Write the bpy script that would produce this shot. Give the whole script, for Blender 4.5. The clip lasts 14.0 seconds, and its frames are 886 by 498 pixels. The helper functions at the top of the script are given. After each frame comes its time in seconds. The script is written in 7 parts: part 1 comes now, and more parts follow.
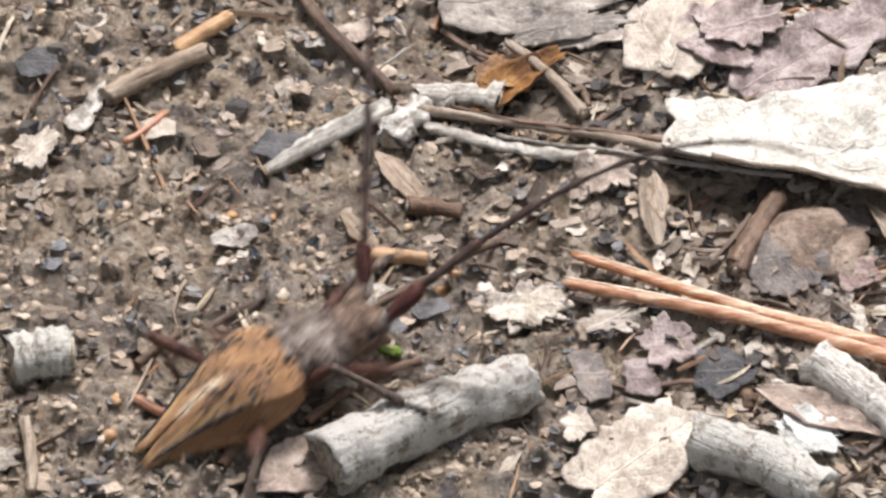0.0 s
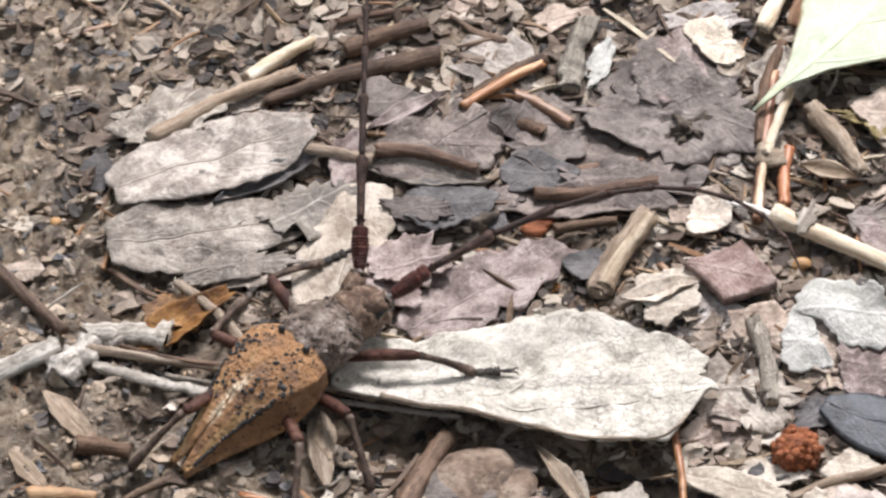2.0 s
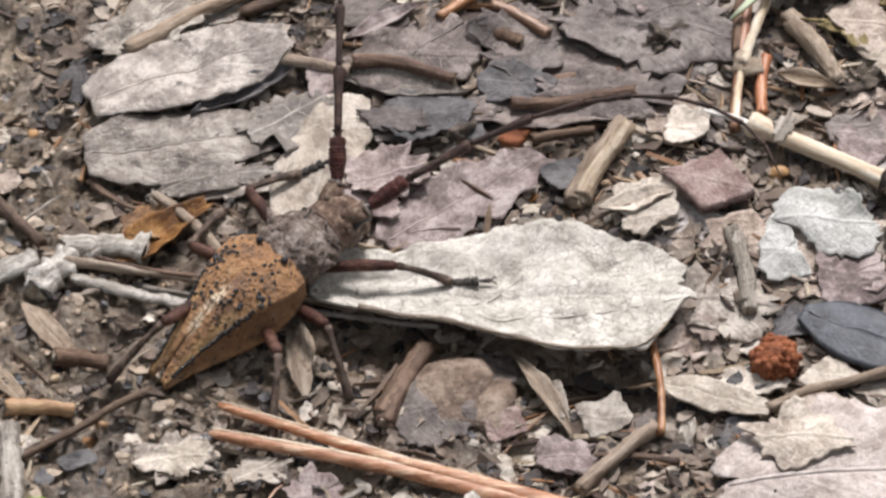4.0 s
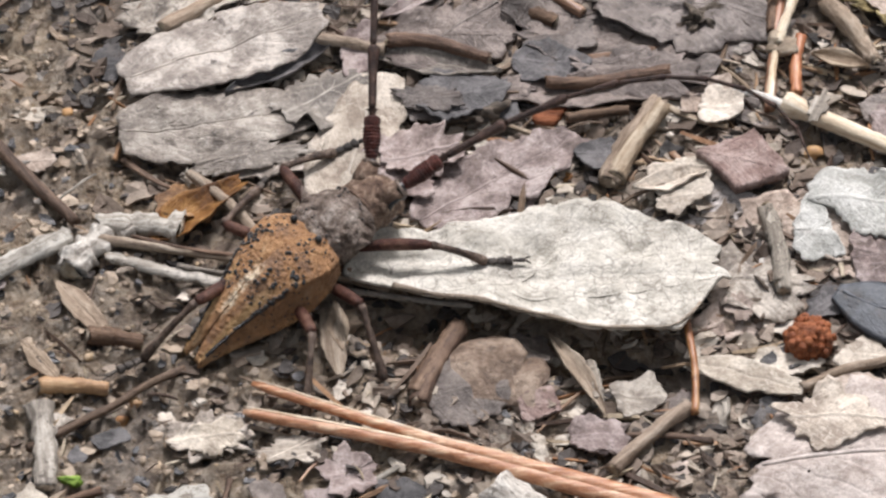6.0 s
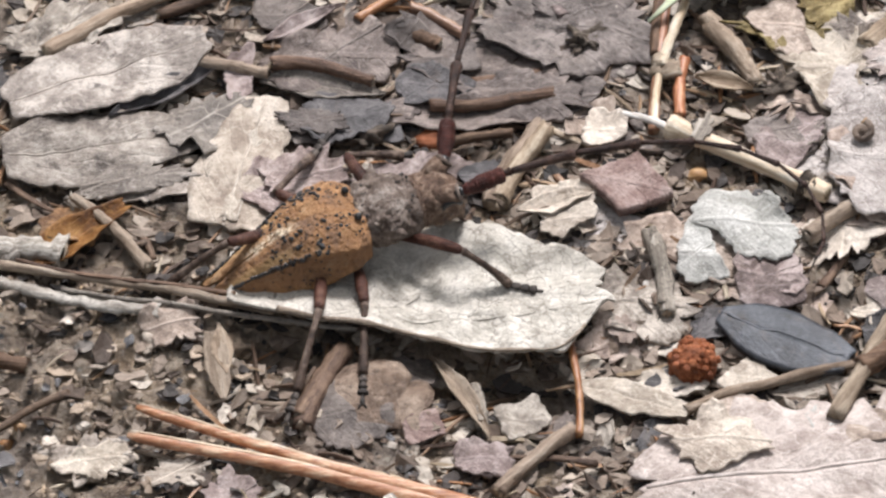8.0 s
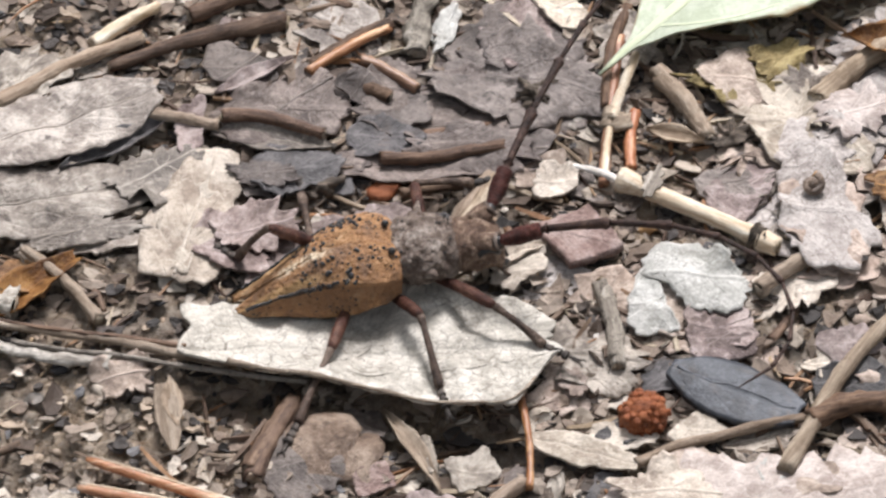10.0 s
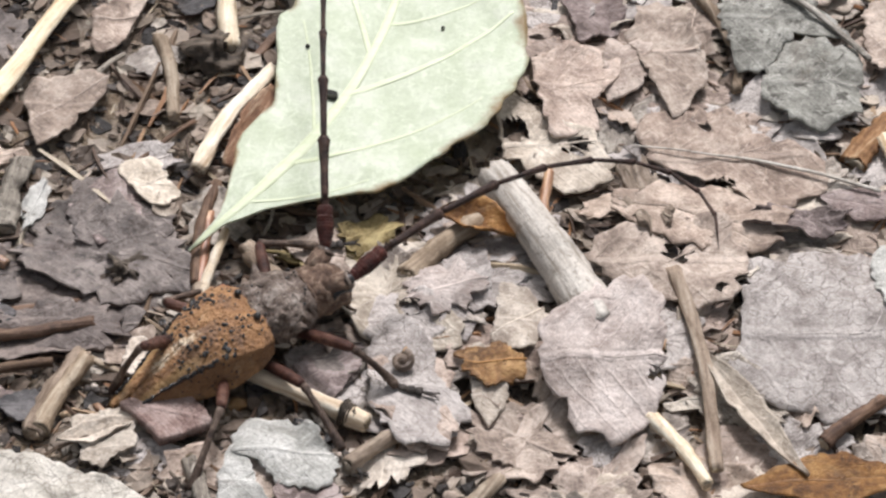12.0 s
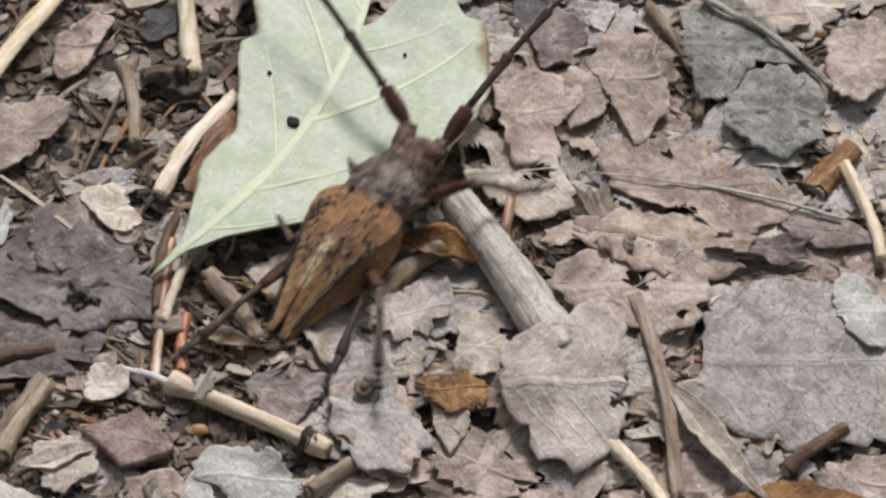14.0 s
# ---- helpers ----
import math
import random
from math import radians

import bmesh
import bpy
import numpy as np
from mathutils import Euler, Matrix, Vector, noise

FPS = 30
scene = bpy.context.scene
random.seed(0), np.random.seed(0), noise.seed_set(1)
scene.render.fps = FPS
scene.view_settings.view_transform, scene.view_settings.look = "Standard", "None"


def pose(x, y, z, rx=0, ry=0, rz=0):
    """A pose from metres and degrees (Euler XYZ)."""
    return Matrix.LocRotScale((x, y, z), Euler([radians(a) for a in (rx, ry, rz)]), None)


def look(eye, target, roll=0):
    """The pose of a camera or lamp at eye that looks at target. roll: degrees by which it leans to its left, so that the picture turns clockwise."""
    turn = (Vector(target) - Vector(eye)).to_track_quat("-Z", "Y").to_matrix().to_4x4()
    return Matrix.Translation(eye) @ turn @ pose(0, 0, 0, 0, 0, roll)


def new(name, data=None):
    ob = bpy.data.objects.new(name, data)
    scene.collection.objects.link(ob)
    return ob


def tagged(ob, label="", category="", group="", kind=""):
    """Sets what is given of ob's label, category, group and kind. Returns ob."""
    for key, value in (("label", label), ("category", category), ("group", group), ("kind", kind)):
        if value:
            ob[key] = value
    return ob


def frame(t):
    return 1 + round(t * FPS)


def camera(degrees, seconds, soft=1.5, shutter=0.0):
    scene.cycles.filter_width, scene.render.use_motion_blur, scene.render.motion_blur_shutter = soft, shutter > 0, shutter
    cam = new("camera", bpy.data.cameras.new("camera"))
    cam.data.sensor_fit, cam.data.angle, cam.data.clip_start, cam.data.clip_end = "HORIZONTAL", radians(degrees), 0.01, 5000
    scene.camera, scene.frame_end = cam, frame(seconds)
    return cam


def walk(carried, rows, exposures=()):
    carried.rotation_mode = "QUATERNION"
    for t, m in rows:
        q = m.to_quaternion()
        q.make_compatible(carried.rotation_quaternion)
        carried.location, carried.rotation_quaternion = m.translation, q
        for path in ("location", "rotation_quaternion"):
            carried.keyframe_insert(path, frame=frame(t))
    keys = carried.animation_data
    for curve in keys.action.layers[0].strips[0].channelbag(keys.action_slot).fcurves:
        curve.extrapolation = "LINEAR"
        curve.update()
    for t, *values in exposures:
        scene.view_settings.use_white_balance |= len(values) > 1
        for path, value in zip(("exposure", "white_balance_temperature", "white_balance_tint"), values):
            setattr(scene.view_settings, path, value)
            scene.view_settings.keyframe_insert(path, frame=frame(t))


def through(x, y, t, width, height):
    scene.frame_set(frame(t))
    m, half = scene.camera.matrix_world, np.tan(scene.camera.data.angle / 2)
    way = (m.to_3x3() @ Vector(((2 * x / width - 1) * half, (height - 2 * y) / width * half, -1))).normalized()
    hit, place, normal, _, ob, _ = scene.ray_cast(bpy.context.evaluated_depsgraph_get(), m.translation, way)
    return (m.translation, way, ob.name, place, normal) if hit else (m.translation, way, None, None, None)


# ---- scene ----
cam = camera(5.0, 14.0, soft=2.5, shutter=0.35)
EYE = (0.0, -0.68532, 0.81673)
# seconds, aim on the ground (x, y), lean
PATH = [
    (0.0, -0.03634, -0.02403, -2.52),
    (0.2, -0.03541, -0.02600, -2.35),
    (0.5, -0.03333, -0.02235, -2.23),
    (0.7, -0.02993, -0.01640, -1.76),
    (1.0, -0.02125, -0.00437, -1.15),
    (1.2, -0.01491, 0.00213, -0.77),
    (1.5, -0.00715, 0.00780, -0.27),
    (2.0, -0.00204, 0.00858, -0.01),
    (2.5, -0.00005, 0.00481, 0.09),
    (3.0, 0.00000, 0.00000, 0.00),
    (3.5, 0.00066, -0.00022, 0.06),
    (4.0, 0.00030, -0.00377, -0.15),
    (4.2, -0.00002, -0.00623, -0.18),
    (6.5, -0.00361, -0.00660, -0.27),
    (7.0, 0.00106, -0.00502, 0.04),
    (7.5, 0.00676, -0.00474, 0.26),
    (7.7, 0.00786, -0.00418, 0.33),
    (9.8, 0.01250, 0.00182, 0.80),
    (10.0, 0.01413, 0.00370, 0.82),
    (10.5, 0.01925, 0.00500, 1.14),
    (10.8, 0.02900, 0.00770, 1.75),
    (11.0, 0.03863, 0.01363, 2.36),
    (11.2, 0.04701, 0.02106, 2.80),
    (11.5, 0.05450, 0.02841, 3.30),
    (12.0, 0.05829, 0.02832, 3.48),
    (12.5, 0.05722, 0.02986, 3.42),
    (13.0, 0.05802, 0.03852, 3.43),
    (13.5, 0.06048, 0.03616, 3.55),
    (14.0, 0.06255, 0.03216, 3.79),
]
EXPOSURES = [(0.0, 0.82), (0.6, 0.84), (1.5, 0.74), (2.5, 0.56), (4.0, 0.44), (7.5, 0.50), (10.5, 0.55), (11.5, 0.46), (12.5, 0.23), (13.0, 0.07), (14.0, -0.12)]
walk(cam, [(t, look(EYE, (x, y, 0.0), r)) for t, x, y, r in PATH], EXPOSURES)

# ---- light: open shade under a bright overcast sky ----
SUN_TURN, SUN_HEIGHT = 78.0, 56.0
world = bpy.data.worlds.new("sky")
scene.world = world
world.use_nodes = True
wn = world.node_tree
wn.nodes.clear()
sky = wn.nodes.new("ShaderNodeTexSky")
sky.sky_type = "NISHITA"
sky.sun_disc = False
sky.sun_elevation = radians(SUN_HEIGHT)
sky.sun_rotation = radians(90 - SUN_TURN)
sky.air_density, sky.dust_density, sky.ozone_density = 1.0, 4.0, 1.0
grey = wn.nodes.new("ShaderNodeHueSaturation")
grey.inputs["Saturation"].default_value = 0.35
back = wn.nodes.new("ShaderNodeBackground")
back.inputs["Strength"].default_value = 0.088
wout = wn.nodes.new("ShaderNodeOutputWorld")
wn.links.new(sky.outputs[0], grey.inputs["Color"])
wn.links.new(grey.outputs[0], back.inputs["Color"])
wn.links.new(back.outputs[0], wout.inputs["Surface"])
sun = new("sun", bpy.data.lights.new("sun", "SUN"))
sun.data.energy = 2.95
sun.data.angle = radians(14)
sun.data.color = (1.012, 0.982, 1.025)
ST, SH = radians(SUN_TURN), radians(SUN_HEIGHT)
sun.matrix_world = look((math.cos(SH) * math.cos(ST), math.cos(SH) * math.sin(ST), math.sin(SH)), (0, 0, 0))

MM = 0.001


# ---- small tools ----
def vnoise(x, y, seed=0):
    """Smooth noise on numpy arrays, about -1 to 1."""
    x, y = np.asarray(x, float), np.asarray(y, float)
    xi, yi = np.floor(x).astype(np.int64), np.floor(y).astype(np.int64)
    u, v = x - xi, y - yi
    u, v = u * u * u * (u * (u * 6 - 15) + 10), v * v * v * (v * (v * 6 - 15) + 10)

    def h(a, b):
        n = (a * 374761393 + b * 668265263 + seed * 974634777) & 0x7FFFFFFF
        n = ((n ^ (n >> 13)) * 1274126177) & 0x7FFFFFFF
        return ((n ^ (n >> 16)) & 0xFFFF) / 32767.5 - 1
    a = h(xi, yi) * (1 - u) + h(xi + 1, yi) * u
    b = h(xi, yi + 1) * (1 - u) + h(xi + 1, yi + 1) * u
    return a * (1 - v) + b * v


def bareness(x, y):
    """1 on the open mud, 0 under the leaf litter (millimetres)."""
    d = (x + 20 + 0.35 * (y - 0) + 8 * vnoise(x / 21, y / 21, 77)) / 26
    return np.clip(0.5 - d * 0.5, 0, 1)


def hollow(x, y):
    """1 in the damp hollow along the edge of the bleached leaf (millimetres)."""
    d = y + 16.3 + 0.2 * (x + 13.9) + 0.8 * vnoise(x / 4, y / 4, 55)
    return np.exp(-(d / 2.6) ** 2) * np.clip((x + 17) / 5, 0, 1) * np.clip((25 - x) / 5, 0, 1)


def ground_z(x, y):
    """Height of the ground in millimetres at x, y in millimetres."""
    x, y = np.asarray(x, float), np.asarray(y, float)
    b = bareness(x, y)
    z = 1.0 * vnoise(x / 17, y / 17, 1) + 0.6 * vnoise(x / 6.3, y / 6.3, 2) - 0.3
    clod = 1 - np.abs(vnoise(x / 3.1 + 0.6 * vnoise(x / 2, y / 2, 9), y / 3.1, 3))
    z = z + (0.35 + 1.35 * b) * (clod - 0.6)
    z = z + (0.1 + 0.55 * b) * (0.45 - np.abs(vnoise(x / 1.9 + 0.8 * vnoise(x / 1.3, y / 1.3, 19), y / 1.2, 13)))
    z = z + (0.15 + 0.35 * b) * vnoise(x / 1.45, y / 1.45, 4)
    z = z + (0.06 + 0.18 * b) * vnoise(x / 0.75, y / 0.75, 5)
    return z - 2.4 * hollow(x, y)


def mesh_of(name, verts, faces, uvs=None, smooth=True):
    me = bpy.data.meshes.new(name)
    me.from_pydata([tuple(v) for v in verts], [], faces)
    me.update()
    if uvs is not None:
        lay = me.uv_layers.new(name="UVMap")
        idx = np.empty(len(me.loops), dtype=np.int32)
        me.loops.foreach_get("vertex_index", idx)
        lay.data.foreach_set("uv", np.asarray(uvs, dtype=np.float32)[idx].ravel())
    if smooth:
        me.polygons.foreach_set("use_smooth", [True] * len(me.polygons))
    return me


def thing(name, me, mat, label, category, m=None, group="", kind=""):
    ob = new(name, me)
    if mat is not None and not me.materials:
        me.materials.append(mat)
    if m is not None:
        ob.matrix_world = m
    return tagged(ob, label, category, group, kind)


def part(name, me, mat, parent, label=""):
    """One mesh under a thing or a part."""
    ob = new(name, me)
    if not me.materials:
        me.materials.append(mat)
    ob.parent = parent
    if label:
        ob["label"] = label
    return ob


# ---- materials ----
def nodes_for(name, rough=0.7, spec=0.35):
    mat = bpy.data.materials.new(name)
    mat.use_nodes = True
    nt = mat.node_tree
    bsdf = nt.nodes["Principled BSDF"]
    bsdf.inputs["Roughness"].default_value = rough
    bsdf.inputs["Specular IOR Level"].default_value = spec
    return mat, nt, bsdf


def node(nt, kind, **values):
    n = nt.nodes.new(kind)
    for k, v in values.items():
        k = k.replace("_", " ")
        n.inputs[k].default_value = v
    return n


def coords(nt, scale, kind="Object"):
    """Coordinates in units of 1/scale metres."""
    tc = nt.nodes.new("ShaderNodeTexCoord")
    mp = nt.nodes.new("ShaderNodeMapping")
    mp.inputs["Scale"].default_value = (scale, scale, scale) if not isinstance(scale, tuple) else scale
    nt.links.new(tc.outputs[kind], mp.inputs["Vector"])
    info = nt.nodes.new("ShaderNodeObjectInfo")
    mul = nt.nodes.new("ShaderNodeMath")
    mul.operation = "MULTIPLY"
    mul.inputs[1].default_value = 37.0
    nt.links.new(info.outputs["Random"], mul.inputs[0])
    nt.links.new(mul.outputs[0], mp.inputs["Location"])
    return mp.outputs[0]


def fbm(nt, vec, scale, detail=4, rough=0.6, distortion=0.0):
    n = nt.nodes.new("ShaderNodeTexNoise")
    n.inputs["Scale"].default_value = scale
    n.inputs["Detail"].default_value = detail
    n.inputs["Roughness"].default_value = rough
    n.inputs["Distortion"].default_value = distortion
    nt.links.new(vec, n.inputs["Vector"])
    return n.outputs[0]


def ramp(nt, fac, stops):
    r = nt.nodes.new("ShaderNodeValToRGB")
    e = r.color_ramp.elements
    while len(e) < len(stops):
        e.new(0.5)
    for k, (p, c) in enumerate(stops):
        e[k].position = p
        e[k].color = (*c, 1) if not isinstance(c, (int, float)) else (c, c, c, 1)
    nt.links.new(fac, r.inputs[0])
    return r.outputs[0]


def mix(nt, fac, a, b, mode="MIX"):
    m = nt.nodes.new("ShaderNodeMix")
    m.data_type = "RGBA"
    m.blend_type = mode
    for sock, v in ((m.inputs[0], fac), (m.inputs[6], a), (m.inputs[7], b)):
        if isinstance(v, (int, float)):
            sock.default_value = v
        elif isinstance(v, tuple):
            sock.default_value = (*v, 1)
        else:
            nt.links.new(v, sock)
    return m.outputs[2]


def bump(nt, bsdf, height, strength, dist, normal=None):
    b = nt.nodes.new("ShaderNodeBump")
    b.inputs["Strength"].default_value = strength
    b.inputs["Distance"].default_value = dist
    nt.links.new(height, b.inputs["Height"])
    if normal is not None:
        nt.links.new(normal, b.inputs["Normal"])
    nt.links.new(b.outputs[0], bsdf.inputs["Normal"])
    return b.outputs[0]


def math_node(nt, op, a, b=None):
    m = nt.nodes.new("ShaderNodeMath")
    m.operation = op
    for sock, v in ((m.inputs[0], a), (m.inputs[1], b)):
        if v is None:
            continue
        if isinstance(v, (int, float)):
            sock.default_value = v
        else:
            nt.links.new(v, sock)
    return m.outputs[0]


def vary(nt, col, amount=0.5):
    """Each piece a little lighter or darker than the next."""
    info = nt.nodes.new("ShaderNodeObjectInfo")
    hsv = nt.nodes.new("ShaderNodeHueSaturation")
    v = math_node(nt, "MULTIPLY", info.outputs["Random"], amount)
    v = math_node(nt, "ADD", v, 1 - amount / 2)
    nt.links.new(v, hsv.inputs["Value"])
    other = math_node(nt, "FRACT", math_node(nt, "MULTIPLY", info.outputs["Random"], 17.31))
    nt.links.new(math_node(nt, "ADD", math_node(nt, "MULTIPLY", other, 0.5 * amount), 0.99 - 0.25 * amount), hsv.inputs["Saturation"])
    third = math_node(nt, "FRACT", math_node(nt, "MULTIPLY", info.outputs["Random"], 41.7))
    nt.links.new(math_node(nt, "ADD", math_node(nt, "MULTIPLY", third, 0.03 * amount), 0.5 - 0.015 * amount), hsv.inputs["Hue"])
    nt.links.new(col, hsv.inputs["Color"])
    return hsv.outputs[0]


def mud_material():
    mat, nt, bsdf = nodes_for("wet_mud", 0.5, 0.5)
    v = coords(nt, 1000.0)
    big = fbm(nt, v, 0.07, 5, 0.65)
    mid = fbm(nt, v, 0.5, 5, 0.7, 0.4)
    fine = fbm(nt, v, 2.6, 4, 0.7)
    base = ramp(nt, mid, [(0.29, (0.085, 0.058, 0.040)), (0.40, (0.32, 0.232, 0.158)), (0.51, (0.53, 0.415, 0.295)), (0.66, (0.70, 0.59, 0.465))])
    cool = ramp(nt, mid, [(0.3, (0.11, 0.084, 0.066)), (0.5, (0.34, 0.275, 0.222)), (0.70, (0.58, 0.495, 0.41))])
    col = mix(nt, ramp(nt, big, [(0.42, 0.0), (0.6, 1.0)]), base, cool)
    col = mix(nt, 0.55, col, ramp(nt, fine, [(0.25, 0.25), (0.5, 0.62), (0.75, 1.0)]), "MULTIPLY")
    grit = nt.nodes.new("ShaderNodeTexVoronoi")
    grit.inputs["Scale"].default_value = 0.62
    nt.links.new(v, grit.inputs["Vector"])
    spots = ramp(nt, grit.outputs["Distance"], [(0.0, 1.0), (0.17, 1.0), (0.24, 0.0)])
    pick = nt.nodes.new("ShaderNodeSeparateColor")
    nt.links.new(grit.outputs["Color"], pick.inputs[0])
    spots = math_node(nt, "MULTIPLY", spots, math_node(nt, "GREATER_THAN", pick.outputs[0], 0.72))
    tone = ramp(nt, pick.outputs[1], [(0.0, (0.03, 0.03, 0.035)), (0.45, (0.07, 0.07, 0.075)), (0.6, (0.36, 0.27, 0.17)), (0.9, (0.45, 0.40, 0.32))])
    col = mix(nt, spots, col, tone)
    nt.links.new(col, bsdf.inputs["Base Color"])
    nt.links.new(ramp(nt, big, [(0.35, 0.20), (0.65, 0.48)]), bsdf.inputs["Roughness"])
    n1 = bump(nt, bsdf, mid, 1.0, 0.0014)
    bump(nt, bsdf, fine, 1.0, 0.0008, n1)
    return mat


def leaf_material(name, dark, main, pale, rough=0.7, veins=0.2, stain=(0.05, 0.04, 0.035), stain_at=0.62, crack=0.0, amount=0.35, spec=0.3, bumps=0.7, through=0.0, grain=0.34, edge=None, mud=0.42):
    """Dry leaf: blotches, veins along the leaf's own axes, specks and fine relief."""
    mat, nt, bsdf = nodes_for(name, rough, spec)
    v = coords(nt, 1000.0)
    tone = fbm(nt, v, 0.22, 7, 0.72)
    col = ramp(nt, tone, [(0.38, dark), (0.5, main), (0.60, pale)])
    fine = fbm(nt, v, 2.3, 4, 0.7)
    col = mix(nt, grain, col, ramp(nt, fine, [(0.36, 0.30), (0.47, 0.85), (0.60, 1.0)]), "MULTIPLY")
    dust = fbm(nt, v, 0.55, 6, 0.75, 0.8)
    col = mix(nt, ramp(nt, dust, [(0.53, 0.0), (0.62, 0.55)]), col, tuple(min(0.8, c * 1.12 + 0.01) for c in pale))
    col = mix(nt, ramp(nt, dust, [(0.36, 0.45), (0.45, 0.0)]), col, dark)
    blot = fbm(nt, v, 0.42, 6, 0.7, 0.5)
    col = mix(nt, ramp(nt, blot, [(stain_at, 0.0), (stain_at + 0.06, 0.85)]), col, stain)
    tc = nt.nodes.new("ShaderNodeTexCoord")
    sep = nt.nodes.new("ShaderNodeSeparateXYZ")
    nt.links.new(tc.outputs["UV"], sep.inputs[0])
    u, w = sep.outputs[0], sep.outputs[1]          # along, and signed across
    aw = math_node(nt, "ABSOLUTE", w)
    rib = ramp(nt, aw, [(0.0, 1.0), (0.035, 1.0), (0.075, 0.0)])
    slant = math_node(nt, "SUBTRACT", math_node(nt, "MULTIPLY", u, 6.0), math_node(nt, "MULTIPLY", aw, 2.6))
    wob = math_node(nt, "MULTIPLY", fbm(nt, v, 0.12, 2), 1.2)
    tri = math_node(nt, "PINGPONG", math_node(nt, "ADD", slant, wob), 0.5)
    side = ramp(nt, tri, [(0.0, 1.0), (0.045, 0.8), (0.10, 0.0)])
    vein = math_node(nt, "MAXIMUM", rib, math_node(nt, "MULTIPLY", side, 0.5))
    col = mix(nt, math_node(nt, "MULTIPLY", vein, veins), col, tuple(min(1, c * 1.25 + 0.02) for c in pale))
    net = nt.nodes.new("ShaderNodeTexVoronoi")
    net.feature = "DISTANCE_TO_EDGE"
    net.inputs["Scale"].default_value = 0.9
    nt.links.new(v, net.inputs["Vector"])
    cell = ramp(nt, net.outputs[0], [(0.0, 0.0), (0.09, 1.0)])
    if crack:
        wide = nt.nodes.new("ShaderNodeTexVoronoi")
        wide.feature = "DISTANCE_TO_EDGE"
        wide.inputs["Scale"].default_value = 0.55
        wn3 = nt.nodes.new("ShaderNodeTexNoise")
        wn3.inputs["Scale"].default_value = 0.5
        nt.links.new(v, wn3.inputs["Vector"])
        warp = nt.nodes.new("ShaderNodeVectorMath")
        warp.operation = "MULTIPLY_ADD"
        warp.inputs[1].default_value = (2.5, 2.5, 2.5)
        nt.links.new(wn3.outputs[1], warp.inputs[0])
        nt.links.new(v, warp.inputs[2])
        nt.links.new(warp.outputs[0], wide.inputs["Vector"])
        line = ramp(nt, wide.outputs[0], [(0.0, 1.0), (0.014, 0.8), (0.038, 0.0)])
        gate = ramp(nt, fbm(nt, v, 0.09, 3), [(0.38, 0.0), (0.50, 1.0)])
        line = math_node(nt, "MULTIPLY", line, gate)
        col = mix(nt, math_node(nt, "MULTIPLY", line, crack), col, stain)
    if edge is not None:
        rim = math_node(nt, "ADD", aw, math_node(nt, "MULTIPLY", math_node(nt, "SUBTRACT", fbm(nt, v, 0.16, 4), 0.55), 0.5))
        col = mix(nt, ramp(nt, rim, [(0.90, 0.0), (1.0, 0.9)]), col, edge)
    smear = fbm(nt, v, 0.13, 6, 0.75, 0.6)
    col = mix(nt, ramp(nt, smear, [(0.54, 0.0), (0.68, mud)]), col, (0.15, 0.112, 0.084))
    col = vary(nt, col, amount)
    nt.links.new(col, bsdf.inputs["Base Color"])
    n0 = bump(nt, bsdf, vein, 0.55 * bumps, 0.0004)
    n1 = bump(nt, bsdf, cell, 0.25 * bumps, 0.0002, n0)
    bump(nt, bsdf, fbm(nt, v, 1.1, 5, 0.7), 0.75 * bumps, 0.0009, n1)
    if through:
        tr = nt.nodes.new("ShaderNodeBsdfTranslucent")
        nt.links.new(col, tr.inputs["Color"])
        ms = nt.nodes.new("ShaderNodeMixShader")
        ms.inputs[0].default_value = through
        nt.links.new(bsdf.outputs[0], ms.inputs[1])
        nt.links.new(tr.outputs[0], ms.inputs[2])
        nt.links.new(ms.outputs[0], nt.nodes["Material Output"].inputs["Surface"])
    return mat


def wood_material(name, dark, main, pale, rough=0.75, grain=1.0, amount=0.3, spec=0.3, patch=None, flecks=0.0):
    """Stalks, twigs and bark with the grain along local x."""
    mat, nt, bsdf = nodes_for(name, rough, spec)
    v = coords(nt, (130.0, 1300.0, 1300.0))
    v2 = coords(nt, 1000.0)
    g = fbm(nt, v, 0.9, 5, 0.65, 0.3)
    col = ramp(nt, g, [(0.30, dark), (0.5, main), (0.68, pale)])
    b = fbm(nt, v2, 0.35, 5, 0.7)
    col = mix(nt, ramp(nt, b, [(0.55, 0.0), (0.7, 0.75)]), col, dark)
    if patch is not None:
        flake = fbm(nt, v2, 0.34, 6, 0.72, 0.4)
        col = mix(nt, ramp(nt, flake, [(0.40, 0.0), (0.47, 0.9)]), col, patch)
    if flecks:
        f1 = fbm(nt, v2, 0.9, 5, 0.75, 0.3)
        col = mix(nt, ramp(nt, f1, [(0.56, 0.0), (0.63, flecks)]), col, tuple(c * 0.85 for c in dark))
        f2 = fbm(nt, v2, 2.6, 3, 0.7)
        col = mix(nt, 0.45 * flecks, col, ramp(nt, f2, [(0.35, 0.45), (0.58, 1.0)]), "MULTIPLY")
    col = vary(nt, col, amount)
    nt.links.new(col, bsdf.inputs["Base Color"])
    n0 = bump(nt, bsdf, g, 0.7 * grain, 0.0005)
    bump(nt, bsdf, fbm(nt, v2, 1.6, 4, 0.7), 0.5 * grain, 0.0004, n0)
    return mat


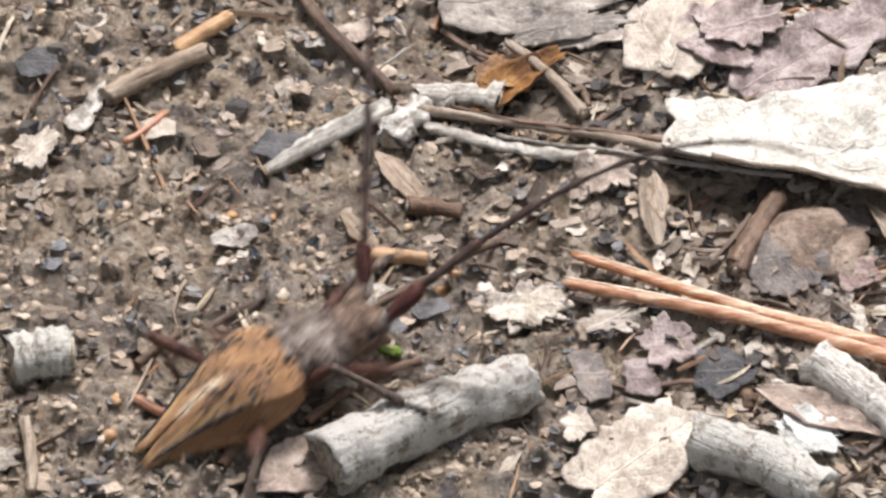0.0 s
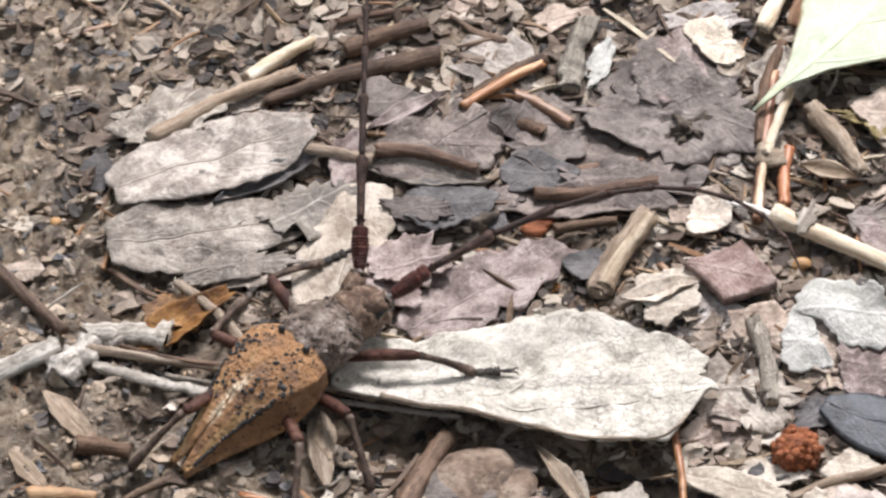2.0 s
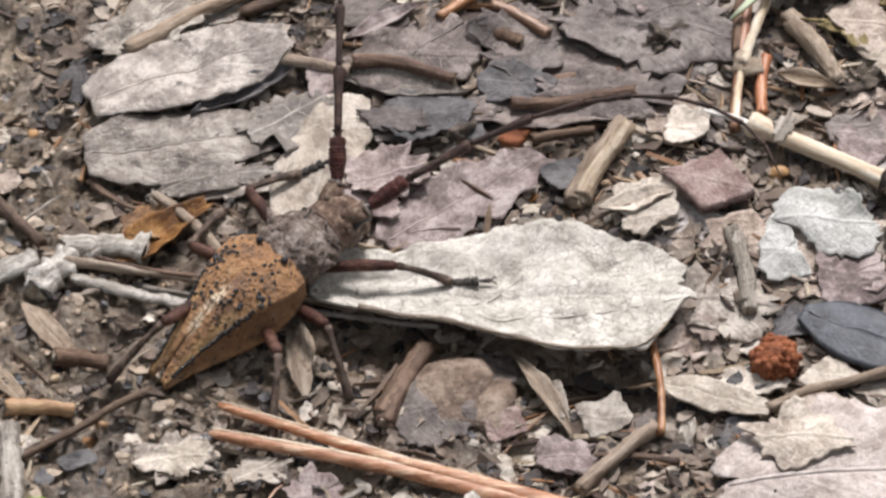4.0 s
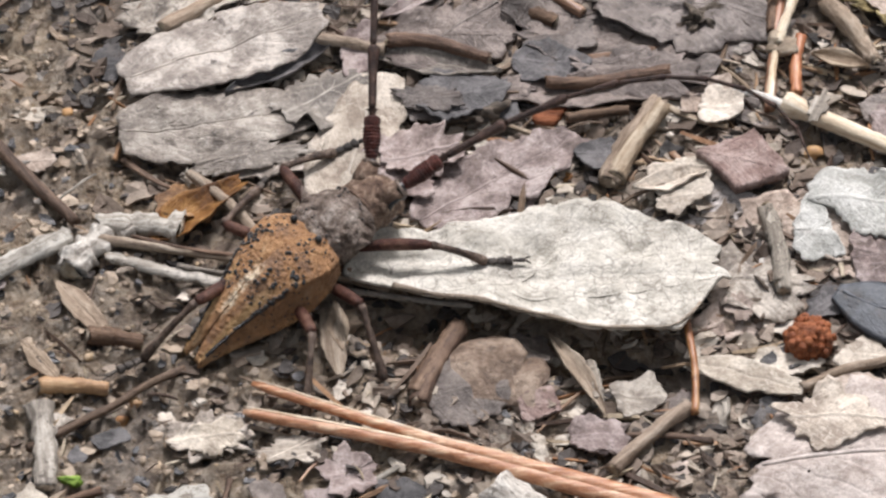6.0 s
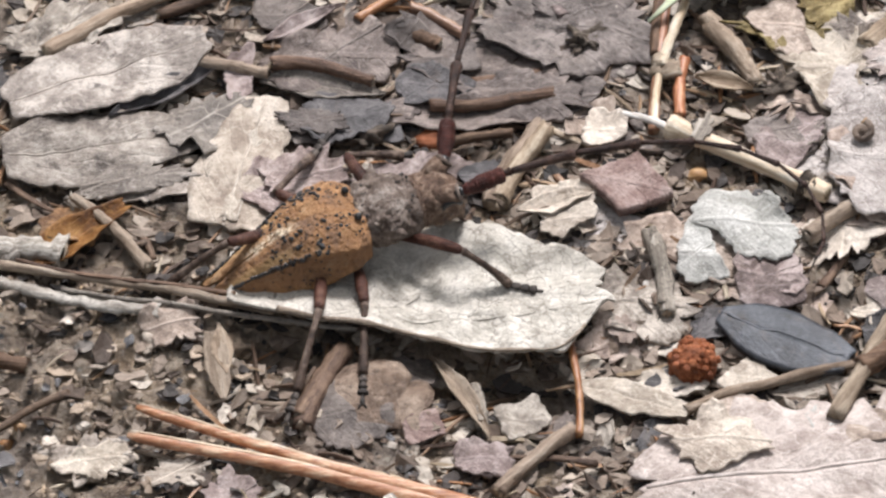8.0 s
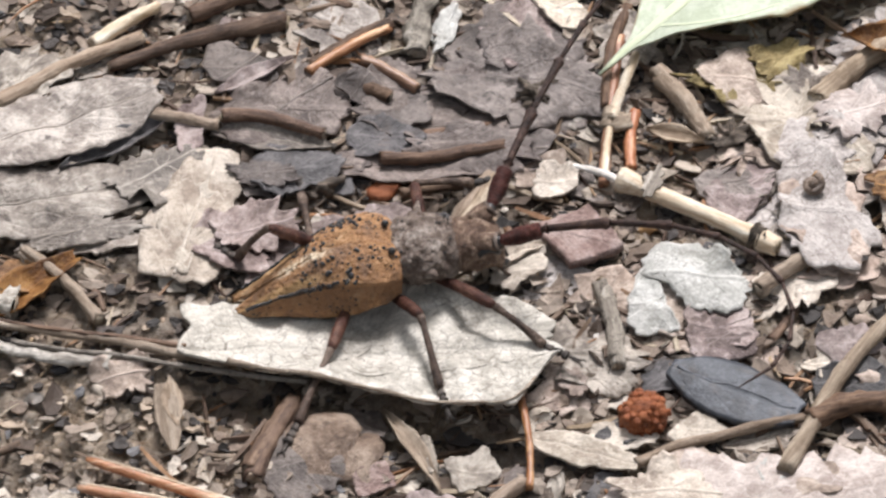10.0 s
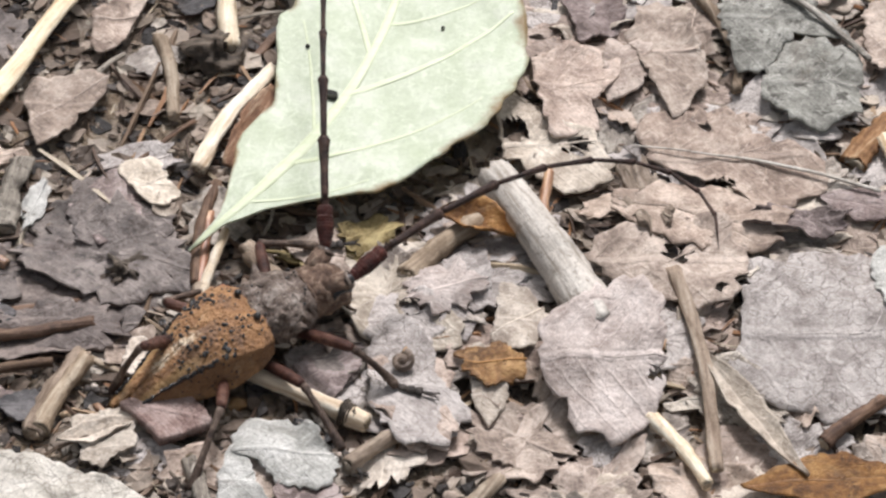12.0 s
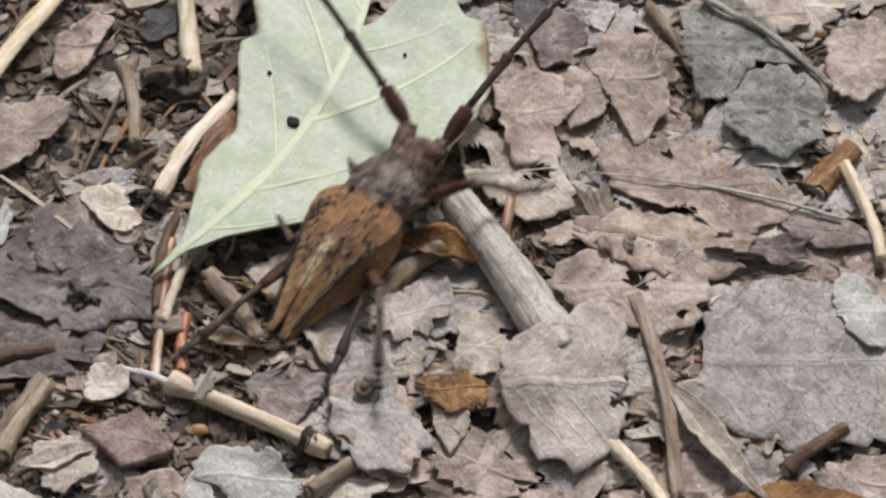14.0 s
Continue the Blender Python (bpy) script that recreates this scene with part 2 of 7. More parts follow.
MUD = mud_material()
GREY_LEAF = leaf_material("bleached_leaf", (0.36, 0.332, 0.28), (0.54, 0.502, 0.432), (0.66, 0.622, 0.548), stain=(0.17, 0.145, 0.12), stain_at=0.64, crack=0.65, veins=0.1, amount=0.1)
PALE_LEAF = leaf_material("pale_beige_leaf", (0.33, 0.27, 0.215), (0.53, 0.455, 0.37), (0.68, 0.605, 0.51), stain=(0.14, 0.11, 0.09), stain_at=0.64, amount=0.25)
TAN_LEAF = leaf_material("pinkish_tan_leaf", (0.22, 0.165, 0.132), (0.41, 0.322, 0.262), (0.55, 0.455, 0.382), stain=(0.11, 0.08, 0.065), stain_at=0.63, amount=0.3)
ASH_LEAF = leaf_material("cool_grey_leaf", (0.28, 0.246, 0.224), (0.455, 0.41, 0.378), (0.57, 0.525, 0.488), stain=(0.14, 0.115, 0.10), stain_at=0.66, crack=0.7, amount=0.2)
SAGE_LEAF = leaf_material("grey_green_leaf", (0.15, 0.146, 0.125), (0.29, 0.284, 0.248), (0.43, 0.42, 0.375), stain=(0.06, 0.055, 0.045), stain_at=0.55, crack=0.4, amount=0.12)
WET_LEAF = leaf_material("damp_grey_brown_leaf", (0.13, 0.105, 0.086), (0.28, 0.238, 0.196), (0.50, 0.445, 0.38), rough=0.45, stain=(0.06, 0.047, 0.038), stain_at=0.6, amount=0.5, spec=0.5)
DAMP_LEAF = leaf_material("dark_damp_leaf", (0.075, 0.057, 0.049), (0.150, 0.120, 0.103), (0.26, 0.215, 0.188), rough=0.45, stain=(0.04, 0.03, 0.025), stain_at=0.6, amount=0.4, spec=0.5)
PURPLE_LEAF = leaf_material("purplish_brown_leaf", (0.115, 0.083, 0.073), (0.255, 0.195, 0.178), (0.42, 0.348, 0.322), rough=0.55, stain=(0.05, 0.035, 0.03), stain_at=0.64, amount=0.3)
RUST_LEAF = leaf_material("rusty_brown_leaf", (0.10, 0.045, 0.018), (0.26, 0.125, 0.045), (0.42, 0.24, 0.10), rough=0.55, stain=(0.04, 0.02, 0.012), stain_at=0.6, amount=0.4)
PINK_LEAF = leaf_material("pale_pinkish_leaf", (0.34, 0.278, 0.245), (0.49, 0.418, 0.375), (0.62, 0.548, 0.50), stain=(0.2, 0.15, 0.13), stain_at=0.66, amount=0.12, veins=0.3)
WHITE_LEAF = leaf_material("whitish_grey_leaf", (0.34, 0.335, 0.30), (0.51, 0.50, 0.46), (0.65, 0.64, 0.595), stain=(0.18, 0.175, 0.15), stain_at=0.66, crack=0.4, amount=0.12)
DARK_LEAF = leaf_material("dark_wet_flake", (0.028, 0.026, 0.026), (0.065, 0.060, 0.060), (0.13, 0.12, 0.118), rough=0.42, stain=(0.02, 0.018, 0.018), stain_at=0.62, amount=0.6, spec=0.45)
SLATE = leaf_material("slate_dark_seed_pod", (0.025, 0.028, 0.034), (0.050, 0.056, 0.066), (0.085, 0.094, 0.108), rough=0.45, veins=0.15, stain=(0.02, 0.02, 0.02), amount=0.2, spec=0.45, bumps=0.4)
GREEN_LEAF = leaf_material("pale_green_leaf", (0.475, 0.535, 0.375), (0.55, 0.605, 0.45), (0.625, 0.665, 0.53), rough=0.5, veins=0.15, stain=(0.48, 0.54, 0.33), stain_at=0.7, amount=0.05, spec=0.35, bumps=0.2, through=0.15, grain=0.15, edge=(0.24, 0.15, 0.06), mud=0.05)
YELLOW_LEAF = leaf_material("yellow_brown_leaf", (0.14, 0.10, 0.035), (0.30, 0.22, 0.09), (0.45, 0.36, 0.17), rough=0.6, stain=(0.08, 0.055, 0.02), stain_at=0.62, amount=0.3)
GREY_WOOD = wood_material("weathered_grey_wood", (0.10, 0.082, 0.066), (0.30, 0.262, 0.215), (0.50, 0.455, 0.39), flecks=0.8)
WHITE_WOOD = wood_material("bleached_fibrous_wood", (0.17, 0.142, 0.115), (0.46, 0.42, 0.365), (0.70, 0.66, 0.59), flecks=0.7, grain=1.2)
PALE_WOOD = wood_material("smooth_pale_wood", (0.33, 0.29, 0.24), (0.62, 0.575, 0.51), (0.76, 0.72, 0.65), grain=0.6, flecks=0.8)
BARK_WOOD = wood_material("flaking_lichen_bark", (0.11, 0.085, 0.06), (0.25, 0.215, 0.17), (0.36, 0.32, 0.26), patch=(0.50, 0.475, 0.42), flecks=0.6, grain=1.3)
BROWN_WOOD = wood_material("brown_twig", (0.042, 0.024, 0.016), (0.125, 0.075, 0.048), (0.24, 0.155, 0.10), rough=0.6, flecks=0.5)
STRAW = wood_material("straw", (0.48, 0.34, 0.20), (0.72, 0.60, 0.43), (0.85, 0.79, 0.66), rough=0.5, grain=0.7, flecks=0.25)
DULL_STRAW = wood_material("dull_straw", (0.14, 0.095, 0.06), (0.31, 0.236, 0.168), (0.48, 0.40, 0.31), rough=0.65, flecks=0.4)
NEEDLE = wood_material("pine_needle", (0.11, 0.045, 0.022), (0.30, 0.140, 0.070), (0.56, 0.36, 0.21), rough=0.4, grain=0.4, spec=0.5, amount=0.6)
WHITE_CHIP = wood_material("bleached_chip", (0.50, 0.46, 0.40), (0.74, 0.71, 0.66), (0.84, 0.82, 0.78), rough=0.6)
ORANGE = wood_material("orange_brown_grain", (0.20, 0.10, 0.045), (0.38, 0.215, 0.10), (0.54, 0.37, 0.21), rough=0.5, grain=0.5)
MOSS = wood_material("moss_green", (0.06, 0.12, 0.01), (0.17, 0.28, 0.03), (0.34, 0.45, 0.08), rough=0.6)
SOIL = wood_material("crumb_soil", (0.03, 0.024, 0.019), (0.095, 0.073, 0.054), (0.20, 0.155, 0.115), rough=0.7)
BRICK = leaf_material("red_brown_chip", (0.15, 0.092, 0.078), (0.28, 0.19, 0.165), (0.42, 0.32, 0.285), rough=0.65, veins=0.05, stain=(0.09, 0.05, 0.04), amount=0.1, bumps=1.0)
LEAF_VEIN = wood_material("yellow_green_vein", (0.55, 0.605, 0.39), (0.60, 0.65, 0.45), (0.645, 0.69, 0.51), rough=0.5, grain=0.2, amount=0.05)
SPOT = wood_material("dark_spot", (0.01, 0.012, 0.008), (0.02, 0.02, 0.015), (0.05, 0.05, 0.03), rough=0.7)
END_WOOD = wood_material("broken_pith", (0.16, 0.12, 0.085), (0.36, 0.29, 0.21), (0.52, 0.45, 0.35), rough=0.8, amount=0.5)
LONG_NEEDLE = wood_material("long_pine_needle", (0.20, 0.075, 0.032), (0.44, 0.20, 0.095), (0.74, 0.52, 0.34), rough=0.4, grain=0.6, spec=0.5, amount=0.1, flecks=0.3)
LUMP = wood_material("rusty_lump", (0.10, 0.03, 0.012), (0.28, 0.085, 0.03), (0.43, 0.16, 0.065), rough=0.55, grain=1.4, amount=0.05)
ROLLED = wood_material("rolled_brown_edge", (0.10, 0.075, 0.055), (0.25, 0.195, 0.145), (0.42, 0.36, 0.29), rough=0.7, flecks=0.7)
CLAY = leaf_material("damp_clay", (0.11, 0.072, 0.050), (0.225, 0.157, 0.113), (0.36, 0.275, 0.21), rough=0.42, veins=0.0, stain=(0.07, 0.05, 0.038), stain_at=0.6, amount=0.15, spec=0.45, bumps=1.0)
SHELL = wood_material("brown_shell", (0.055, 0.036, 0.024), (0.15, 0.105, 0.072), (0.27, 0.205, 0.15), rough=0.4, spec=0.5)
BARK_STRIP = wood_material("fibrous_bark_strip", (0.10, 0.045, 0.022), (0.27, 0.145, 0.075), (0.50, 0.36, 0.23), rough=0.7, flecks=0.5)


# ---- ground: one sheet, fine where the path of the insect runs, out to the horizon ----
def spread(lo, hi, step):
    core = list(np.arange(lo, hi + step / 2, step))
    out, d, a, b = [], step * 2, lo, hi
    low, high = [], []
    while a > -40000:
        a, b = a - d, b + d
        low.append(a)
        high.append(b)
        d *= 1.35
    return np.array(low[::-1] + core + high)


def ground():
    xs, ys = spread(-92, 118, 0.4), spread(-70, 88, 0.4)
    gx, gy = np.meshgrid(xs, ys)
    fade = np.clip(1.5 - np.hypot(gx, gy) / 4000, 0, 1)
    gz = ground_z(gx, gy) * fade
    v = np.stack([gx, gy, gz], -1).reshape(-1, 3) * MM
    nx, ny = len(xs), len(ys)
    i = np.arange(nx * ny).reshape(ny, nx)
    f = np.stack([i[:-1, :-1], i[:-1, 1:], i[1:, 1:], i[1:, :-1]], -1).reshape(-1, 4)
    me = mesh_of("ground", v.tolist(), f.tolist())
    thing("ground", me, MUD, "damp brown mud with grit and crumbs under leaf litter", "ground", kind="structure")


ground()


# ---- litter builders (millimetres in, metres out) ----
def frame_at(x, y, z, turn):
    return pose(x * MM, y * MM, z * MM, 0, 0, turn)


def closed(top, nu, nv, thick):
    """A thin closed sheet from a grid of points."""
    n = nu * nv
    low = top.copy()
    low[:, 2] -= thick
    v = np.concatenate([top, low])
    f = []
    for a in range(nu - 1):
        for b in range(nv - 1):
            q = (a * nv + b, a * nv + b + 1, (a + 1) * nv + b + 1, (a + 1) * nv + b)
            f.append(q)
            f.append(tuple(k + n for k in q[::-1]))
    rim = [a * nv for a in range(nu)] + [(nu - 1) * nv + b for b in range(1, nv)] + [a * nv + nv - 1 for a in range(nu - 2, -1, -1)] + [b for b in range(nv - 2, 0, -1)]
    for k, a in enumerate(rim):
        b = rim[(k + 1) % len(rim)]
        f.append((a, b, b + n, a + n))
    return v, f


def drape(px, py, x, y, turn, follow, rise):
    """Heights that let a piece lie on the ground at its place, in its own space."""
    c, s = math.cos(radians(turn)), math.sin(radians(turn))
    wx, wy = x + c * px - s * py, y + s * px + c * py
    g = (vnoise(wx / 17, wy / 17, 1) * 1.0 + 0.6 * vnoise(wx / 6.3, wy / 6.3, 2) - 0.3)
    return follow * g + rise


def leaf(x, y, length, width, turn, mat, label, profile=(0.05, 0.6, 1.0, 0.9, 0.5, 0.05), seed=1, rise=0.6, jag=0.06, lobes=0.0, cup=0.0, wave=0.5,
         bow=0.0, thick=0.25, ends=(0.0, 0.0), holes=(), name="dead_leaf", category="leaf", roll=0.0, group="", nu=44, nv=15, tip=0.0, dip=0.0, rib="same", ribdir=-1, halves=(1.0, 1.0), other=None):
    """A leaf or leaf piece along local x: profile = half widths from base to tip as parts of width / 2."""
    u = np.linspace(0, 1, nu)
    w = np.linspace(-1, 1, nv)
    U, Wd = np.meshgrid(u, w, indexing="ij")
    st = np.linspace(0, 1, len(profile))
    half = np.interp(u, st, profile)
    k = np.hanning(5)[1:-1]
    half = np.convolve(np.pad(half, 1, mode="edge"), k / k.sum(), mode="valid")
    side = np.where(Wd >= 0, 1, 2)
    rag = 1 + jag * 1.5 * vnoise(u[:, None] * length / 2.4 - seed, side * 3.7 + seed, seed + 6) + jag * 1.6 * vnoise(u[:, None] * length / 1.2 + seed * 7.3, side * 9.7 + seed, seed) + jag * vnoise(u[:, None] * length / 0.7 + seed, side * 5.1, seed + 3)
    if lobes:
        rag = rag + lobes * (np.abs(((u[:, None] * length / 7.0 + 0.3 * side + seed * 0.37) % 1.0) - 0.5) * 2 - 0.5)
    hw = half[:, None] * rag
    if other is not None:
        second = np.interp(u, np.linspace(0, 1, len(other)), other)
        hw = np.where(Wd >= 0, hw, second[:, None] * rag)
    e = ends[0] * (1 - U) ** 3 - ends[1] * U ** 3
    ragend = jag * 2.5 * vnoise(Wd * width / 3 + seed, seed + 0.5 + 3 * (U > 0.5), seed + 8)
    px = (U - 0.5) * length + (e + ragend * np.abs(U - 0.5) ** 2 * 4) * width * (0.5 + 0.5 * vnoise(Wd * 2.1 + seed, seed, 5))
    py = Wd * hw * np.where(Wd >= 0, halves[0], halves[1]) * width / 2 + bow * length * (0.25 - (U - 0.5) ** 2)
    pz = drape(px, py, x, y, turn, 0.85, rise)
    pz = pz + cup * width * 0.5 * (np.abs(Wd) ** 1.7) * (0.35 + 0.65 * np.sin(np.pi * np.clip(U, 0, 1))) + wave * (0.5 * vnoise(px / 5.5 + seed, py / 5.5, seed + 1) + 0.7 * (0.4 - np.abs(vnoise(px / 3.6 + seed, py / 3.6, seed + 4))) + 0.22 * vnoise(px / 2.1, py / 2.1 + seed, seed + 2))
    pz = pz + roll * Wd * width * 0.25 + tip * (U ** 2) * 1.0 + dip * ((1 - U) ** 2)
    pz = pz - 0.12 * np.exp(-(Wd / 0.09) ** 2)
    top = np.stack([px, py, pz], -1).reshape(-1, 3)
    v, f = closed(top, nu, nv, thick)
    uv = np.stack([U, Wd], -1).reshape(-1, 2)
    me = mesh_of(name, v * MM, f, np.concatenate([uv, uv]))
    ob = thing(name, me, mat, label, category, frame_at(x, y, 0, turn), group)
    if width > 4.5 and rib is not None:
        c = top.reshape(nu, nv, 3)[1:-1, nv // 2].copy()
        c[:, 2] += 0.02
        rv, rf = tube(c, np.linspace(0.09, 0.20, len(c))[::ribdir] * min(1.6, width / 12), 6)
        part("midrib", mesh_of("midrib", np.array(rv) * MM, rf, np.zeros((len(rv), 2))), mat if rib == "same" else rib, ob, "raised midrib of the leaf")
    return ob


def flake(x, y, length, width, turn, mat, label, seed=1, rise=0.5, rag=0.19, thick=0.25, wave=0.35, tilt=0.0, name="leaf_fragment", category="leaf fragment", group="", n=60, sharp=0.95, spokes=None, corners=0, holes=(), curl=1.0):
    """A torn scrap with an angular, ragged outline."""
    rnd = random.Random(seed * 7919 + 13)
    plain = corners == 4 or mat is CLAY
    th = np.linspace(0, 2 * np.pi, n, endpoint=False)
    off = 0.0 if corners else rnd.random() * 6.28
    corners = corners or rnd.randint(4, 7)
    r = np.ones(n)
    soft = 1.0
    if spokes:
        r = 1 / np.interp(th, np.linspace(0, 2 * np.pi, len(spokes) + 1), [1 / q for q in spokes] + [1 / spokes[0]])
        soft = 0.25
        rag *= 0.6
    elif sharp:
        seg = 2 * np.pi / corners
        wob = vnoise(th * 0.9 + seed, seed + 0.3, seed) * (0.35 if off else 0.0)
        a = (th + wob + off) % seg - seg / 2
        r = (1 - sharp) + sharp * math.cos(seg / 2) ** 0.5 / np.cos(a) * 0.92
    cx, cy = np.cos(th), np.sin(th)
    k = max(1.0, length / 7.0)
    r = r * (1 + rag * (0.9 * soft * vnoise(cx * 1.7 + seed, cy * 1.7, seed) + 0.8 * vnoise(cx * 3.2 * k + seed, cy * 3.2 * k, seed + 2) + 0.6 * vnoise(cx * 7 * k, cy * 7 * k + seed, seed + 4)))
    r = r * (1 + 0.32 * rag * np.array([rnd.uniform(-1, 1) for _ in range(n)]))
    rings = np.array([0.0, 0.2, 0.38, 0.55, 0.7, 0.82, 0.92, 1.0])
    RR, TT = np.meshgrid(rings, np.arange(n), indexing="ij")
    px = RR * (r * np.cos(th))[TT] * length / 2
    py = RR * (r * np.sin(th))[TT] * width / 2
    pz = drape(px, py, x, y, turn, 0.85, rise) + wave * (0.6 * vnoise(px / 4 + seed, py / 4, seed + 5) + 0.3 * vnoise(px / 1.5, py / 1.5 + seed, seed + 6)) + tilt * py
    pz = pz + wave * 0.9 * (0.4 - np.abs(vnoise(px / 3.4 + seed * 3, py / 3.4, seed + 7))) + min(1.0, length / 12) * RR ** 3 * 1.3 * curl * np.clip(vnoise((cx * 1.6)[TT] + seed * 5, (cy * 1.6)[TT], seed + 11), -0.25, 1)
    top = np.stack([px, py, pz], -1).reshape(-1, 3)
    m = len(top)
    low = top.copy()
    low[:, 2] -= thick
    v = np.concatenate([top, low])
    f = []
    for a in range(len(rings) - 1):
        for b in range(n):
            c = (b + 1) % n
            q = (a * n + b, (a + 1) * n + b, (a + 1) * n + c, a * n + c)
            if a == 0:
                q = (0, n + b, n + c)
            f.append(q)
            f.append(tuple(k + m for k in q[::-1]))
    o = (len(rings) - 1) * n
    for b in range(n):
        c = (b + 1) % n
        f.append((o + b, o + m + b, o + m + c, o + c))
    if holes:
        keep = []
        for q in f:
            c = v[list(q)].mean(axis=0)
            if all((c[0] - hx) ** 2 + (c[1] - hy) ** 2 > hr * hr for hx, hy, hr in holes):
                keep.append(q)
        f = keep
    uv = np.stack([px / length + 0.5, py / width * 2 * 1.0], -1).reshape(-1, 2)
    me = mesh_of(name, v * MM, f, np.concatenate([uv, uv]))
    ob = thing(name, me, mat, label, category, frame_at(x, y, 0, turn), group)
    if length > 6 and not plain:
        g = top.reshape(len(rings), n, 3)
        j = (n // 16 * (seed % 3)) % n
        c = np.concatenate([g[:0:-1, j], g[0:1, 0], g[1:, (j + n // 2) % n]])
        u = np.linspace(0, 1, 18)
        w = np.linspace(0, 1, len(c))
        c = np.stack([np.interp(u, w, c[:, k]) for k in range(3)], -1)
        c[:, 2] -= 0.02
        rv, rf = tube(c, np.linspace(0.17, 0.05, 18), 6, flat=0.6)
        part("midrib", mesh_of("midrib", np.array(rv) * MM, rf, np.zeros((len(rv), 2))), mat, ob, "raised midrib of the leaf")
        if length > 11:
            for side, r0, away in ((1, 0.15, 0.9), (-1, 0.3, 0.8), (1, 0.1, 2.2), (-1, 0.2, 2.3)):
                q = np.linspace(0, 1, 9)
                ang = (th[j] + side * away * (0.25 + 0.75 * q) * q ** 0.4 * rnd.uniform(0.8, 1.2)) % (2 * np.pi)
                rr = r0 + (0.9 - r0) * q
                spot = ang / (2 * np.pi) * n
                i0 = spot.astype(int) % n
                line = []
                for k in range(9):
                    a = np.array([np.interp(rr[k], rings, g[:, i0[k], d]) for d in range(3)])
                    b = np.array([np.interp(rr[k], rings, g[:, (i0[k] + 1) % n, d]) for d in range(3)])
                    line.append(a * (1 - spot[k] % 1) + b * (spot[k] % 1) - (0, 0, 0.02))
                rv, rf = tube(line, np.linspace(0.09, 0.03, 9), 5, flat=0.6)
                part("side_vein", mesh_of("side_vein", np.array(rv) * MM, rf, np.zeros((len(rv), 2))), mat, ob)
    return ob


def tube(points, radii, sides=10, rough=0.0, seed=0, flat=1.0, uneven=0.0):
    """A solid rod along points, with a radius at each; ends closed."""
    p = np.asarray(points, float)
    r = np.asarray(radii, float)
    n = len(p)
    tan = np.gradient(p, axis=0)
    tan /= np.linalg.norm(tan, axis=1)[:, None] + 1e-12
    v, f = [], []
    up = np.array([0, 0, 1.0])
    for k in range(n):
        a = np.cross(up, tan[k])
        if np.linalg.norm(a) < 1e-3:
            a = np.cross([0, 1.0, 0], tan[k])
        a /= np.linalg.norm(a)
        b = np.cross(tan[k], a)
        for j in range(sides):
            t = 2 * math.pi * j / sides
            w = r[k] * (1 + rough * float(vnoise(j * 0.9 + seed, k * 0.6, seed)) + uneven * float(vnoise(k * 0.35 + seed, 0.5, seed + 1)))
            v.append(p[k] + a * math.cos(t) * w + b * math.sin(t) * w * flat)
    if rough > 0.055:
        for k in (0, n - 1):
            for j in range(sides):
                v[k * sides + j] = v[k * sides + j] + tan[k] * r[k] * (0.6 if r[k] < 1.2 else 0.3) * float(vnoise(j * 1.3 + seed, k + 0.5, seed + 4))
    for k in range(n - 1):
        for j in range(sides):
            i = (j + 1) % sides
            f.append((k * sides + j, k * sides + i, (k + 1) * sides + i, (k + 1) * sides + j))
    for k, order in ((0, -1), (n - 1, 1)):
        c = len(v)
        v.append(np.mean(v[k * sides:(k + 1) * sides], axis=0) - tan[k] * order * r[k] * (0.35 if rough > 0.055 else 0.0))
        for j in range(sides):
            i = (j + 1) % sides
            q = (k * sides + j, k * sides + i, c)
            f.append(q if order > 0 else q[::-1])
    return v, f


def stick(x, y, length, width, turn, mat, label, seed=1, rise=None, taper=(1.0, 0.85), bend=0.04, knots=(), rough=0.12, name="twig", category="twig", slope=0.0, flat=1.0, group="", sides=10, n=26, kink=0.0, follow=0.6):
    """A twig, stalk or needle lying on the ground, along local x."""
    u = np.linspace(0, 1, n)
    px = (u - 0.5) * length
    py = bend * length * np.sin(u * math.pi) * 1.0 + kink * length * np.abs(u - 0.5) + 0.25 * bend * length * vnoise(u * 4 + seed, seed + 0.2, seed)
    rad = width / 2 * np.interp(u, [0, 1], taper)
    for at, size in knots:
        rad = rad * (1 + size * np.exp(-((u - at) * length / (0.7 * width)) ** 2))
    lift = width / 2 * flat * 0.8 if rise is None else rise
    pz = drape(px, py, x, y, turn, follow, lift) + slope * px
    v, f = tube(np.stack([px, py, pz], -1), rad, sides, rough, seed, flat, rough)
    me = mesh_of(name, np.array(v) * MM, f)
    ob = thing(name, me, mat, label, category, frame_at(x, y, 0, turn), group)
    if width > 1.5:
        for k, d in ((0, -1), (n - 1, 1)):
            c = np.array([px[k], py[k], pz[k]])
            ev, ef = tube([c + (d * 0.05 * width * q, 0, 0) for q in (-1, 0, 1)], [rad[k] * 0.80, rad[k] * 0.76, rad[k] * 0.55], 10, 0.2, seed + k, flat)
            part("broken_end", mesh_of("broken_end", np.array(ev) * MM, ef), END_WOOD, ob, "pale broken end showing the pith")
    return ob


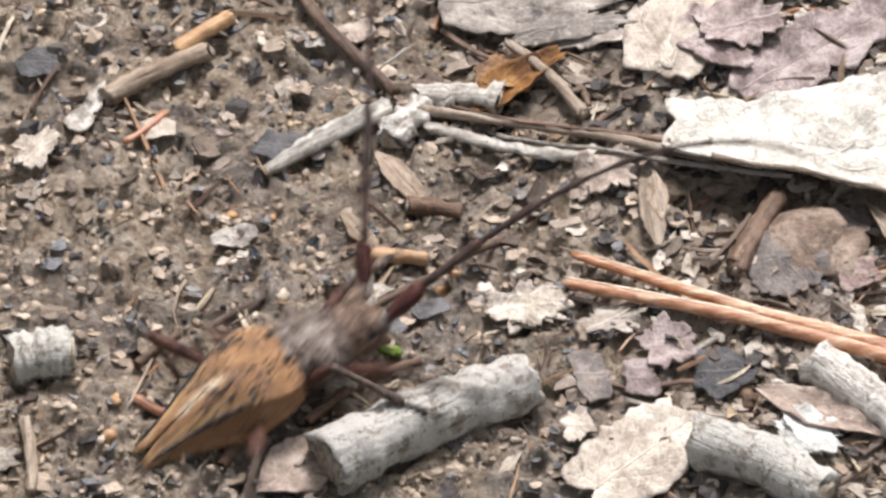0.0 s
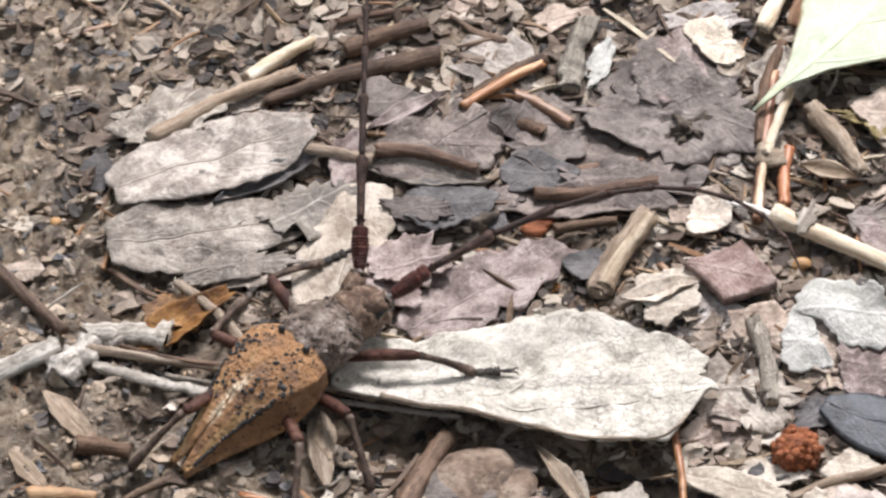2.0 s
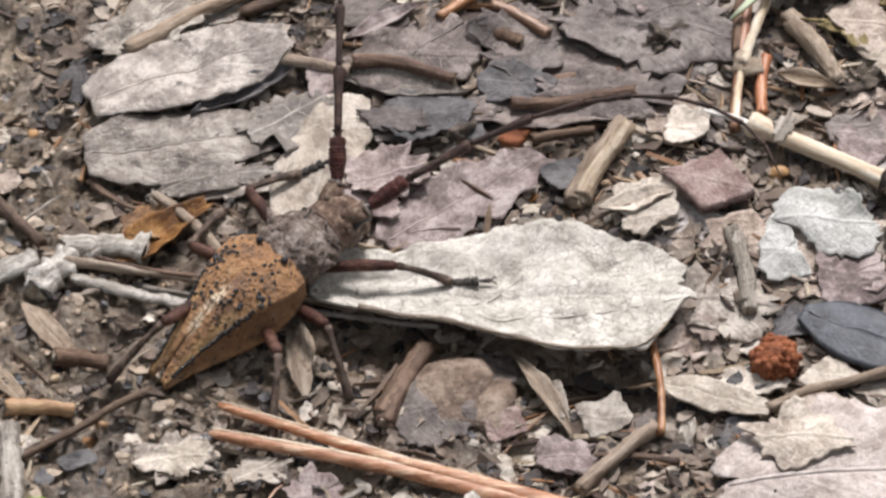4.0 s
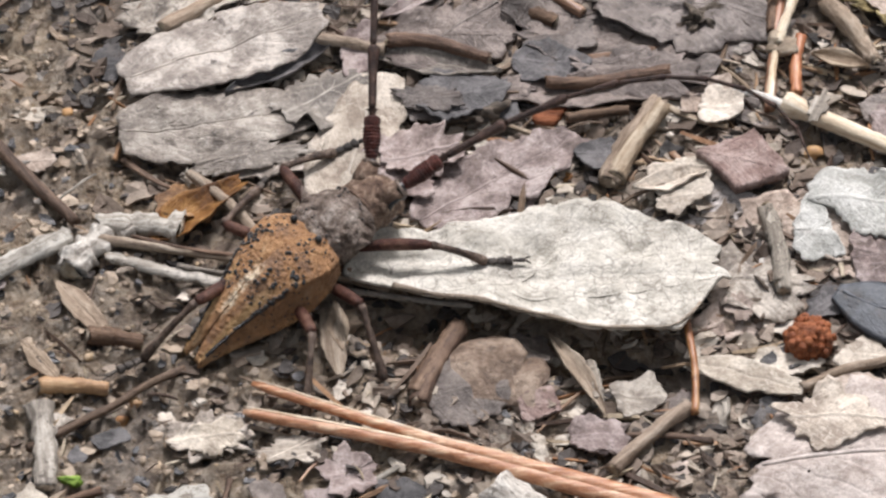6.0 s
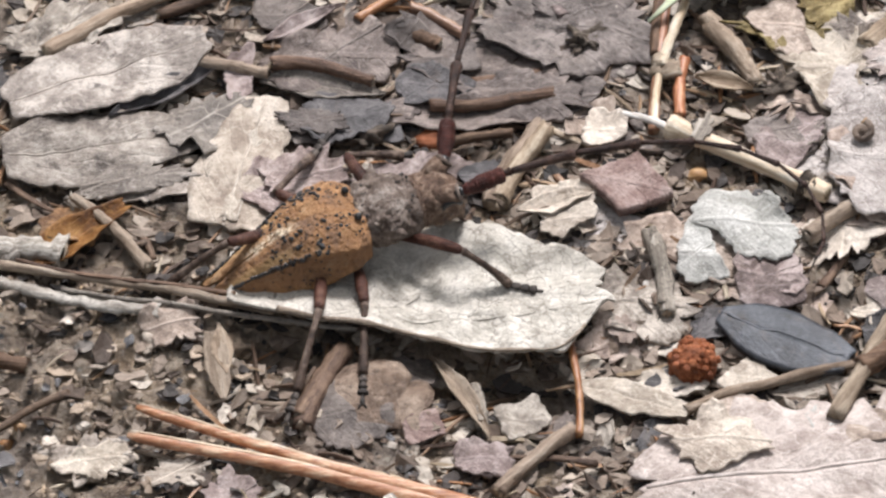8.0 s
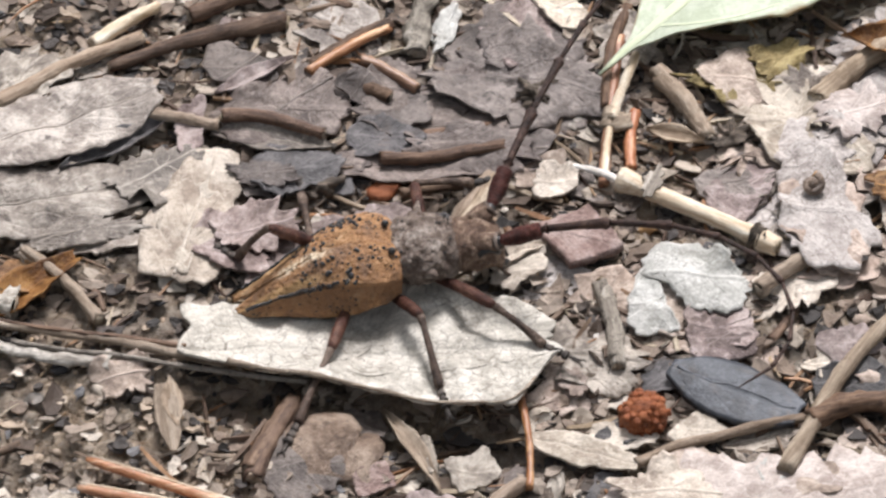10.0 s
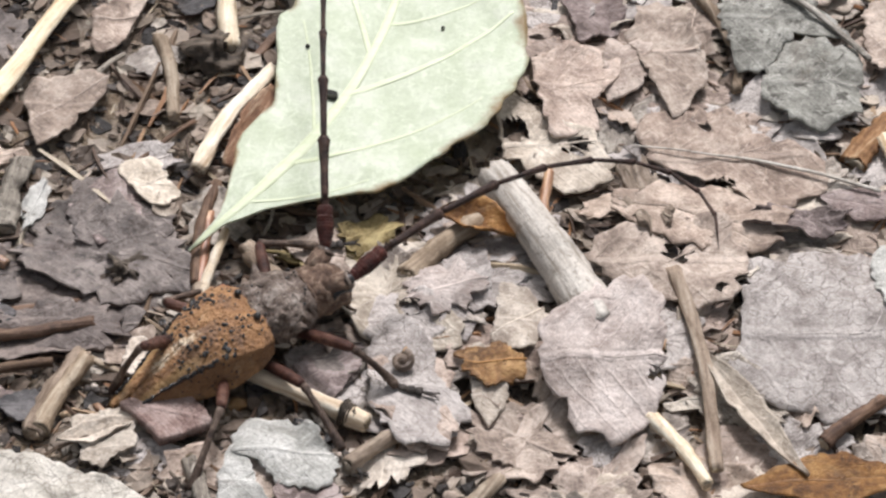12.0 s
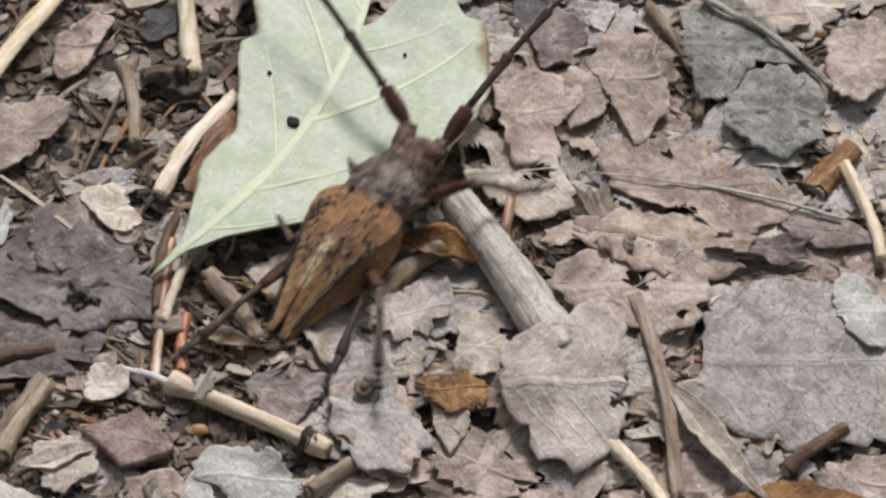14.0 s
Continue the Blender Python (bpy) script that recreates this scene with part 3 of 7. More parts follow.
def nugget(x, y, length, width, turn, mat, label, seed=1, high=0.7, rough=0.25, name="pebble", category="pebble", sink=0.25, group="", rings=9, n=14, fine=0.0, rise=0.0):
    """A rounded, uneven grain, seed, crumb or pebble."""
    v, f = [], []
    for a in range(1, rings):
        t = math.pi * a / rings
        for b in range(n):
            q = 2 * math.pi * b / n
            d = (math.sin(t) * math.cos(q), math.sin(t) * math.sin(q), math.cos(t))
            k = 1 + rough * float(vnoise(d[0] * 1.4 + seed, d[1] * 1.4 + d[2] * 1.1, seed)) + fine * float(vnoise(d[0] * 4.5 + seed, d[1] * 4.5 + d[2] * 3.7, seed + 1))
            v.append((d[0] * k * length / 2, d[1] * k * width / 2, d[2] * k * width / 2 * high))
    v.append((0, 0, width / 2 * high))
    v.append((0, 0, -width / 2 * high))
    for a in range(rings - 2):
        for b in range(n):
            c = (b + 1) % n
            f.append((a * n + b, (a + 1) * n + b, (a + 1) * n + c, a * n + c))
    for b in range(n):
        c = (b + 1) % n
        f.append((len(v) - 2, b, c))
        f.append((len(v) - 1, (rings - 2) * n + c, (rings - 2) * n + b))
    z = float(ground_z(x, y)) + width / 2 * high * (1 - 2 * sink) + rise
    me = mesh_of(name, np.array(v) * MM, f)
    return thing(name, me, mat, label, category, frame_at(x, y, z, turn), group)


def gall(x, y, size, mat, label, seed=3):
    """A berry-like clump of small beads."""
    rnd = random.Random(seed)
    z = float(ground_z(x, y)) + size * 0.42
    ob = new("gall")
    ob.matrix_world = frame_at(x, y, z, 0)
    tagged(ob, label, "gall")
    core = part("core", bead_mesh(size * 0.40, 16), mat, ob)
    for k in range(110):
        t = math.acos(1 - 1.75 * (k + 0.5) / 110)
        q = k * 2.39996
        r = size * 0.40 * rnd.uniform(0.80, 1.10)
        b = part("bead", bead_mesh(size * rnd.uniform(0.045, 0.10), 8), mat, ob)
        b.location = (r * math.sin(t) * math.cos(q) * MM, r * math.sin(t) * math.sin(q) * MM, r * math.cos(t) * 0.9 * MM)
    return ob


def bead_mesh(r, n):
    v, f = [], []
    rings = n // 2 + 1
    for a in range(1, rings):
        t = math.pi * a / rings
        for b in range(n):
            q = 2 * math.pi * b / n
            k = 1 + 0.15 * float(vnoise(a * 0.9 + r * 31, b * 0.8, 3))
            v.append((r * k * math.sin(t) * math.cos(q) * MM, r * k * math.sin(t) * math.sin(q) * MM, r * k * math.cos(t) * MM))
    v += [(0, 0, r * MM), (0, 0, -r * MM)]
    for a in range(rings - 2):
        for b in range(n):
            d = (b + 1) % n
            f.append((a * n + b, (a + 1) * n + b, (a + 1) * n + d, a * n + d))
    for b in range(n):
        d = (b + 1) % n
        f.append((len(v) - 2, b, d))
        f.append((len(v) - 1, (rings - 2) * n + d, (rings - 2) * n + b))
    return mesh_of("bead", v, f)


def leaf_spot(leaf_ob, x, y, size):
    """A dark decayed spot on the skin of a leaf, seated on its nearest point."""
    inv = leaf_ob.matrix_world.inverted()
    p = inv @ Vector((x * MM, y * MM, 0))
    near = min(leaf_ob.data.vertices, key=lambda v: (v.co.x - p.x) ** 2 + (v.co.y - p.y) ** 2 - v.co.z * 1e-6)
    v, f = [], []
    n = 12
    for ring, h in ((1.0, -0.25), (0.9, 0.06), (0.0, 0.10)):
        for k in range(n):
            a = 2 * math.pi * k / n
            r = size / 2 * ring * (1 + 0.3 * float(vnoise(math.cos(a) * 2 + x, math.sin(a) * 2 + y, 5)))
            v.append((p.x + r * math.cos(a) * MM, p.y + r * math.sin(a) * MM, near.co.z + (h + 0.3) * MM))
    for q in range(2):
        for k in range(n):
            i = (k + 1) % n
            f.append((q * n + k, q * n + i, (q + 1) * n + i, (q + 1) * n + k))
    part("spot", mesh_of("spot", v, f), SPOT, leaf_ob, "dark decayed spot")


def rib_on(leaf_ob, nu, nv, a, b, r, mat, text="raised vein of the leaf"):
    """A vein or rolled edge along a line of the leaf's own along-across space."""
    c = []
    for q in np.linspace(0, 1, 40):
        i = (a[0] + (b[0] - a[0]) * q) * (nu - 1)
        j = (a[1] + (b[1] - a[1]) * q + 1) / 2 * (nv - 1)
        j = min(j + 0.25 * float(vnoise(q * 9 + r * 50, a[0] * 7, 3)) if abs(a[1]) < 0.9 else j, nv - 1)
        c.append(np.array(leaf_ob.data.vertices[int(round(i)) * nv + int(max(j, 0))].co) / MM)
    c = np.array(c)
    k = np.ones(5) / 5
    for d in range(3):
        c[2:-2, d] = np.convolve(c[:, d], k, mode="valid")
    c[:, 2] += 0.03
    rad = r * (1 + 0.35 * vnoise(np.arange(40) * 0.6, np.full(40, a[0]), 9)) * np.linspace(1.0, 0.45, 40)
    v, f = tube(c, rad, 8, 0.05 if r < 0.25 else 0.25, 4, 0.35 if r < 0.25 else 1.0)
    part("vein", mesh_of("vein", np.array(v) * MM, f, np.zeros((len(v), 2))), mat, leaf_ob, text)


def snail_shell(x, y, size, label):
    """A flat coiled shell lying on its side."""
    ob = new("snail_shell")
    ob.matrix_world = pose(x * MM, y * MM, (float(ground_z(x, y)) + 3.0) * MM, 22, -12, 40)
    tagged(ob, label, "shell")
    q = np.linspace(0.0, 1.0, 70)
    th = q * 2 * math.pi * 3.1
    rad = size * 0.36 * np.exp((q - 1) * 2.3)
    c = np.stack([rad * np.cos(th), rad * np.sin(th), size * 0.30 * (1 - q) ** 1.3 + 0.2], -1)
    v, f = tube(c, size * 0.20 * np.exp((q - 1) * 2.1), 12, 0.03, 2)
    part("whorl", mesh_of("whorl", np.array(v) * MM, f), SHELL, ob)
    v, f = tube([c[-1] + (0, -0.02, 0), c[-1], c[-1] + (-0.02, 0.1, 0)], [size * 0.16, size * 0.21, size * 0.20], 12)
    part("lip", mesh_of("lip", np.array(v) * MM, f), ORANGE, ob, "orange-brown lip of the shell")


# ---- the litter, piece by piece ----

# the bleached leaf with its stalk, and the leaves about it
stick(-48.7, -10.2, 15.6, 2.7, 36, WHITE_WOOD, "pale grey weathered stalk, tapering", rise=1.2, taper=(0.55, 1.1), rough=0.25, flat=0.7, seed=1)
stick(-39.1, -7.5, 8.9, 4.0, 47, WHITE_WOOD, "weathered pale grey stalk lying on litter", rise=1.4, taper=(0.9, 0.8), rough=0.4, bend=0.12, flat=0.7, seed=2)
stick(-35.1, -4.7, 9.1, 3.1, -6, WHITE_WOOD, "weathered pale grey stalk lying on litter", rise=1.9, taper=(0.7, 1.1), rough=0.3, bend=0.06, flat=0.7, seed=3)
leaf(2.6, 2.7, 20.1, 8.6, 35, PURPLE_LEAF, "purplish brown decaying leaf piece", rise=1.5, profile=(0.6, 0.95, 1.0, 0.9, 0.8, 0.4), jag=0.12, lobes=0.12, seed=4)
flake(-38.6, 18.4, 4.8, 5.5, 0, DARK_LEAF, "dark wet leaf flake on the mud", rise=1.0, seed=5)
stick(-11.9, 31.3, 19.9, 2.4, 18, BROWN_WOOD, "dark brown twig lying in the litter", rise=1.2, taper=(0.5, 1.0), seed=6)
stick(4.5, 31.0, 10.8, 1.6, 36, BROWN_WOOD, "dark brown twig lying in the litter", rise=1.2, seed=7)
stick(-13.3, 20.7, 7.8, 1.4, -14, DULL_STRAW, "dull brown dry stalk lying on litter", rise=1.6, seed=8)
leaf(-3.8, 18.0, 13.4, 4.7, -10, WET_LEAF, "damp grey-brown leaf pressed into the mud", rise=1.4, cup=0.3, seed=9)
flake(4.5, 14.9, 5.0, 3.9, -18, DAMP_LEAF, "dark brown damp leaf, flat on the mud", rise=1.4, seed=10)
leaf(14.9, 20.2, 18.5, 7.1, -7, DAMP_LEAF, "dark brown damp leaf, flat on the mud", rise=1.2, profile=(0.3, 0.8, 1, 0.9, 0.8, 0.6), seed=11)
leaf(14.4, 14.7, 23.1, 5.5, 4, DAMP_LEAF, "dark brown damp leaf, flat on the mud", rise=1.5, profile=(0.4, 0.9, 1.0, 0.9, 0.7, 0.3), cup=0.2, seed=12)

leaf(-26.6, 19.6, 23.0, 9.6, 24, WET_LEAF, "broad damp grey leaf, its edge lifted", rise=2.1, profile=(0.5, 0.9, 1.0, 1.0, 0.8, 0.35), jag=0.035, roll=-0.10, wave=0.9, seed=321)
leaf(-20.3, 17.6, 15.0, 3.2, 36, DARK_LEAF, "dark wet folded leaf edge", rise=1.6, cup=0.6, seed=322)
leaf(-27.0, 9.6, 21.0, 9.0, 9, WET_LEAF, "broad damp grey leaf pressed on the mud", rise=1.7, profile=(0.6, 0.95, 1.0, 0.95, 0.8, 0.5), jag=0.04, wave=0.9, seed=323)
flake(-16.4, 13.2, 12.0, 9.0, 40, WET_LEAF, "torn damp grey-brown leaf piece", rise=1.6, wave=0.7, rag=0.24, seed=324)
flake(-24.0, 4.8, 15.0, 4.4, 4, WET_LEAF, "thin damp grey leaf strip, torn", rise=1.7, wave=0.6, rag=0.24, seed=325)
flake(-31.0, 26.0, 15.0, 8.5, 30, WET_LEAF, "damp pale grey-brown leaf under a twig", rise=1.3, wave=0.6, rag=0.2, seed=326)
flake(23.0, 26.5, 21.0, 15.0, -12, DAMP_LEAF, "broad dark damp leaf, flat on the mud", rise=1.7, wave=0.7, rag=0.2, seed=327)
flake(9.5, 24.0, 15.0, 10.0, 18, DAMP_LEAF, "broad dark damp leaf, torn", rise=1.5, wave=0.7, rag=0.24, seed=328)
flake(17.0, 16.4, 15.0, 8.0, -4, DAMP_LEAF, "dark damp leaf with a lifted edge", rise=2.0, wave=0.7, rag=0.2, seed=329)

leaf(-12.0, 7.0, 19.0, 10.0, 76, PALE_LEAF, "pale cream leaf piece, brown towards its tip", rise=1.7, profile=(0.7, 0.9, 1.0, 0.85, 0.7, 0.5), jag=0.05, roll=-0.06, wave=0.6, seed=331)
flake(-4.6, 12.6, 8.5, 4.0, -8, DAMP_LEAF, "dark brown rotting leaf, wet", rise=2.4, wave=0.6, rag=0.24, seed=332)
flake(-5.8, 5.2, 10.5, 8.0, 20, PURPLE_LEAF, "thin purplish brown leaf scrap on a paler leaf", rise=2.5, wave=0.4, rag=0.2, seed=333)

# the straw, the needle bundle and the pieces beside them
stick(30.3, 12.7, 6.2, 0.9, -26, WHITE_CHIP, "thin white peeled end of a straw", rise=2.0, taper=(0.7, 1.0), seed=13)
stick(41.1, 6.9, 19.0, 2.0, -30, STRAW, "pale yellow straw stalk with swollen nodes", rise=2.1, knots=((0.02, 0.45), (0.87, 0.42), (0.99, 0.2)), rough=0.05, bend=0.01, n=60, seed=14)
stick(47.3, 3.4, 1.3, 2.75, -30, SOIL, "dark ring of dirt round a straw node", rise=2.2, rough=0.2, bend=0.0, name="node_ring", category="straw node", seed=314)
flake(36.3, 10.5, 4.2, 2.0, 70, GREY_WOOD, "frayed grey sheath on a straw", rise=3.2, curl=0.5, rag=0.3, name="straw_sheath", category="sheath", seed=315)
stick(32.3, 22.1, 21.2, 1.2, 84, NEEDLE, "reddish-brown dry pine needle", rise=1.4, bend=0.01, seed=15)
stick(33.6, 25.0, 9.5, 1.2, 72, STRAW, "pale thin straw through a knot", rise=2.0, bend=0.01, seed=16)
stick(31.7, 16.6, 8.0, 0.9, 84, STRAW, "pale thin straw below a knot", rise=1.8, bend=0.01, seed=316)
stick(34.5, 18.0, 8.3, 1.4, 85, NEEDLE, "reddish-brown dry pine needle", rise=1.2, seed=17)
nugget(32.2, 20.6, 3.2, 2.8, 20, DULL_STRAW, "brown knot tying a bundle of needles", rough=0.5, fine=0.3, rise=1.6, name='seed', category='seed', seed=18)
stick(40.1, 22.5, 9.6, 2.1, -58, DULL_STRAW, "dull brown dry stalk lying on litter", rise=1.2, seed=19)
leaf(38.9, 18.5, 6.3, 2.7, -15, DULL_STRAW, "dull brown dry stalk lying on litter", rise=1.7, cup=0.6, seed=20)
pod = leaf(44.3, -16.6, 14.6, 7.2, -24, SLATE, "slate-dark smooth seed pod, leaf-shaped", rise=2.2, profile=(0.25, 0.8, 1.0, 1.0, 0.85, 0.4), jag=0.015, cup=-0.1, rib=None, thick=0.8, wave=0.15, name='seed_pod', category='seed pod', seed=21)
rib_on(pod, 44, 15, (0.04, 0.15), (0.96, 0.15), 0.14, SLATE, "raised seam of the pod")
gall(34.7, -20.2, 5.8, LUMP, "rusty red granular lump on litter")
stick(56.0, -16.2, 26.6, 2.0, 59, DULL_STRAW, "long straight dull brown stalk", rise=2.0, seed=22)
stick(57.2, -19.3, 10.6, 2.7, 12, BROWN_WOOD, "dark brown twig lying in the litter", rise=1.8, bend=0.12, seed=23)
leaf(28.2, -24.8, 12.5, 4.0, -21, PALE_LEAF, "pale beige dry leaf, torn at the edges", rise=1.5, profile=(0.3, 0.9, 1, 0.8, 0.4), seed=24)
stick(42.9, -23.1, 19.7, 1.2, 21, DULL_STRAW, "dull brown dry stalk lying on litter", rise=1.5, seed=25)
stick(22.3, -23.3, 13.2, 0.9, -86, NEEDLE, "reddish-brown dry pine needle", rise=1.8, bend=0.03, seed=26)
stick(31.6, -8.3, 10.1, 1.9, -83, GREY_WOOD, "weathered pale grey stalk lying on litter", rise=1.2, seed=27)
nugget(30.0, -8.5, 1.2, 1.2, 0, WHITE_CHIP, "tiny white speck of grit", name='pebble', category='pebble', seed=28)
flake(27.5, -15.0, 2.8, 4.2, 33, TAN_LEAF, "pinkish tan dry leaf, ragged and curled", rise=1.3, seed=29)

# mud in front of the bleached leaf
stick(-3.6, -23.6, 11.4, 2.3, 68, BROWN_WOOD, "short dark brown twig with an orange broken end", rise=1.3, taper=(1.0, 0.8), seed=30)
nugget(0.9, -23.8, 9.8, 9.5, 0, CLAY, "smooth lump of damp brown mud", high=0.32, rough=0.3, fine=0.06, name='clod', category='clod', seed=31)
nugget(5.4, -25.1, 5.3, 7.1, 0, CLAY, "small lump of damp brown mud", high=0.35, rough=0.4, fine=0.1, name='clod', category='clod', seed=32)
leaf(10.6, -24.6, 13.5, 2.1, -63, DULL_STRAW, "dull brown dry stalk lying on litter", rise=1.5, bow=0.1, cup=0.5, seed=33)
stick(12.3, -25.8, 5.3, 1.5, -80, GREY_WOOD, "weathered pale grey stalk lying on litter", rise=1.0, seed=34)
flake(13.3, -32.9, 6.4, 6.3, 3, PURPLE_LEAF, "purplish brown decaying leaf piece", rise=1.3, seed=35)
stick(18.2, -33.0, 11.9, 1.7, 47, DULL_STRAW, "dull brown dry stalk lying on litter", rise=1.4, seed=36)
def needle_pair():
    """Two long needles that part at the tip and lie side by side in one sheath."""
    ob = new("pine_needles")
    ob.matrix_world = frame_at(-23.4, -28.4, 0, 0)
    tagged(ob, "pair of long glossy reddish-brown pine needles, tips spread", "pine needle")
    q = np.linspace(0, 1, 50)
    line = np.stack([54 * q, -17.8 * q - 1.4 * q * q, 2.3 + 0.9 * q], -1)
    for side, r in ((1, 0.80), (-1, 0.92)):
        gap = np.interp(q, (0, 0.2, 0.36, 1), (1.75, 0.95, 0.38, 0.44))
        c = line + np.stack([0.25 * gap * side, gap * side, 0.15 * side + 0 * q], -1)
        v, f = tube(c, r * np.interp(q, (0, 0.03, 0.3, 1), (0.35, 0.75, 0.9, 1.25)), 10, 0.03, 3 + side, 0.8)
        part("needle", mesh_of("needle", np.array(v) * MM, f), LONG_NEEDLE, ob)
        v, f = tube(c + (0.1, 0.30 * r, 0.62 * r), r * np.interp(q, (0, 0.1, 0.5, 1), (0.08, 0.18, 0.24, 0.28)), 6, 0.15, 7 + side, 0.6)
        part("pale_edge", mesh_of("pale_edge", np.array(v) * MM, f), STRAW, ob, "pale worn edge of the needle")


needle_pair()
flake(36.5, -31.4, 10.8, 8.2, -0, PALE_LEAF, "pale beige dry leaf, torn at the edges", rise=2.8, seed=39)
leaf(45.5, -34.6, 34.0, 18.0, 9, PINK_LEAF, "pale pinkish dry leaf, flat with a faint midrib", rise=1.9, profile=(0.55, 0.8, 0.95, 1, 0.95, 0.9, 0.7), jag=0.09, lobes=0.08, seed=40)
nugget(-36.3, -28.0, 1.7, 1.5, 0, ORANGE, "pale orange seed on the mud", name='seed', category='seed', seed=41)
flake(-19.4, -14.8, 6.7, 6.0, 14, TAN_LEAF, "pinkish tan dry leaf, ragged and curled", rise=1.6, curl=2.0, seed=42)
nugget(-21.3, -16.1, 2.4, 2.1, 0, PALE_LEAF, "pale rounded nub on a leaf", name='seed', category='seed', seed=43)
nugget(-13.1, -15.7, 3.3, 3.0, 0, DULL_STRAW, "mossy yellow-brown crumb under the leaf", fine=0.45, rough=0.6, name='clod', category='clod', seed=44)
leaf(-14.6, -20.2, 8.8, 2.6, -82, DULL_STRAW, "dull brown dry stalk lying on litter", rise=1.1, profile=(0.7, 1, 1, 0.8, 0.2), seed=45)
leaf(-29.2, -2.3, 12.2, 5.0, 36, RUST_LEAF, "rusty orange-brown curled dry leaf", rise=1.6, profile=(0.5, 1, 0.9, 0.6, 0.3), cup=0.5, seed=46)
stick(-25.9, -2.3, 13.4, 1.6, -53, DULL_STRAW, "dull brown dry stalk lying on litter", rise=1.8, taper=(0.6, 1.0), seed=47)

# front of the place
stick(-37.1, -48.6, 23.6, 7.0, 29, BARK_WOOD, "stout twig with flaking grey-white bark, broken off", rise=2.6, rough=0.12, sides=18, n=36, bend=0.01, seed=48)
leaf(-49.9, -52.9, 11.8, 7.4, 40, TAN_LEAF, "pinkish pale leaf under the twig", rise=1.4, seed=49)
stick(-44.6, -34.3, 11.2, 2.8, -85, GREY_WOOD, "bleached splinter of wood, split fibres", rise=1.6, flat=0.5, rough=0.2, seed=50)
flake(-45.5, -42.0, 4.9, 4.4, 0, PALE_LEAF, "pale beige dry leaf, torn at the edges", rise=1.3, seed=51)
stick(-77.1, -39.1, 6.3, 5.9, 7, BARK_WOOD, "bark stub with a torn orange end", rise=1.8, rough=0.12, seed=52)
nugget(-69.3, -45.2, 1.4, 1.4, 0, ORANGE, "orange grain in the mud", name='seed', category='seed', seed=53)
nugget(-70.0, -49.2, 1.5, 1.9, 0, ORANGE, "pale orange grain in the mud", name='seed', category='seed', seed=54)
nugget(-54.2, -19.7, 1.1, 1.0, 0, ORANGE, "pale grain on the mud", name='seed', category='seed', seed=55)
nugget(-58.4, -20.1, 1.4, 1.2, 0, ORANGE, "pale grain on the mud", name='seed', category='seed', seed=56)
nugget(-41.3, -38.3, 2.4, 1.4, 0, MOSS, "tiny bright green moss sprig", fine=0.5, name='moss', category='moss', seed=57)
leaf(-15.8, -51.9, 14.4, 9.9, 43, PALE_LEAF, "pale beige dry leaf, torn at the edges", rise=1.6, profile=(0.7, 1, 1, 0.9, 0.6), jag=0.1, seed=58)
flake(-22.1, -48.0, 4.0, 5.1, 2, PALE_LEAF, "yellowish dried husk, curled up", rise=1.6, curl=2.0, seed=59)
stick(-3.2, -54.5, 14.8, 6.1, -29, BARK_WOOD, "stout twig with pale flaking bark", rise=2.2, seed=60)
stick(7.0, -45.6, 13.5, 5.2, -43, WHITE_WOOD, "pale broken piece of stalk", rise=2.2, rough=0.1, seed=61)
flake(1.5, -50.3, 8.2, 5.8, -10, WHITE_LEAF, "whitish grey-green leaf piece with cracks", rise=1.6, seed=62)
leaf(2.5, -47.2, 14.4, 5.6, -26, TAN_LEAF, "pinkish tan dry leaf, ragged and curled", rise=1.7, cup=0.3, seed=63)
nugget(-4.8, -44.0, 2.6, 3.1, 0, BROWN_WOOD, "brown dried bud in litter", rough=0.4, name='bud', category='bud', seed=64)
flake(-18.8, -34.2, 7.6, 3.7, 10, PALE_LEAF, "pale beige dry leaf, torn at the edges", rise=1.2, rag=0.25, seed=65)
flake(-27.8, -32.0, 9.9, 5.9, -2, WET_LEAF, "damp grey-brown leaf pressed into the mud", rise=1.1, rag=0.25, seed=66)
flake(-12.8, -37.6, 6.8, 6.6, 9, PURPLE_LEAF, "purplish brown decaying leaf piece", rise=1.2, seed=67)
stick(-62.2, 4.8, 7.3, 1.9, 38, ORANGE, "orange-brown splinter in the mud", rise=1.2, seed=68)
stick(-66.8, -0.7, 12.7, 2.4, 32, DULL_STRAW, "pale grey-brown stalk half sunk in mud", rise=1.2, seed=69)
flake(-79.0, -11.2, 6.0, 4.8, 49, PALE_LEAF, "pale beige dry leaf, torn at the edges", rise=1.3, seed=70)
stick(-49.1, 7.6, 26.8, 1.5, -57, BROWN_WOOD, "thin grey-brown twig on mud", rise=1.2, bend=-0.04, seed=71)
stick(-37.3, -19.1, 5.6, 2.0, -8, BROWN_WOOD, "dark brown twig lying in the litter", rise=1.0, seed=72)
leaf(-40.5, -15.8, 9.7, 2.7, -51, DULL_STRAW, "dull brown dry stalk lying on litter", rise=1.2, profile=(0.2, 0.9, 1, 0.7, 0.2), seed=73)
stick(-41.4, -25.8, 7.0, 1.8, 2, ORANGE, "pinkish brown splinter in litter", rise=1.0, seed=74)
nugget(-35.1, -27.0, 1.5, 1.4, 0, ORANGE, "pale orange seed on the mud", name='seed', category='seed', seed=75)
stick(-37.8, -29.1, 19.4, 1.0, 34, BROWN_WOOD, "dark brown twig lying in the litter", rise=1.1, seed=76)
nugget(-43.1, 12.3, 1.2, 1.2, 0, ORANGE, "orange grain on the mud", name='seed', category='seed', seed=77)
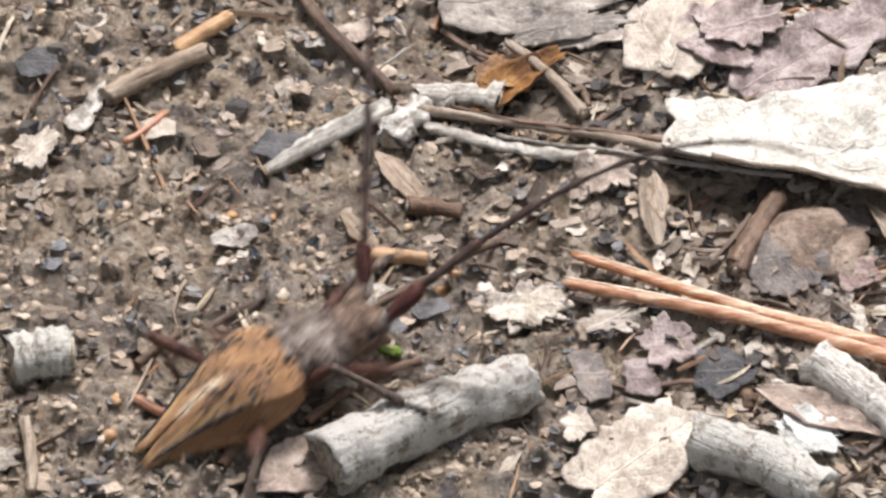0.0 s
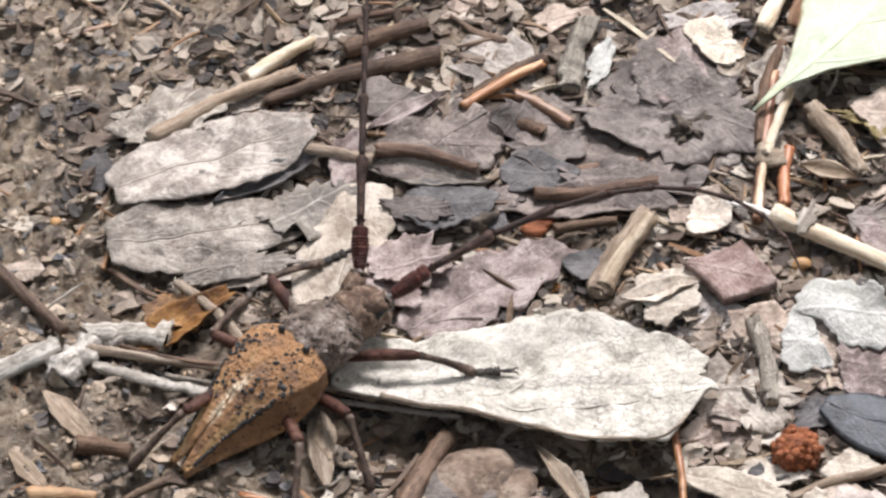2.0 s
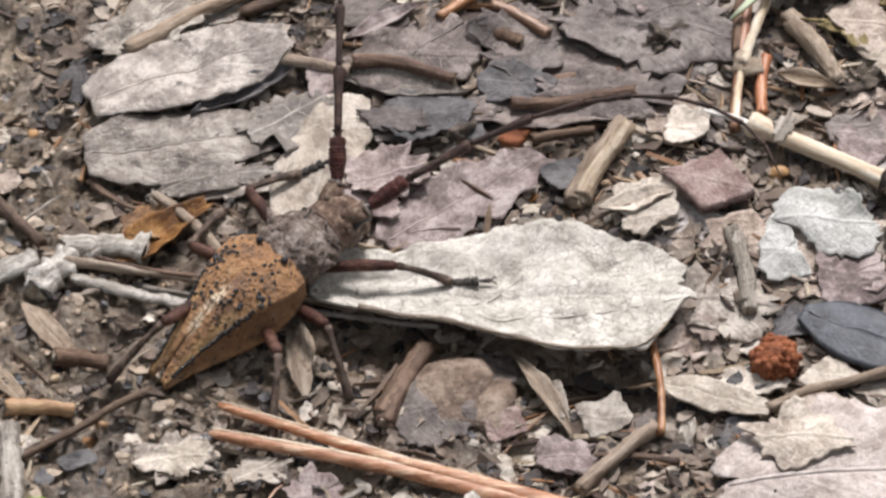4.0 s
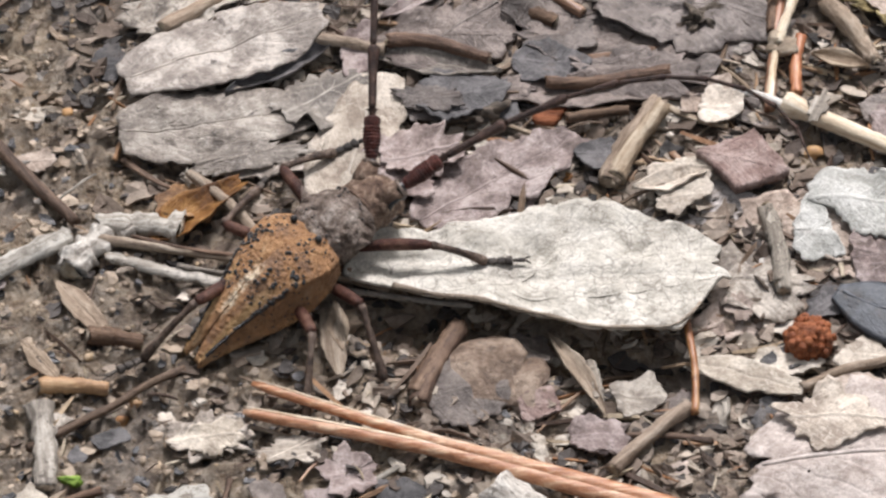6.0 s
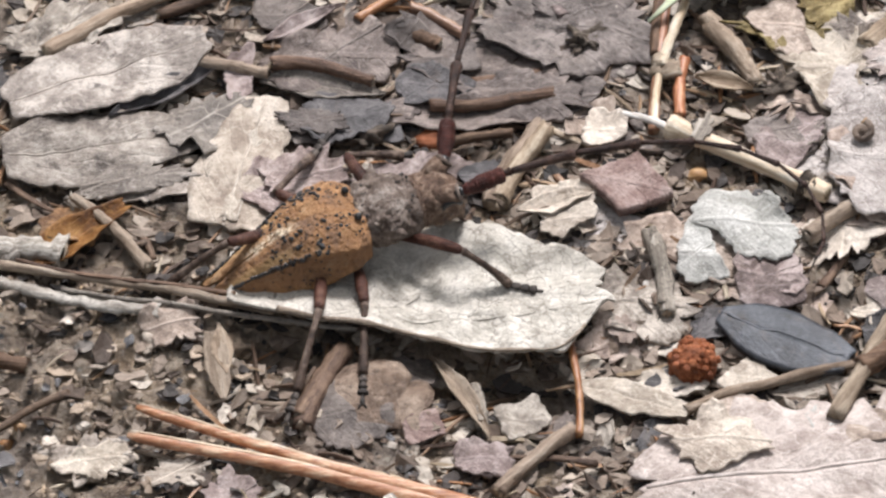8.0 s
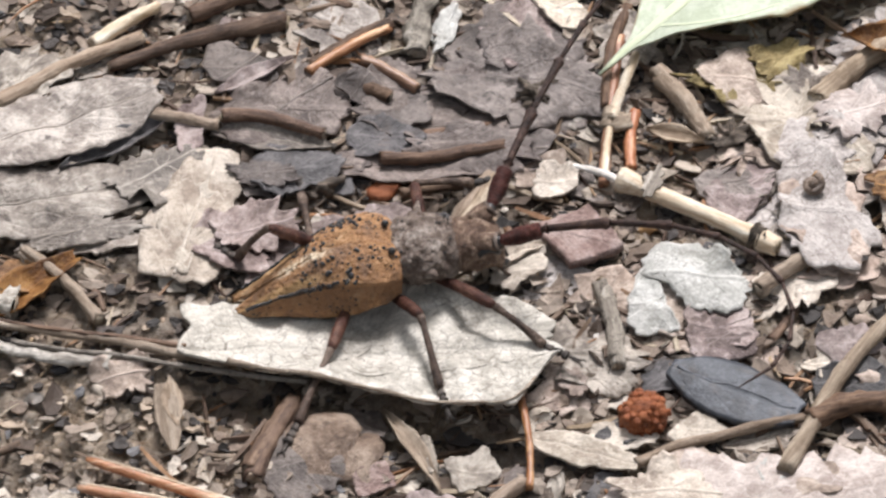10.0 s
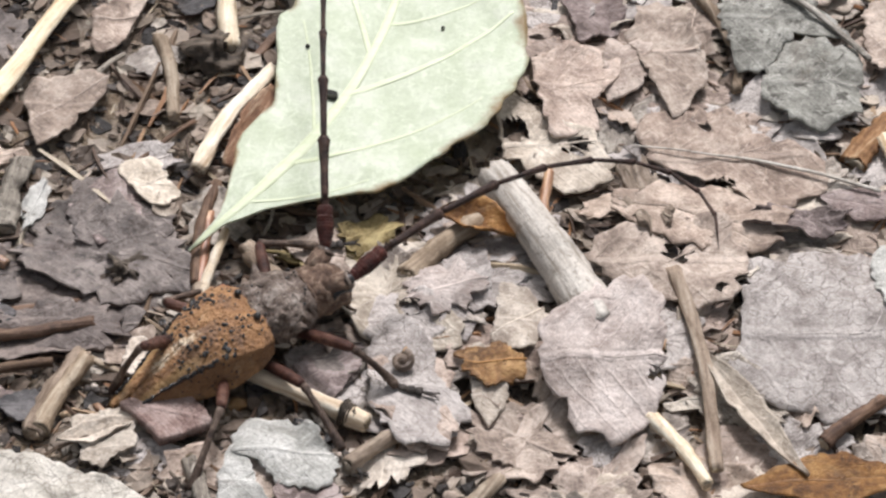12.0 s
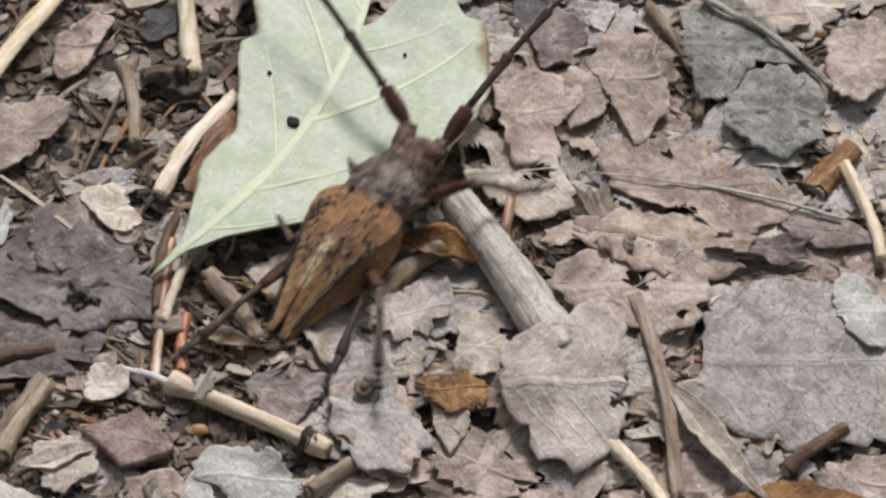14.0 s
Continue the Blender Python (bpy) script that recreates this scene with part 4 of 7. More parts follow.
nugget(0.4, 10.0, 2.0, 1.4, 0, MOSS, "tiny bright green moss sprig", fine=0.6, name='moss', category='moss', seed=78)

# leaves at the far end, round the green leaf
stick(69.4, 26.0, 25.0, 5.0, -64.5, PALE_WOOD, "stout pale grey stick, bark worn smooth", rise=2.8, rough=0.07, sides=18, n=36, bend=0.012, taper=(0.8, 1.0), knots=((0.62, 0.08), (0.9, 0.1)), seed=79)
flake(80.4, 33.5, 11.6, 5.4, -78, ROLLED, "rough grey-brown piece of bark", rise=2.8, thick=1.0, name='bark_chip', category='bark chip', seed=80)
stick(84.2, 9.6, 27.6, 1.7, -84, DULL_STRAW, "flat pale brown stalk", rise=2.4, flat=0.6, seed=81)
leaf(90.1, 3.7, 20.2, 3.4, -58, PALE_LEAF, "pale beige dry leaf, torn at the edges", rise=2.4, cup=0.5, seed=82)
stick(81.9, -0.9, 11.9, 1.7, -61, STRAW, "yellow straw stalk lying on the litter", rise=2.1, seed=83)
stick(100.7, 2.9, 9.0, 1.8, 42, BROWN_WOOD, "dark brown twig lying in the litter", rise=2.0, seed=84)
leaf(97.9, -4.9, 19.2, 6.9, 5, RUST_LEAF, "orange-tan dry leaf in litter", rise=2.4, seed=85)
stick(79.3, 12.5, 3.9, 1.9, 2, ORANGE, "orange-brown splinter in the mud", rise=2.2, seed=86)
snail_shell(53.1, 10.3, 3.0, "small brown coiled snail shell on a leaf")
flake(62.8, 10.8, 7.9, 5.8, 6, RUST_LEAF, "rusty orange-brown curled dry leaf", rise=2.3, thick=0.3, sharp=0.8, seed=87)
stick(58.7, 27.7, 12.5, 2.7, 44, DULL_STRAW, "dull brown dry stalk lying on litter", rise=1.7, seed=88)
stick(19.4, 61.5, 42.0, 2.4, 56, STRAW, "bright bleached straw in litter", rise=2.0, flat=0.5, seed=89)
stick(37.0, 68.0, 25.5, 2.2, 86, STRAW, "cut pale straw end", rise=1.8, seed=90)
stick(36.5, 46.0, 16.4, 2.0, 58, STRAW, "pale wood sliver in litter", rise=1.6, flat=0.6, seed=91)
leaf(38.4, 44.6, 12.0, 3.4, 62, BARK_STRIP, "rusty brown fibrous sliver of bark", rise=1.7, cup=0.4, profile=(0.5, 0.9, 1, 0.9, 0.6), rib=None, seed=92)
stick(33.0, 30.0, 15.0, 1.4, 80, BROWN_WOOD, "dark brown twig lying in the litter", rise=1.3, seed=93)
stick(29.2, 51.9, 12.0, 1.7, -85, DULL_STRAW, "dull brown dry stalk lying on litter", rise=1.3, seed=94)
nugget(35.1, 55.6, 5.3, 5.3, 0, SOIL, "dark crumbly clod of soil", fine=0.75, rough=0.45, rings=16, n=26, name='clod', category='clod', seed=95)
nugget(24.5, 23.8, 3.6, 3.6, 0, SOIL, "dark crumbly clod of soil", fine=0.75, rough=0.45, rings=16, n=26, name='clod', category='clod', seed=96)

# more small pieces
leaf(-44.7, -23.1, 8.0, 2.3, -53, DULL_STRAW, "dull brown dry stalk lying on litter", rise=1.2, seed=97)
flake(-57.8, -23.2, 3.6, 3.6, 0, WET_LEAF, "damp grey-brown leaf pressed into the mud", rise=1.1, spokes=(1.22, 1.29, 1.24, 0.97, 0.72, 0.65, 0.69, 0.88, 1.53, 1.47, 0.99, 0.81, 0.78, 0.89, 0.91, 0.96), seed=98)
flake(-53.4, -11.0, 4.6, 4.6, 0, DARK_LEAF, "dark wet leaf flake on the mud", rise=1.1, spokes=(1.31, 1.42, 1.15, 0.83, 0.74, 0.77, 0.96, 0.97, 1.1, 1.53, 1.21, 1.07, 0.76, 0.66, 0.68, 0.83), seed=99)
flake(-79.4, 1.1, 4.4, 4.4, 0, DARK_LEAF, "dark wet leaf flake on the mud", rise=1.1, spokes=(1.02, 1.02, 1.19, 1.01, 0.87, 0.85, 0.85, 1.0, 1.25, 1.1, 1.13, 0.94, 0.8, 0.81, 0.96, 1.22), seed=100)
flake(-74.0, -4.9, 4.1, 4.1, 0, WET_LEAF, "damp grey-brown leaf pressed into the mud", rise=1.0, spokes=(0.72, 0.82, 1.1, 2.16, 0.87, 0.44, 0.38, 0.38, 0.46, 0.71, 2.09, 1.82, 1.73, 0.94, 0.72, 0.67), seed=101)
flake(-46.1, 5.0, 3.4, 3.4, 0, TAN_LEAF, "pinkish tan dry leaf, ragged and curled", rise=1.2, spokes=(1.36, 1.12, 1.0, 1.05, 0.81, 0.75, 0.8, 1.03, 1.55, 1.02, 0.86, 0.85, 1.0, 0.91, 0.88, 0.99), seed=102)
flake(-37.5, -32.0, 3.1, 3.1, 0, DARK_LEAF, "dark wet leaf flake on the mud", rise=1.1, spokes=(1.41, 1.2, 1.21, 1.0, 0.76, 0.7, 0.75, 0.97, 1.41, 1.2, 1.21, 1.0, 0.76, 0.7, 0.75, 0.97), seed=103)
flake(-40.9, -34.8, 2.1, 2.1, 0, DARK_LEAF, "dark wet leaf flake on the mud", rise=1.0, spokes=(1.0, 0.85, 0.86, 1.02, 1.54, 0.99, 0.82, 0.81, 0.93, 1.03, 0.99, 1.12, 1.14, 0.93, 0.91, 1.03), seed=104)
flake(-27.2, -32.5, 5.7, 5.7, 0, PALE_LEAF, "pale beige dry leaf, torn at the edges", rise=1.3, rag=0.3, spokes=(1.45, 1.5, 1.03, 0.69, 0.59, 0.59, 0.7, 1.02, 2.02, 1.1, 0.85, 0.79, 0.92, 0.89, 0.87, 1.0), seed=105)
flake(-21.9, 3.8, 5.8, 5.8, 0, WET_LEAF, "damp grey-brown leaf pressed into the mud", rise=1.1, spokes=(1.73, 1.23, 0.9, 0.81, 0.68, 0.67, 0.77, 1.12, 1.78, 1.45, 0.83, 0.64, 0.59, 0.64, 0.84, 1.32), seed=106)
flake(-30.2, -0.8, 6.7, 6.7, 0, RUST_LEAF, "orange-brown curled leaf by the stalk", rise=1.5, curl=2.0, spokes=(0.97, 1.17, 1.15, 0.96, 0.95, 0.97, 0.9, 0.97, 0.97, 1.04, 1.34, 1.03, 0.85, 0.83, 0.95, 0.96), seed=107)
flake(-7.4, -41.3, 6.1, 6.1, 0, DARK_LEAF, "dark wet leaf flake on the mud", rise=1.2, spokes=(1.21, 0.93, 0.86, 0.86, 0.84, 0.98, 1.42, 1.06, 0.93, 0.95, 0.91, 0.98, 1.09, 0.93, 0.94, 1.12), seed=108)
flake(-15.6, -41.8, 4.4, 4.4, 0, PURPLE_LEAF, "purplish brown decaying leaf piece", rise=1.3, spokes=(0.73, 0.72, 0.83, 1.21, 1.17, 1.15, 1.25, 0.87, 0.76, 0.78, 0.94, 1.16, 1.07, 1.16, 1.34, 0.87), seed=109)
flake(-20.8, -41.4, 5.1, 5.1, 0, DAMP_LEAF, "dark brown damp leaf, flat on the mud", rise=1.3, spokes=(0.71, 0.68, 0.77, 1.07, 1.23, 1.33, 1.33, 0.83, 0.68, 0.66, 0.76, 1.07, 1.28, 1.28, 1.45, 0.88), seed=110)
flake(1.5, -49.7, 5.3, 5.3, 0, WHITE_LEAF, "whitish grey-green leaf piece with cracks", rise=1.8, spokes=(0.76, 0.69, 0.73, 0.91, 1.11, 1.2, 1.56, 1.04, 0.76, 0.69, 0.72, 0.91, 1.11, 1.2, 1.57, 1.04), seed=111)
stick(-44.1, -43.7, 14.0, 1.1, 35, BROWN_WOOD, "dark brown twig lying in the litter", rise=1.2, seed=112)
stick(-63.7, -47.5, 9.0, 1.2, -38, NEEDLE, "reddish-brown dry pine needle", rise=1.0, seed=113)
stick(-56.6, -51.4, 5.5, 1.3, 53, BROWN_WOOD, "dark brown twig lying in the litter", rise=1.0, seed=114)
stick(-65.4, -37.9, 5.9, 1.1, 44, BROWN_WOOD, "dark brown twig lying in the litter", rise=1.0, seed=115)
stick(-78.2, -51.7, 9.6, 1.4, -83, DULL_STRAW, "dull brown dry stalk lying on litter", rise=1.1, seed=116)
stick(-3.7, -22.8, 10.8, 2.4, 65, BROWN_WOOD, "short dark brown twig on mud", rise=1.2, seed=117)
leaf(-14.1, -18.2, 6.5, 2.4, -82, DULL_STRAW, "dull brown dry stalk lying on litter", rise=1.2, seed=118)
flake(-0.2, -25.2, 8.1, 8.1, 0, DAMP_LEAF, "dark brown damp leaf, flat on the mud", rise=1.2, spokes=(0.85, 0.93, 1.03, 0.97, 1.08, 1.13, 0.99, 1.02, 0.9, 0.84, 0.91, 1.21, 1.06, 1.02, 1.16, 0.92), seed=119)
flake(6.7, -28.4, 4.3, 4.3, 0, BRICK, "flat reddish-brown bark chip, granular", rise=1.3, spokes=(0.98, 0.94, 1.06, 1.39, 0.94, 0.81, 0.81, 0.97, 1.02, 1.03, 1.21, 1.1, 0.86, 0.81, 0.89, 1.19), seed=120)
flake(-0.6, -26.5, 9.2, 9.2, 0, DAMP_LEAF, "dark brown damp leaf, flat on the mud", rise=1.3, spokes=(0.9, 0.9, 1.07, 1.1, 1.1, 0.99, 0.9, 0.96, 0.91, 0.94, 1.15, 1.07, 1.13, 0.97, 0.91, 1.01), seed=121)
flake(16.9, -26.7, 5.5, 5.5, 0, WET_LEAF, "damp grey-brown leaf pressed into the mud", rise=1.2, spokes=(1.1, 1.0, 1.07, 1.23, 0.91, 0.82, 0.87, 1.1, 1.01, 0.95, 1.04, 1.38, 0.94, 0.81, 0.81, 0.97), seed=122)
flake(32.6, -22.3, 5.7, 5.7, 0, PALE_LEAF, "pale beige dry leaf, torn at the edges", rise=1.4, spokes=(1.14, 1.17, 1.17, 0.83, 0.73, 0.76, 0.93, 1.31, 1.09, 1.07, 1.24, 0.93, 0.77, 0.75, 0.87, 1.24), seed=123)
flake(39.5, -26.3, 6.1, 6.1, 0, TAN_LEAF, "pinkish tan dry leaf, ragged and curled", rise=1.6, spokes=(1.76, 1.1, 0.83, 0.76, 0.82, 0.78, 0.88, 1.21, 1.42, 1.34, 0.93, 0.71, 0.66, 0.71, 0.93, 1.15), seed=124)
flake(12.7, -32.7, 5.5, 5.5, 0, PURPLE_LEAF, "purplish brown decaying leaf piece", rise=1.4, spokes=(1.0, 0.98, 1.13, 0.89, 0.82, 0.89, 1.16, 1.14, 1.0, 1.03, 1.12, 0.86, 0.79, 0.86, 1.12, 1.21), seed=125)
stick(12.2, -25.5, 5.0, 1.7, -80, GREY_WOOD, "weathered pale grey stalk lying on litter", rise=1.1, seed=126)
flake(21.5, 2.4, 5.7, 5.7, 0, PALE_LEAF, "pale beige dry leaf, torn at the edges", rise=1.6, spokes=(1.4, 1.34, 1.17, 0.81, 0.69, 0.7, 0.84, 1.3, 1.19, 1.12, 1.23, 1.06, 0.78, 0.7, 0.74, 0.93), seed=127)
stick(16.8, 6.9, 12.9, 2.8, 65, DULL_STRAW, "pale weathered strip of wood", rise=1.4, flat=0.6, seed=128)
flake(45.2, 26.3, 7.1, 7.1, 0, TAN_LEAF, "pinkish tan dry leaf, ragged and curled", rise=1.7, spokes=(0.75, 0.77, 0.94, 1.26, 1.05, 1.03, 1.19, 1.19, 0.85, 0.75, 0.78, 0.97, 1.11, 1.31, 1.2, 0.85), seed=129)
flake(42.9, -8.0, 7.2, 7.2, 0, PURPLE_LEAF, "purplish brown decaying leaf piece", rise=1.6, spokes=(0.98, 0.99, 1.19, 0.92, 0.82, 0.85, 1.04, 1.2, 1.02, 1.02, 1.14, 0.87, 0.81, 0.87, 1.14, 1.13), seed=130)
stick(31.2, -7.2, 10.4, 1.8, -83, GREY_WOOD, "weathered pale grey stalk lying on litter", rise=1.3, seed=131)
stick(39.8, 23.3, 10.5, 2.0, -60, DULL_STRAW, "dull brown dry stalk lying on litter", rise=1.3, seed=132)
flake(0.6, 12.5, 5.3, 5.3, 0, DARK_LEAF, "dark wet leaf flake on the mud", rise=1.2, spokes=(1.46, 0.62, 0.43, 0.38, 0.44, 0.66, 1.83, 1.58, 1.33, 1.32, 0.87, 0.7, 0.68, 0.77, 1.08, 1.85), seed=133)
flake(-7.5, 27.9, 7.0, 7.0, 0, DAMP_LEAF, "dark brown damp leaf, flat on the mud", rise=1.2, spokes=(1.12, 0.85, 0.73, 0.7, 0.79, 1.09, 1.46, 1.11, 1.03, 0.95, 0.78, 0.77, 0.88, 1.26, 1.21, 1.29), seed=134)
flake(8.6, 25.3, 7.2, 7.2, 0, DAMP_LEAF, "dark brown damp leaf, flat on the mud", rise=1.3, spokes=(1.02, 1.23, 0.98, 0.93, 1.04, 0.94, 0.89, 0.99, 1.06, 1.02, 1.15, 0.98, 0.91, 0.98, 0.95, 0.91), seed=135)
flake(17.6, 30.5, 7.1, 7.1, 0, DAMP_LEAF, "dark brown damp leaf, flat on the mud", rise=1.2, spokes=(1.06, 0.92, 0.93, 1.12, 0.92, 0.9, 1.03, 1.34, 0.95, 0.84, 0.87, 1.06, 1.06, 0.92, 0.94, 1.14), seed=136)

# the bleached leaf
bleached = leaf(6.5, -12.5, 42.0, 18.1, 0, GREY_LEAF, "large bleached grey-white leaf, cracked, with a torn end", profile=(0.82, 0.83, 0.85, 0.98, 1.1, 1.19, 1.18, 1.0, 0.93, 0.55), other=(0.2, 0.28, 0.4, 0.5, 0.6, 0.69, 0.79, 0.89, 0.85, 0.12), rise=2.7, thick=0.45, jag=0.018, wave=0.9, cup=0.05, roll=-0.24, rib=None, ends=(0.12, 0.16), nu=120, nv=41, seed=137)
rib_on(bleached, 120, 41, (0.17, -1.0), (0.56, 0.36), 0.20, GREY_LEAF)
rib_on(bleached, 120, 41, (0.44, -0.55), (0.97, -0.10), 0.16, GREY_LEAF)
rib_on(bleached, 120, 41, (0.62, -0.35), (0.86, 0.60), 0.10, GREY_LEAF)
rib_on(bleached, 120, 41, (0.10, -0.99), (0.95, -0.99), 0.30, ROLLED, "rolled brown edge of the leaf")
stick(-24.0, -10.2, 31.1, 1.1, -14, DULL_STRAW, "split grey-brown leaf stalk, weathered and fibrous", rise=2.0, bend=0.015, taper=(0.9, 0.9), rough=0.2, n=40, seed=138)
stick(-29.6, -10.7, 18.4, 2.2, -15, WHITE_WOOD, "split grey leaf stalk, weathered and fibrous", rise=1.4, bend=-0.02, taper=(0.5, 1.0), rough=0.4, flat=0.6, n=40, seed=139)
stick(-24.3, -9.1, 23.7, 0.7, -13, BROWN_WOOD, "thin brown fibre of a split stalk", rise=2.4, bend=-0.02, taper=(0.6, 0.8), rough=0.15, n=30, seed=140)
stick(-15.6, -13.0, 31.5, 0.8, -11, GREY_WOOD, "thin grey fibre of a split stalk", rise=1.9, bend=-0.02, taper=(0.8, 0.7), rough=0.2, n=30, seed=141)

# leaves behind it
flake(-12.6, 19.9, 4.6, 4.6, 0, PURPLE_LEAF, "purplish brown decaying leaf piece", rise=1.7, spokes=(0.61, 0.68, 0.93, 1.76, 1.3, 1.18, 0.97, 0.72, 0.65, 0.68, 0.87, 1.49, 1.43, 1.28, 0.81, 0.64), seed=145)
flake(-2.8, 22.1, 11.7, 11.7, 0, DAMP_LEAF, "dark brown damp leaf, flat on the mud", rise=1.3, spokes=(1.14, 1.33, 1.12, 1.08, 0.79, 0.71, 0.76, 0.98, 1.26, 1.24, 1.13, 0.93, 0.83, 0.77, 0.83, 1.1), seed=146)
flake(-12.7, 6.0, 9.7, 9.7, 0, PALE_LEAF, "pale beige dry leaf, bleached almost white", rise=1.4, spokes=(0.84, 1.21, 1.1, 1.25, 1.97, 1.07, 0.72, 0.61, 0.61, 0.73, 0.95, 1.63, 1.47, 0.62, 0.58, 0.63), seed=147)
flake(-5.8, 12.6, 6.3, 6.3, 0, DAMP_LEAF, "dark brown damp leaf, flat on the mud", rise=1.2, spokes=(1.29, 1.33, 0.89, 0.68, 0.63, 0.68, 0.89, 1.65, 1.38, 1.17, 0.8, 0.66, 0.65, 0.75, 1.08, 1.47), seed=148)
flake(-8.1, 3.4, 8.3, 8.3, 0, PURPLE_LEAF, "purplish brown decaying leaf piece", rise=1.9, spokes=(0.94, 0.82, 0.83, 1.0, 1.16, 1.06, 1.02, 0.96, 1.04, 1.04, 0.89, 0.9, 0.93, 1.05, 1.31, 1.04), seed=149)
flake(23.1, 32.2, 11.2, 11.2, 0, DAMP_LEAF, "dark brown damp leaf, flat on the mud", rise=1.3, spokes=(1.12, 0.88, 0.82, 0.91, 1.09, 1.01, 1.1, 1.04, 0.91, 0.93, 1.07, 0.96, 1.01, 0.94, 0.98, 1.22), seed=150)
flake(25.0, 23.3, 10.1, 10.1, 0, DAMP_LEAF, "dark brown damp leaf, flat on the mud", rise=1.1, spokes=(1.19, 1.12, 1.0, 1.04, 0.84, 0.81, 0.91, 1.24, 1.06, 1.07, 1.11, 0.91, 0.88, 0.99, 0.89, 0.94), seed=151)
flake(26.0, 12.2, 5.1, 5.1, 0, PALE_LEAF, "pale beige dry leaf, torn at the edges", rise=1.9, spokes=(1.04, 1.11, 1.09, 0.96, 1.0, 1.24, 0.92, 0.81, 0.83, 1.01, 1.19, 1.21, 1.0, 0.83, 0.82, 0.95), seed=152)
flake(28.7, 34.1, 3.4, 3.4, 0, PALE_LEAF, "pale beige dry leaf, torn at the edges", rise=1.6, spokes=(0.71, 0.68, 0.76, 1.05, 2.13, 0.98, 0.7, 0.63, 0.65, 0.81, 1.31, 1.2, 1.29, 1.22, 1.0, 0.89), seed=153)
flake(45.3, 12.0, 8.1, 8.1, 0, DAMP_LEAF, "dark brown damp leaf, flat on the mud", rise=1.3, spokes=(0.93, 1.16, 1.17, 1.2, 0.94, 0.77, 0.74, 0.84, 1.18, 1.15, 1.21, 1.03, 0.88, 0.88, 1.02, 0.9), seed=154)
flake(51.6, 20.9, 14.2, 14.2, 0, PALE_LEAF, "pale beige dry leaf, torn at the edges", rise=1.8, wave=0.7, holes=((3.5, -1.7, 1.43),), spokes=(0.82, 0.6, 0.54, 0.71, 1.17, 1.26, 1.57, 1.18, 0.78, 0.69, 0.72, 0.91, 1.01, 1.16, 1.69, 1.19), seed=155)
flake(54.4, 6.1, 11.3, 11.3, 0, TAN_LEAF, "pinkish tan dry leaf, ragged and curled", rise=2.2, spokes=(0.58, 0.7, 1.1, 1.13, 1.19, 1.23, 1.24, 0.91, 0.82, 0.8, 0.81, 0.98, 1.28, 1.36, 1.18, 0.69), seed=156)
flake(22.2, -1.0, 4.0, 4.0, 0, PALE_LEAF, "pale beige dry leaf, torn at the edges", rise=1.8, spokes=(1.21, 1.57, 1.56, 0.81, 0.61, 0.55, 0.59, 0.76, 1.34, 1.56, 1.29, 1.2, 0.8, 0.68, 0.68, 0.8), seed=157)
flake(42.9, -9.6, 6.8, 6.8, 0, PURPLE_LEAF, "purplish brown decaying leaf piece", rise=1.7, spokes=(1.05, 1.04, 0.95, 0.82, 0.83, 0.99, 1.3, 1.04, 0.99, 1.1, 1.09, 0.83, 0.77, 0.84, 1.09, 1.27), seed=158)
flake(40.4, -21.5, 5.3, 5.3, 0, PALE_LEAF, "pale beige dry leaf, torn at the edges", rise=1.4, spokes=(1.59, 0.97, 0.95, 1.09, 1.08, 0.83, 0.76, 0.83, 1.08, 1.4, 1.18, 1.07, 0.79, 0.71, 0.74, 0.94), seed=159)
flake(32.0, -22.4, 4.4, 4.4, 0, DARK_LEAF, "dark wet leaf flake on the mud", rise=1.3, spokes=(1.28, 0.99, 0.93, 1.02, 1.28, 0.91, 0.8, 0.83, 1.02, 1.14, 1.14, 1.2, 0.87, 0.77, 0.8, 1.0), seed=160)
flake(47.8, -27.4, 3.5, 3.5, 0, WHITE_LEAF, "whitish grey-green leaf piece with cracks", rise=1.7, spokes=(0.88, 0.83, 0.92, 1.24, 1.19, 0.93, 0.87, 0.95, 0.95, 0.89, 0.97, 1.28, 1.11, 0.95, 0.95, 1.11), seed=161)
flake(52.2, -29.0, 5.2, 5.2, 0, TAN_LEAF, "pinkish tan dry leaf, ragged and curled", rise=1.9, spokes=(0.96, 1.01, 1.28, 1.29, 0.82, 0.68, 0.66, 0.76, 1.1, 1.64, 1.0, 0.81, 0.78, 0.88, 1.23, 1.07), seed=162)
flake(56.4, -10.2, 5.6, 5.6, 0, PURPLE_LEAF, "purplish brown decaying leaf piece", rise=1.5, spokes=(1.32, 1.14, 1.16, 0.96, 0.76, 0.73, 0.81, 1.11, 1.3, 1.05, 1.01, 1.15, 0.88, 0.78, 0.82, 1.02), seed=163)
flake(57.0, -15.1, 7.1, 7.1, 0, DARK_LEAF, "dark wet leaf flake on the mud", rise=1.3, spokes=(1.41, 1.02, 0.91, 0.94, 0.82, 0.8, 0.92, 1.32, 1.23, 1.19, 0.95, 0.79, 0.78, 0.86, 0.91, 1.16), seed=164)
nugget(57.8, -6.4, 2.0, 1.7, 0, TAN_LEAF, "small tan seed on litter", name='seed', category='seed', seed=165)
flake(28.4, 3.2, 9.0, 7.6, -14, BRICK, "flat reddish-brown bark chip with straight edges", rise=2.7, thick=1.2, wave=0.08, rag=0.05, corners=4, sharp=1.0, n=84, curl=0.0, name='bark_chip', category='bark chip', seed=166)
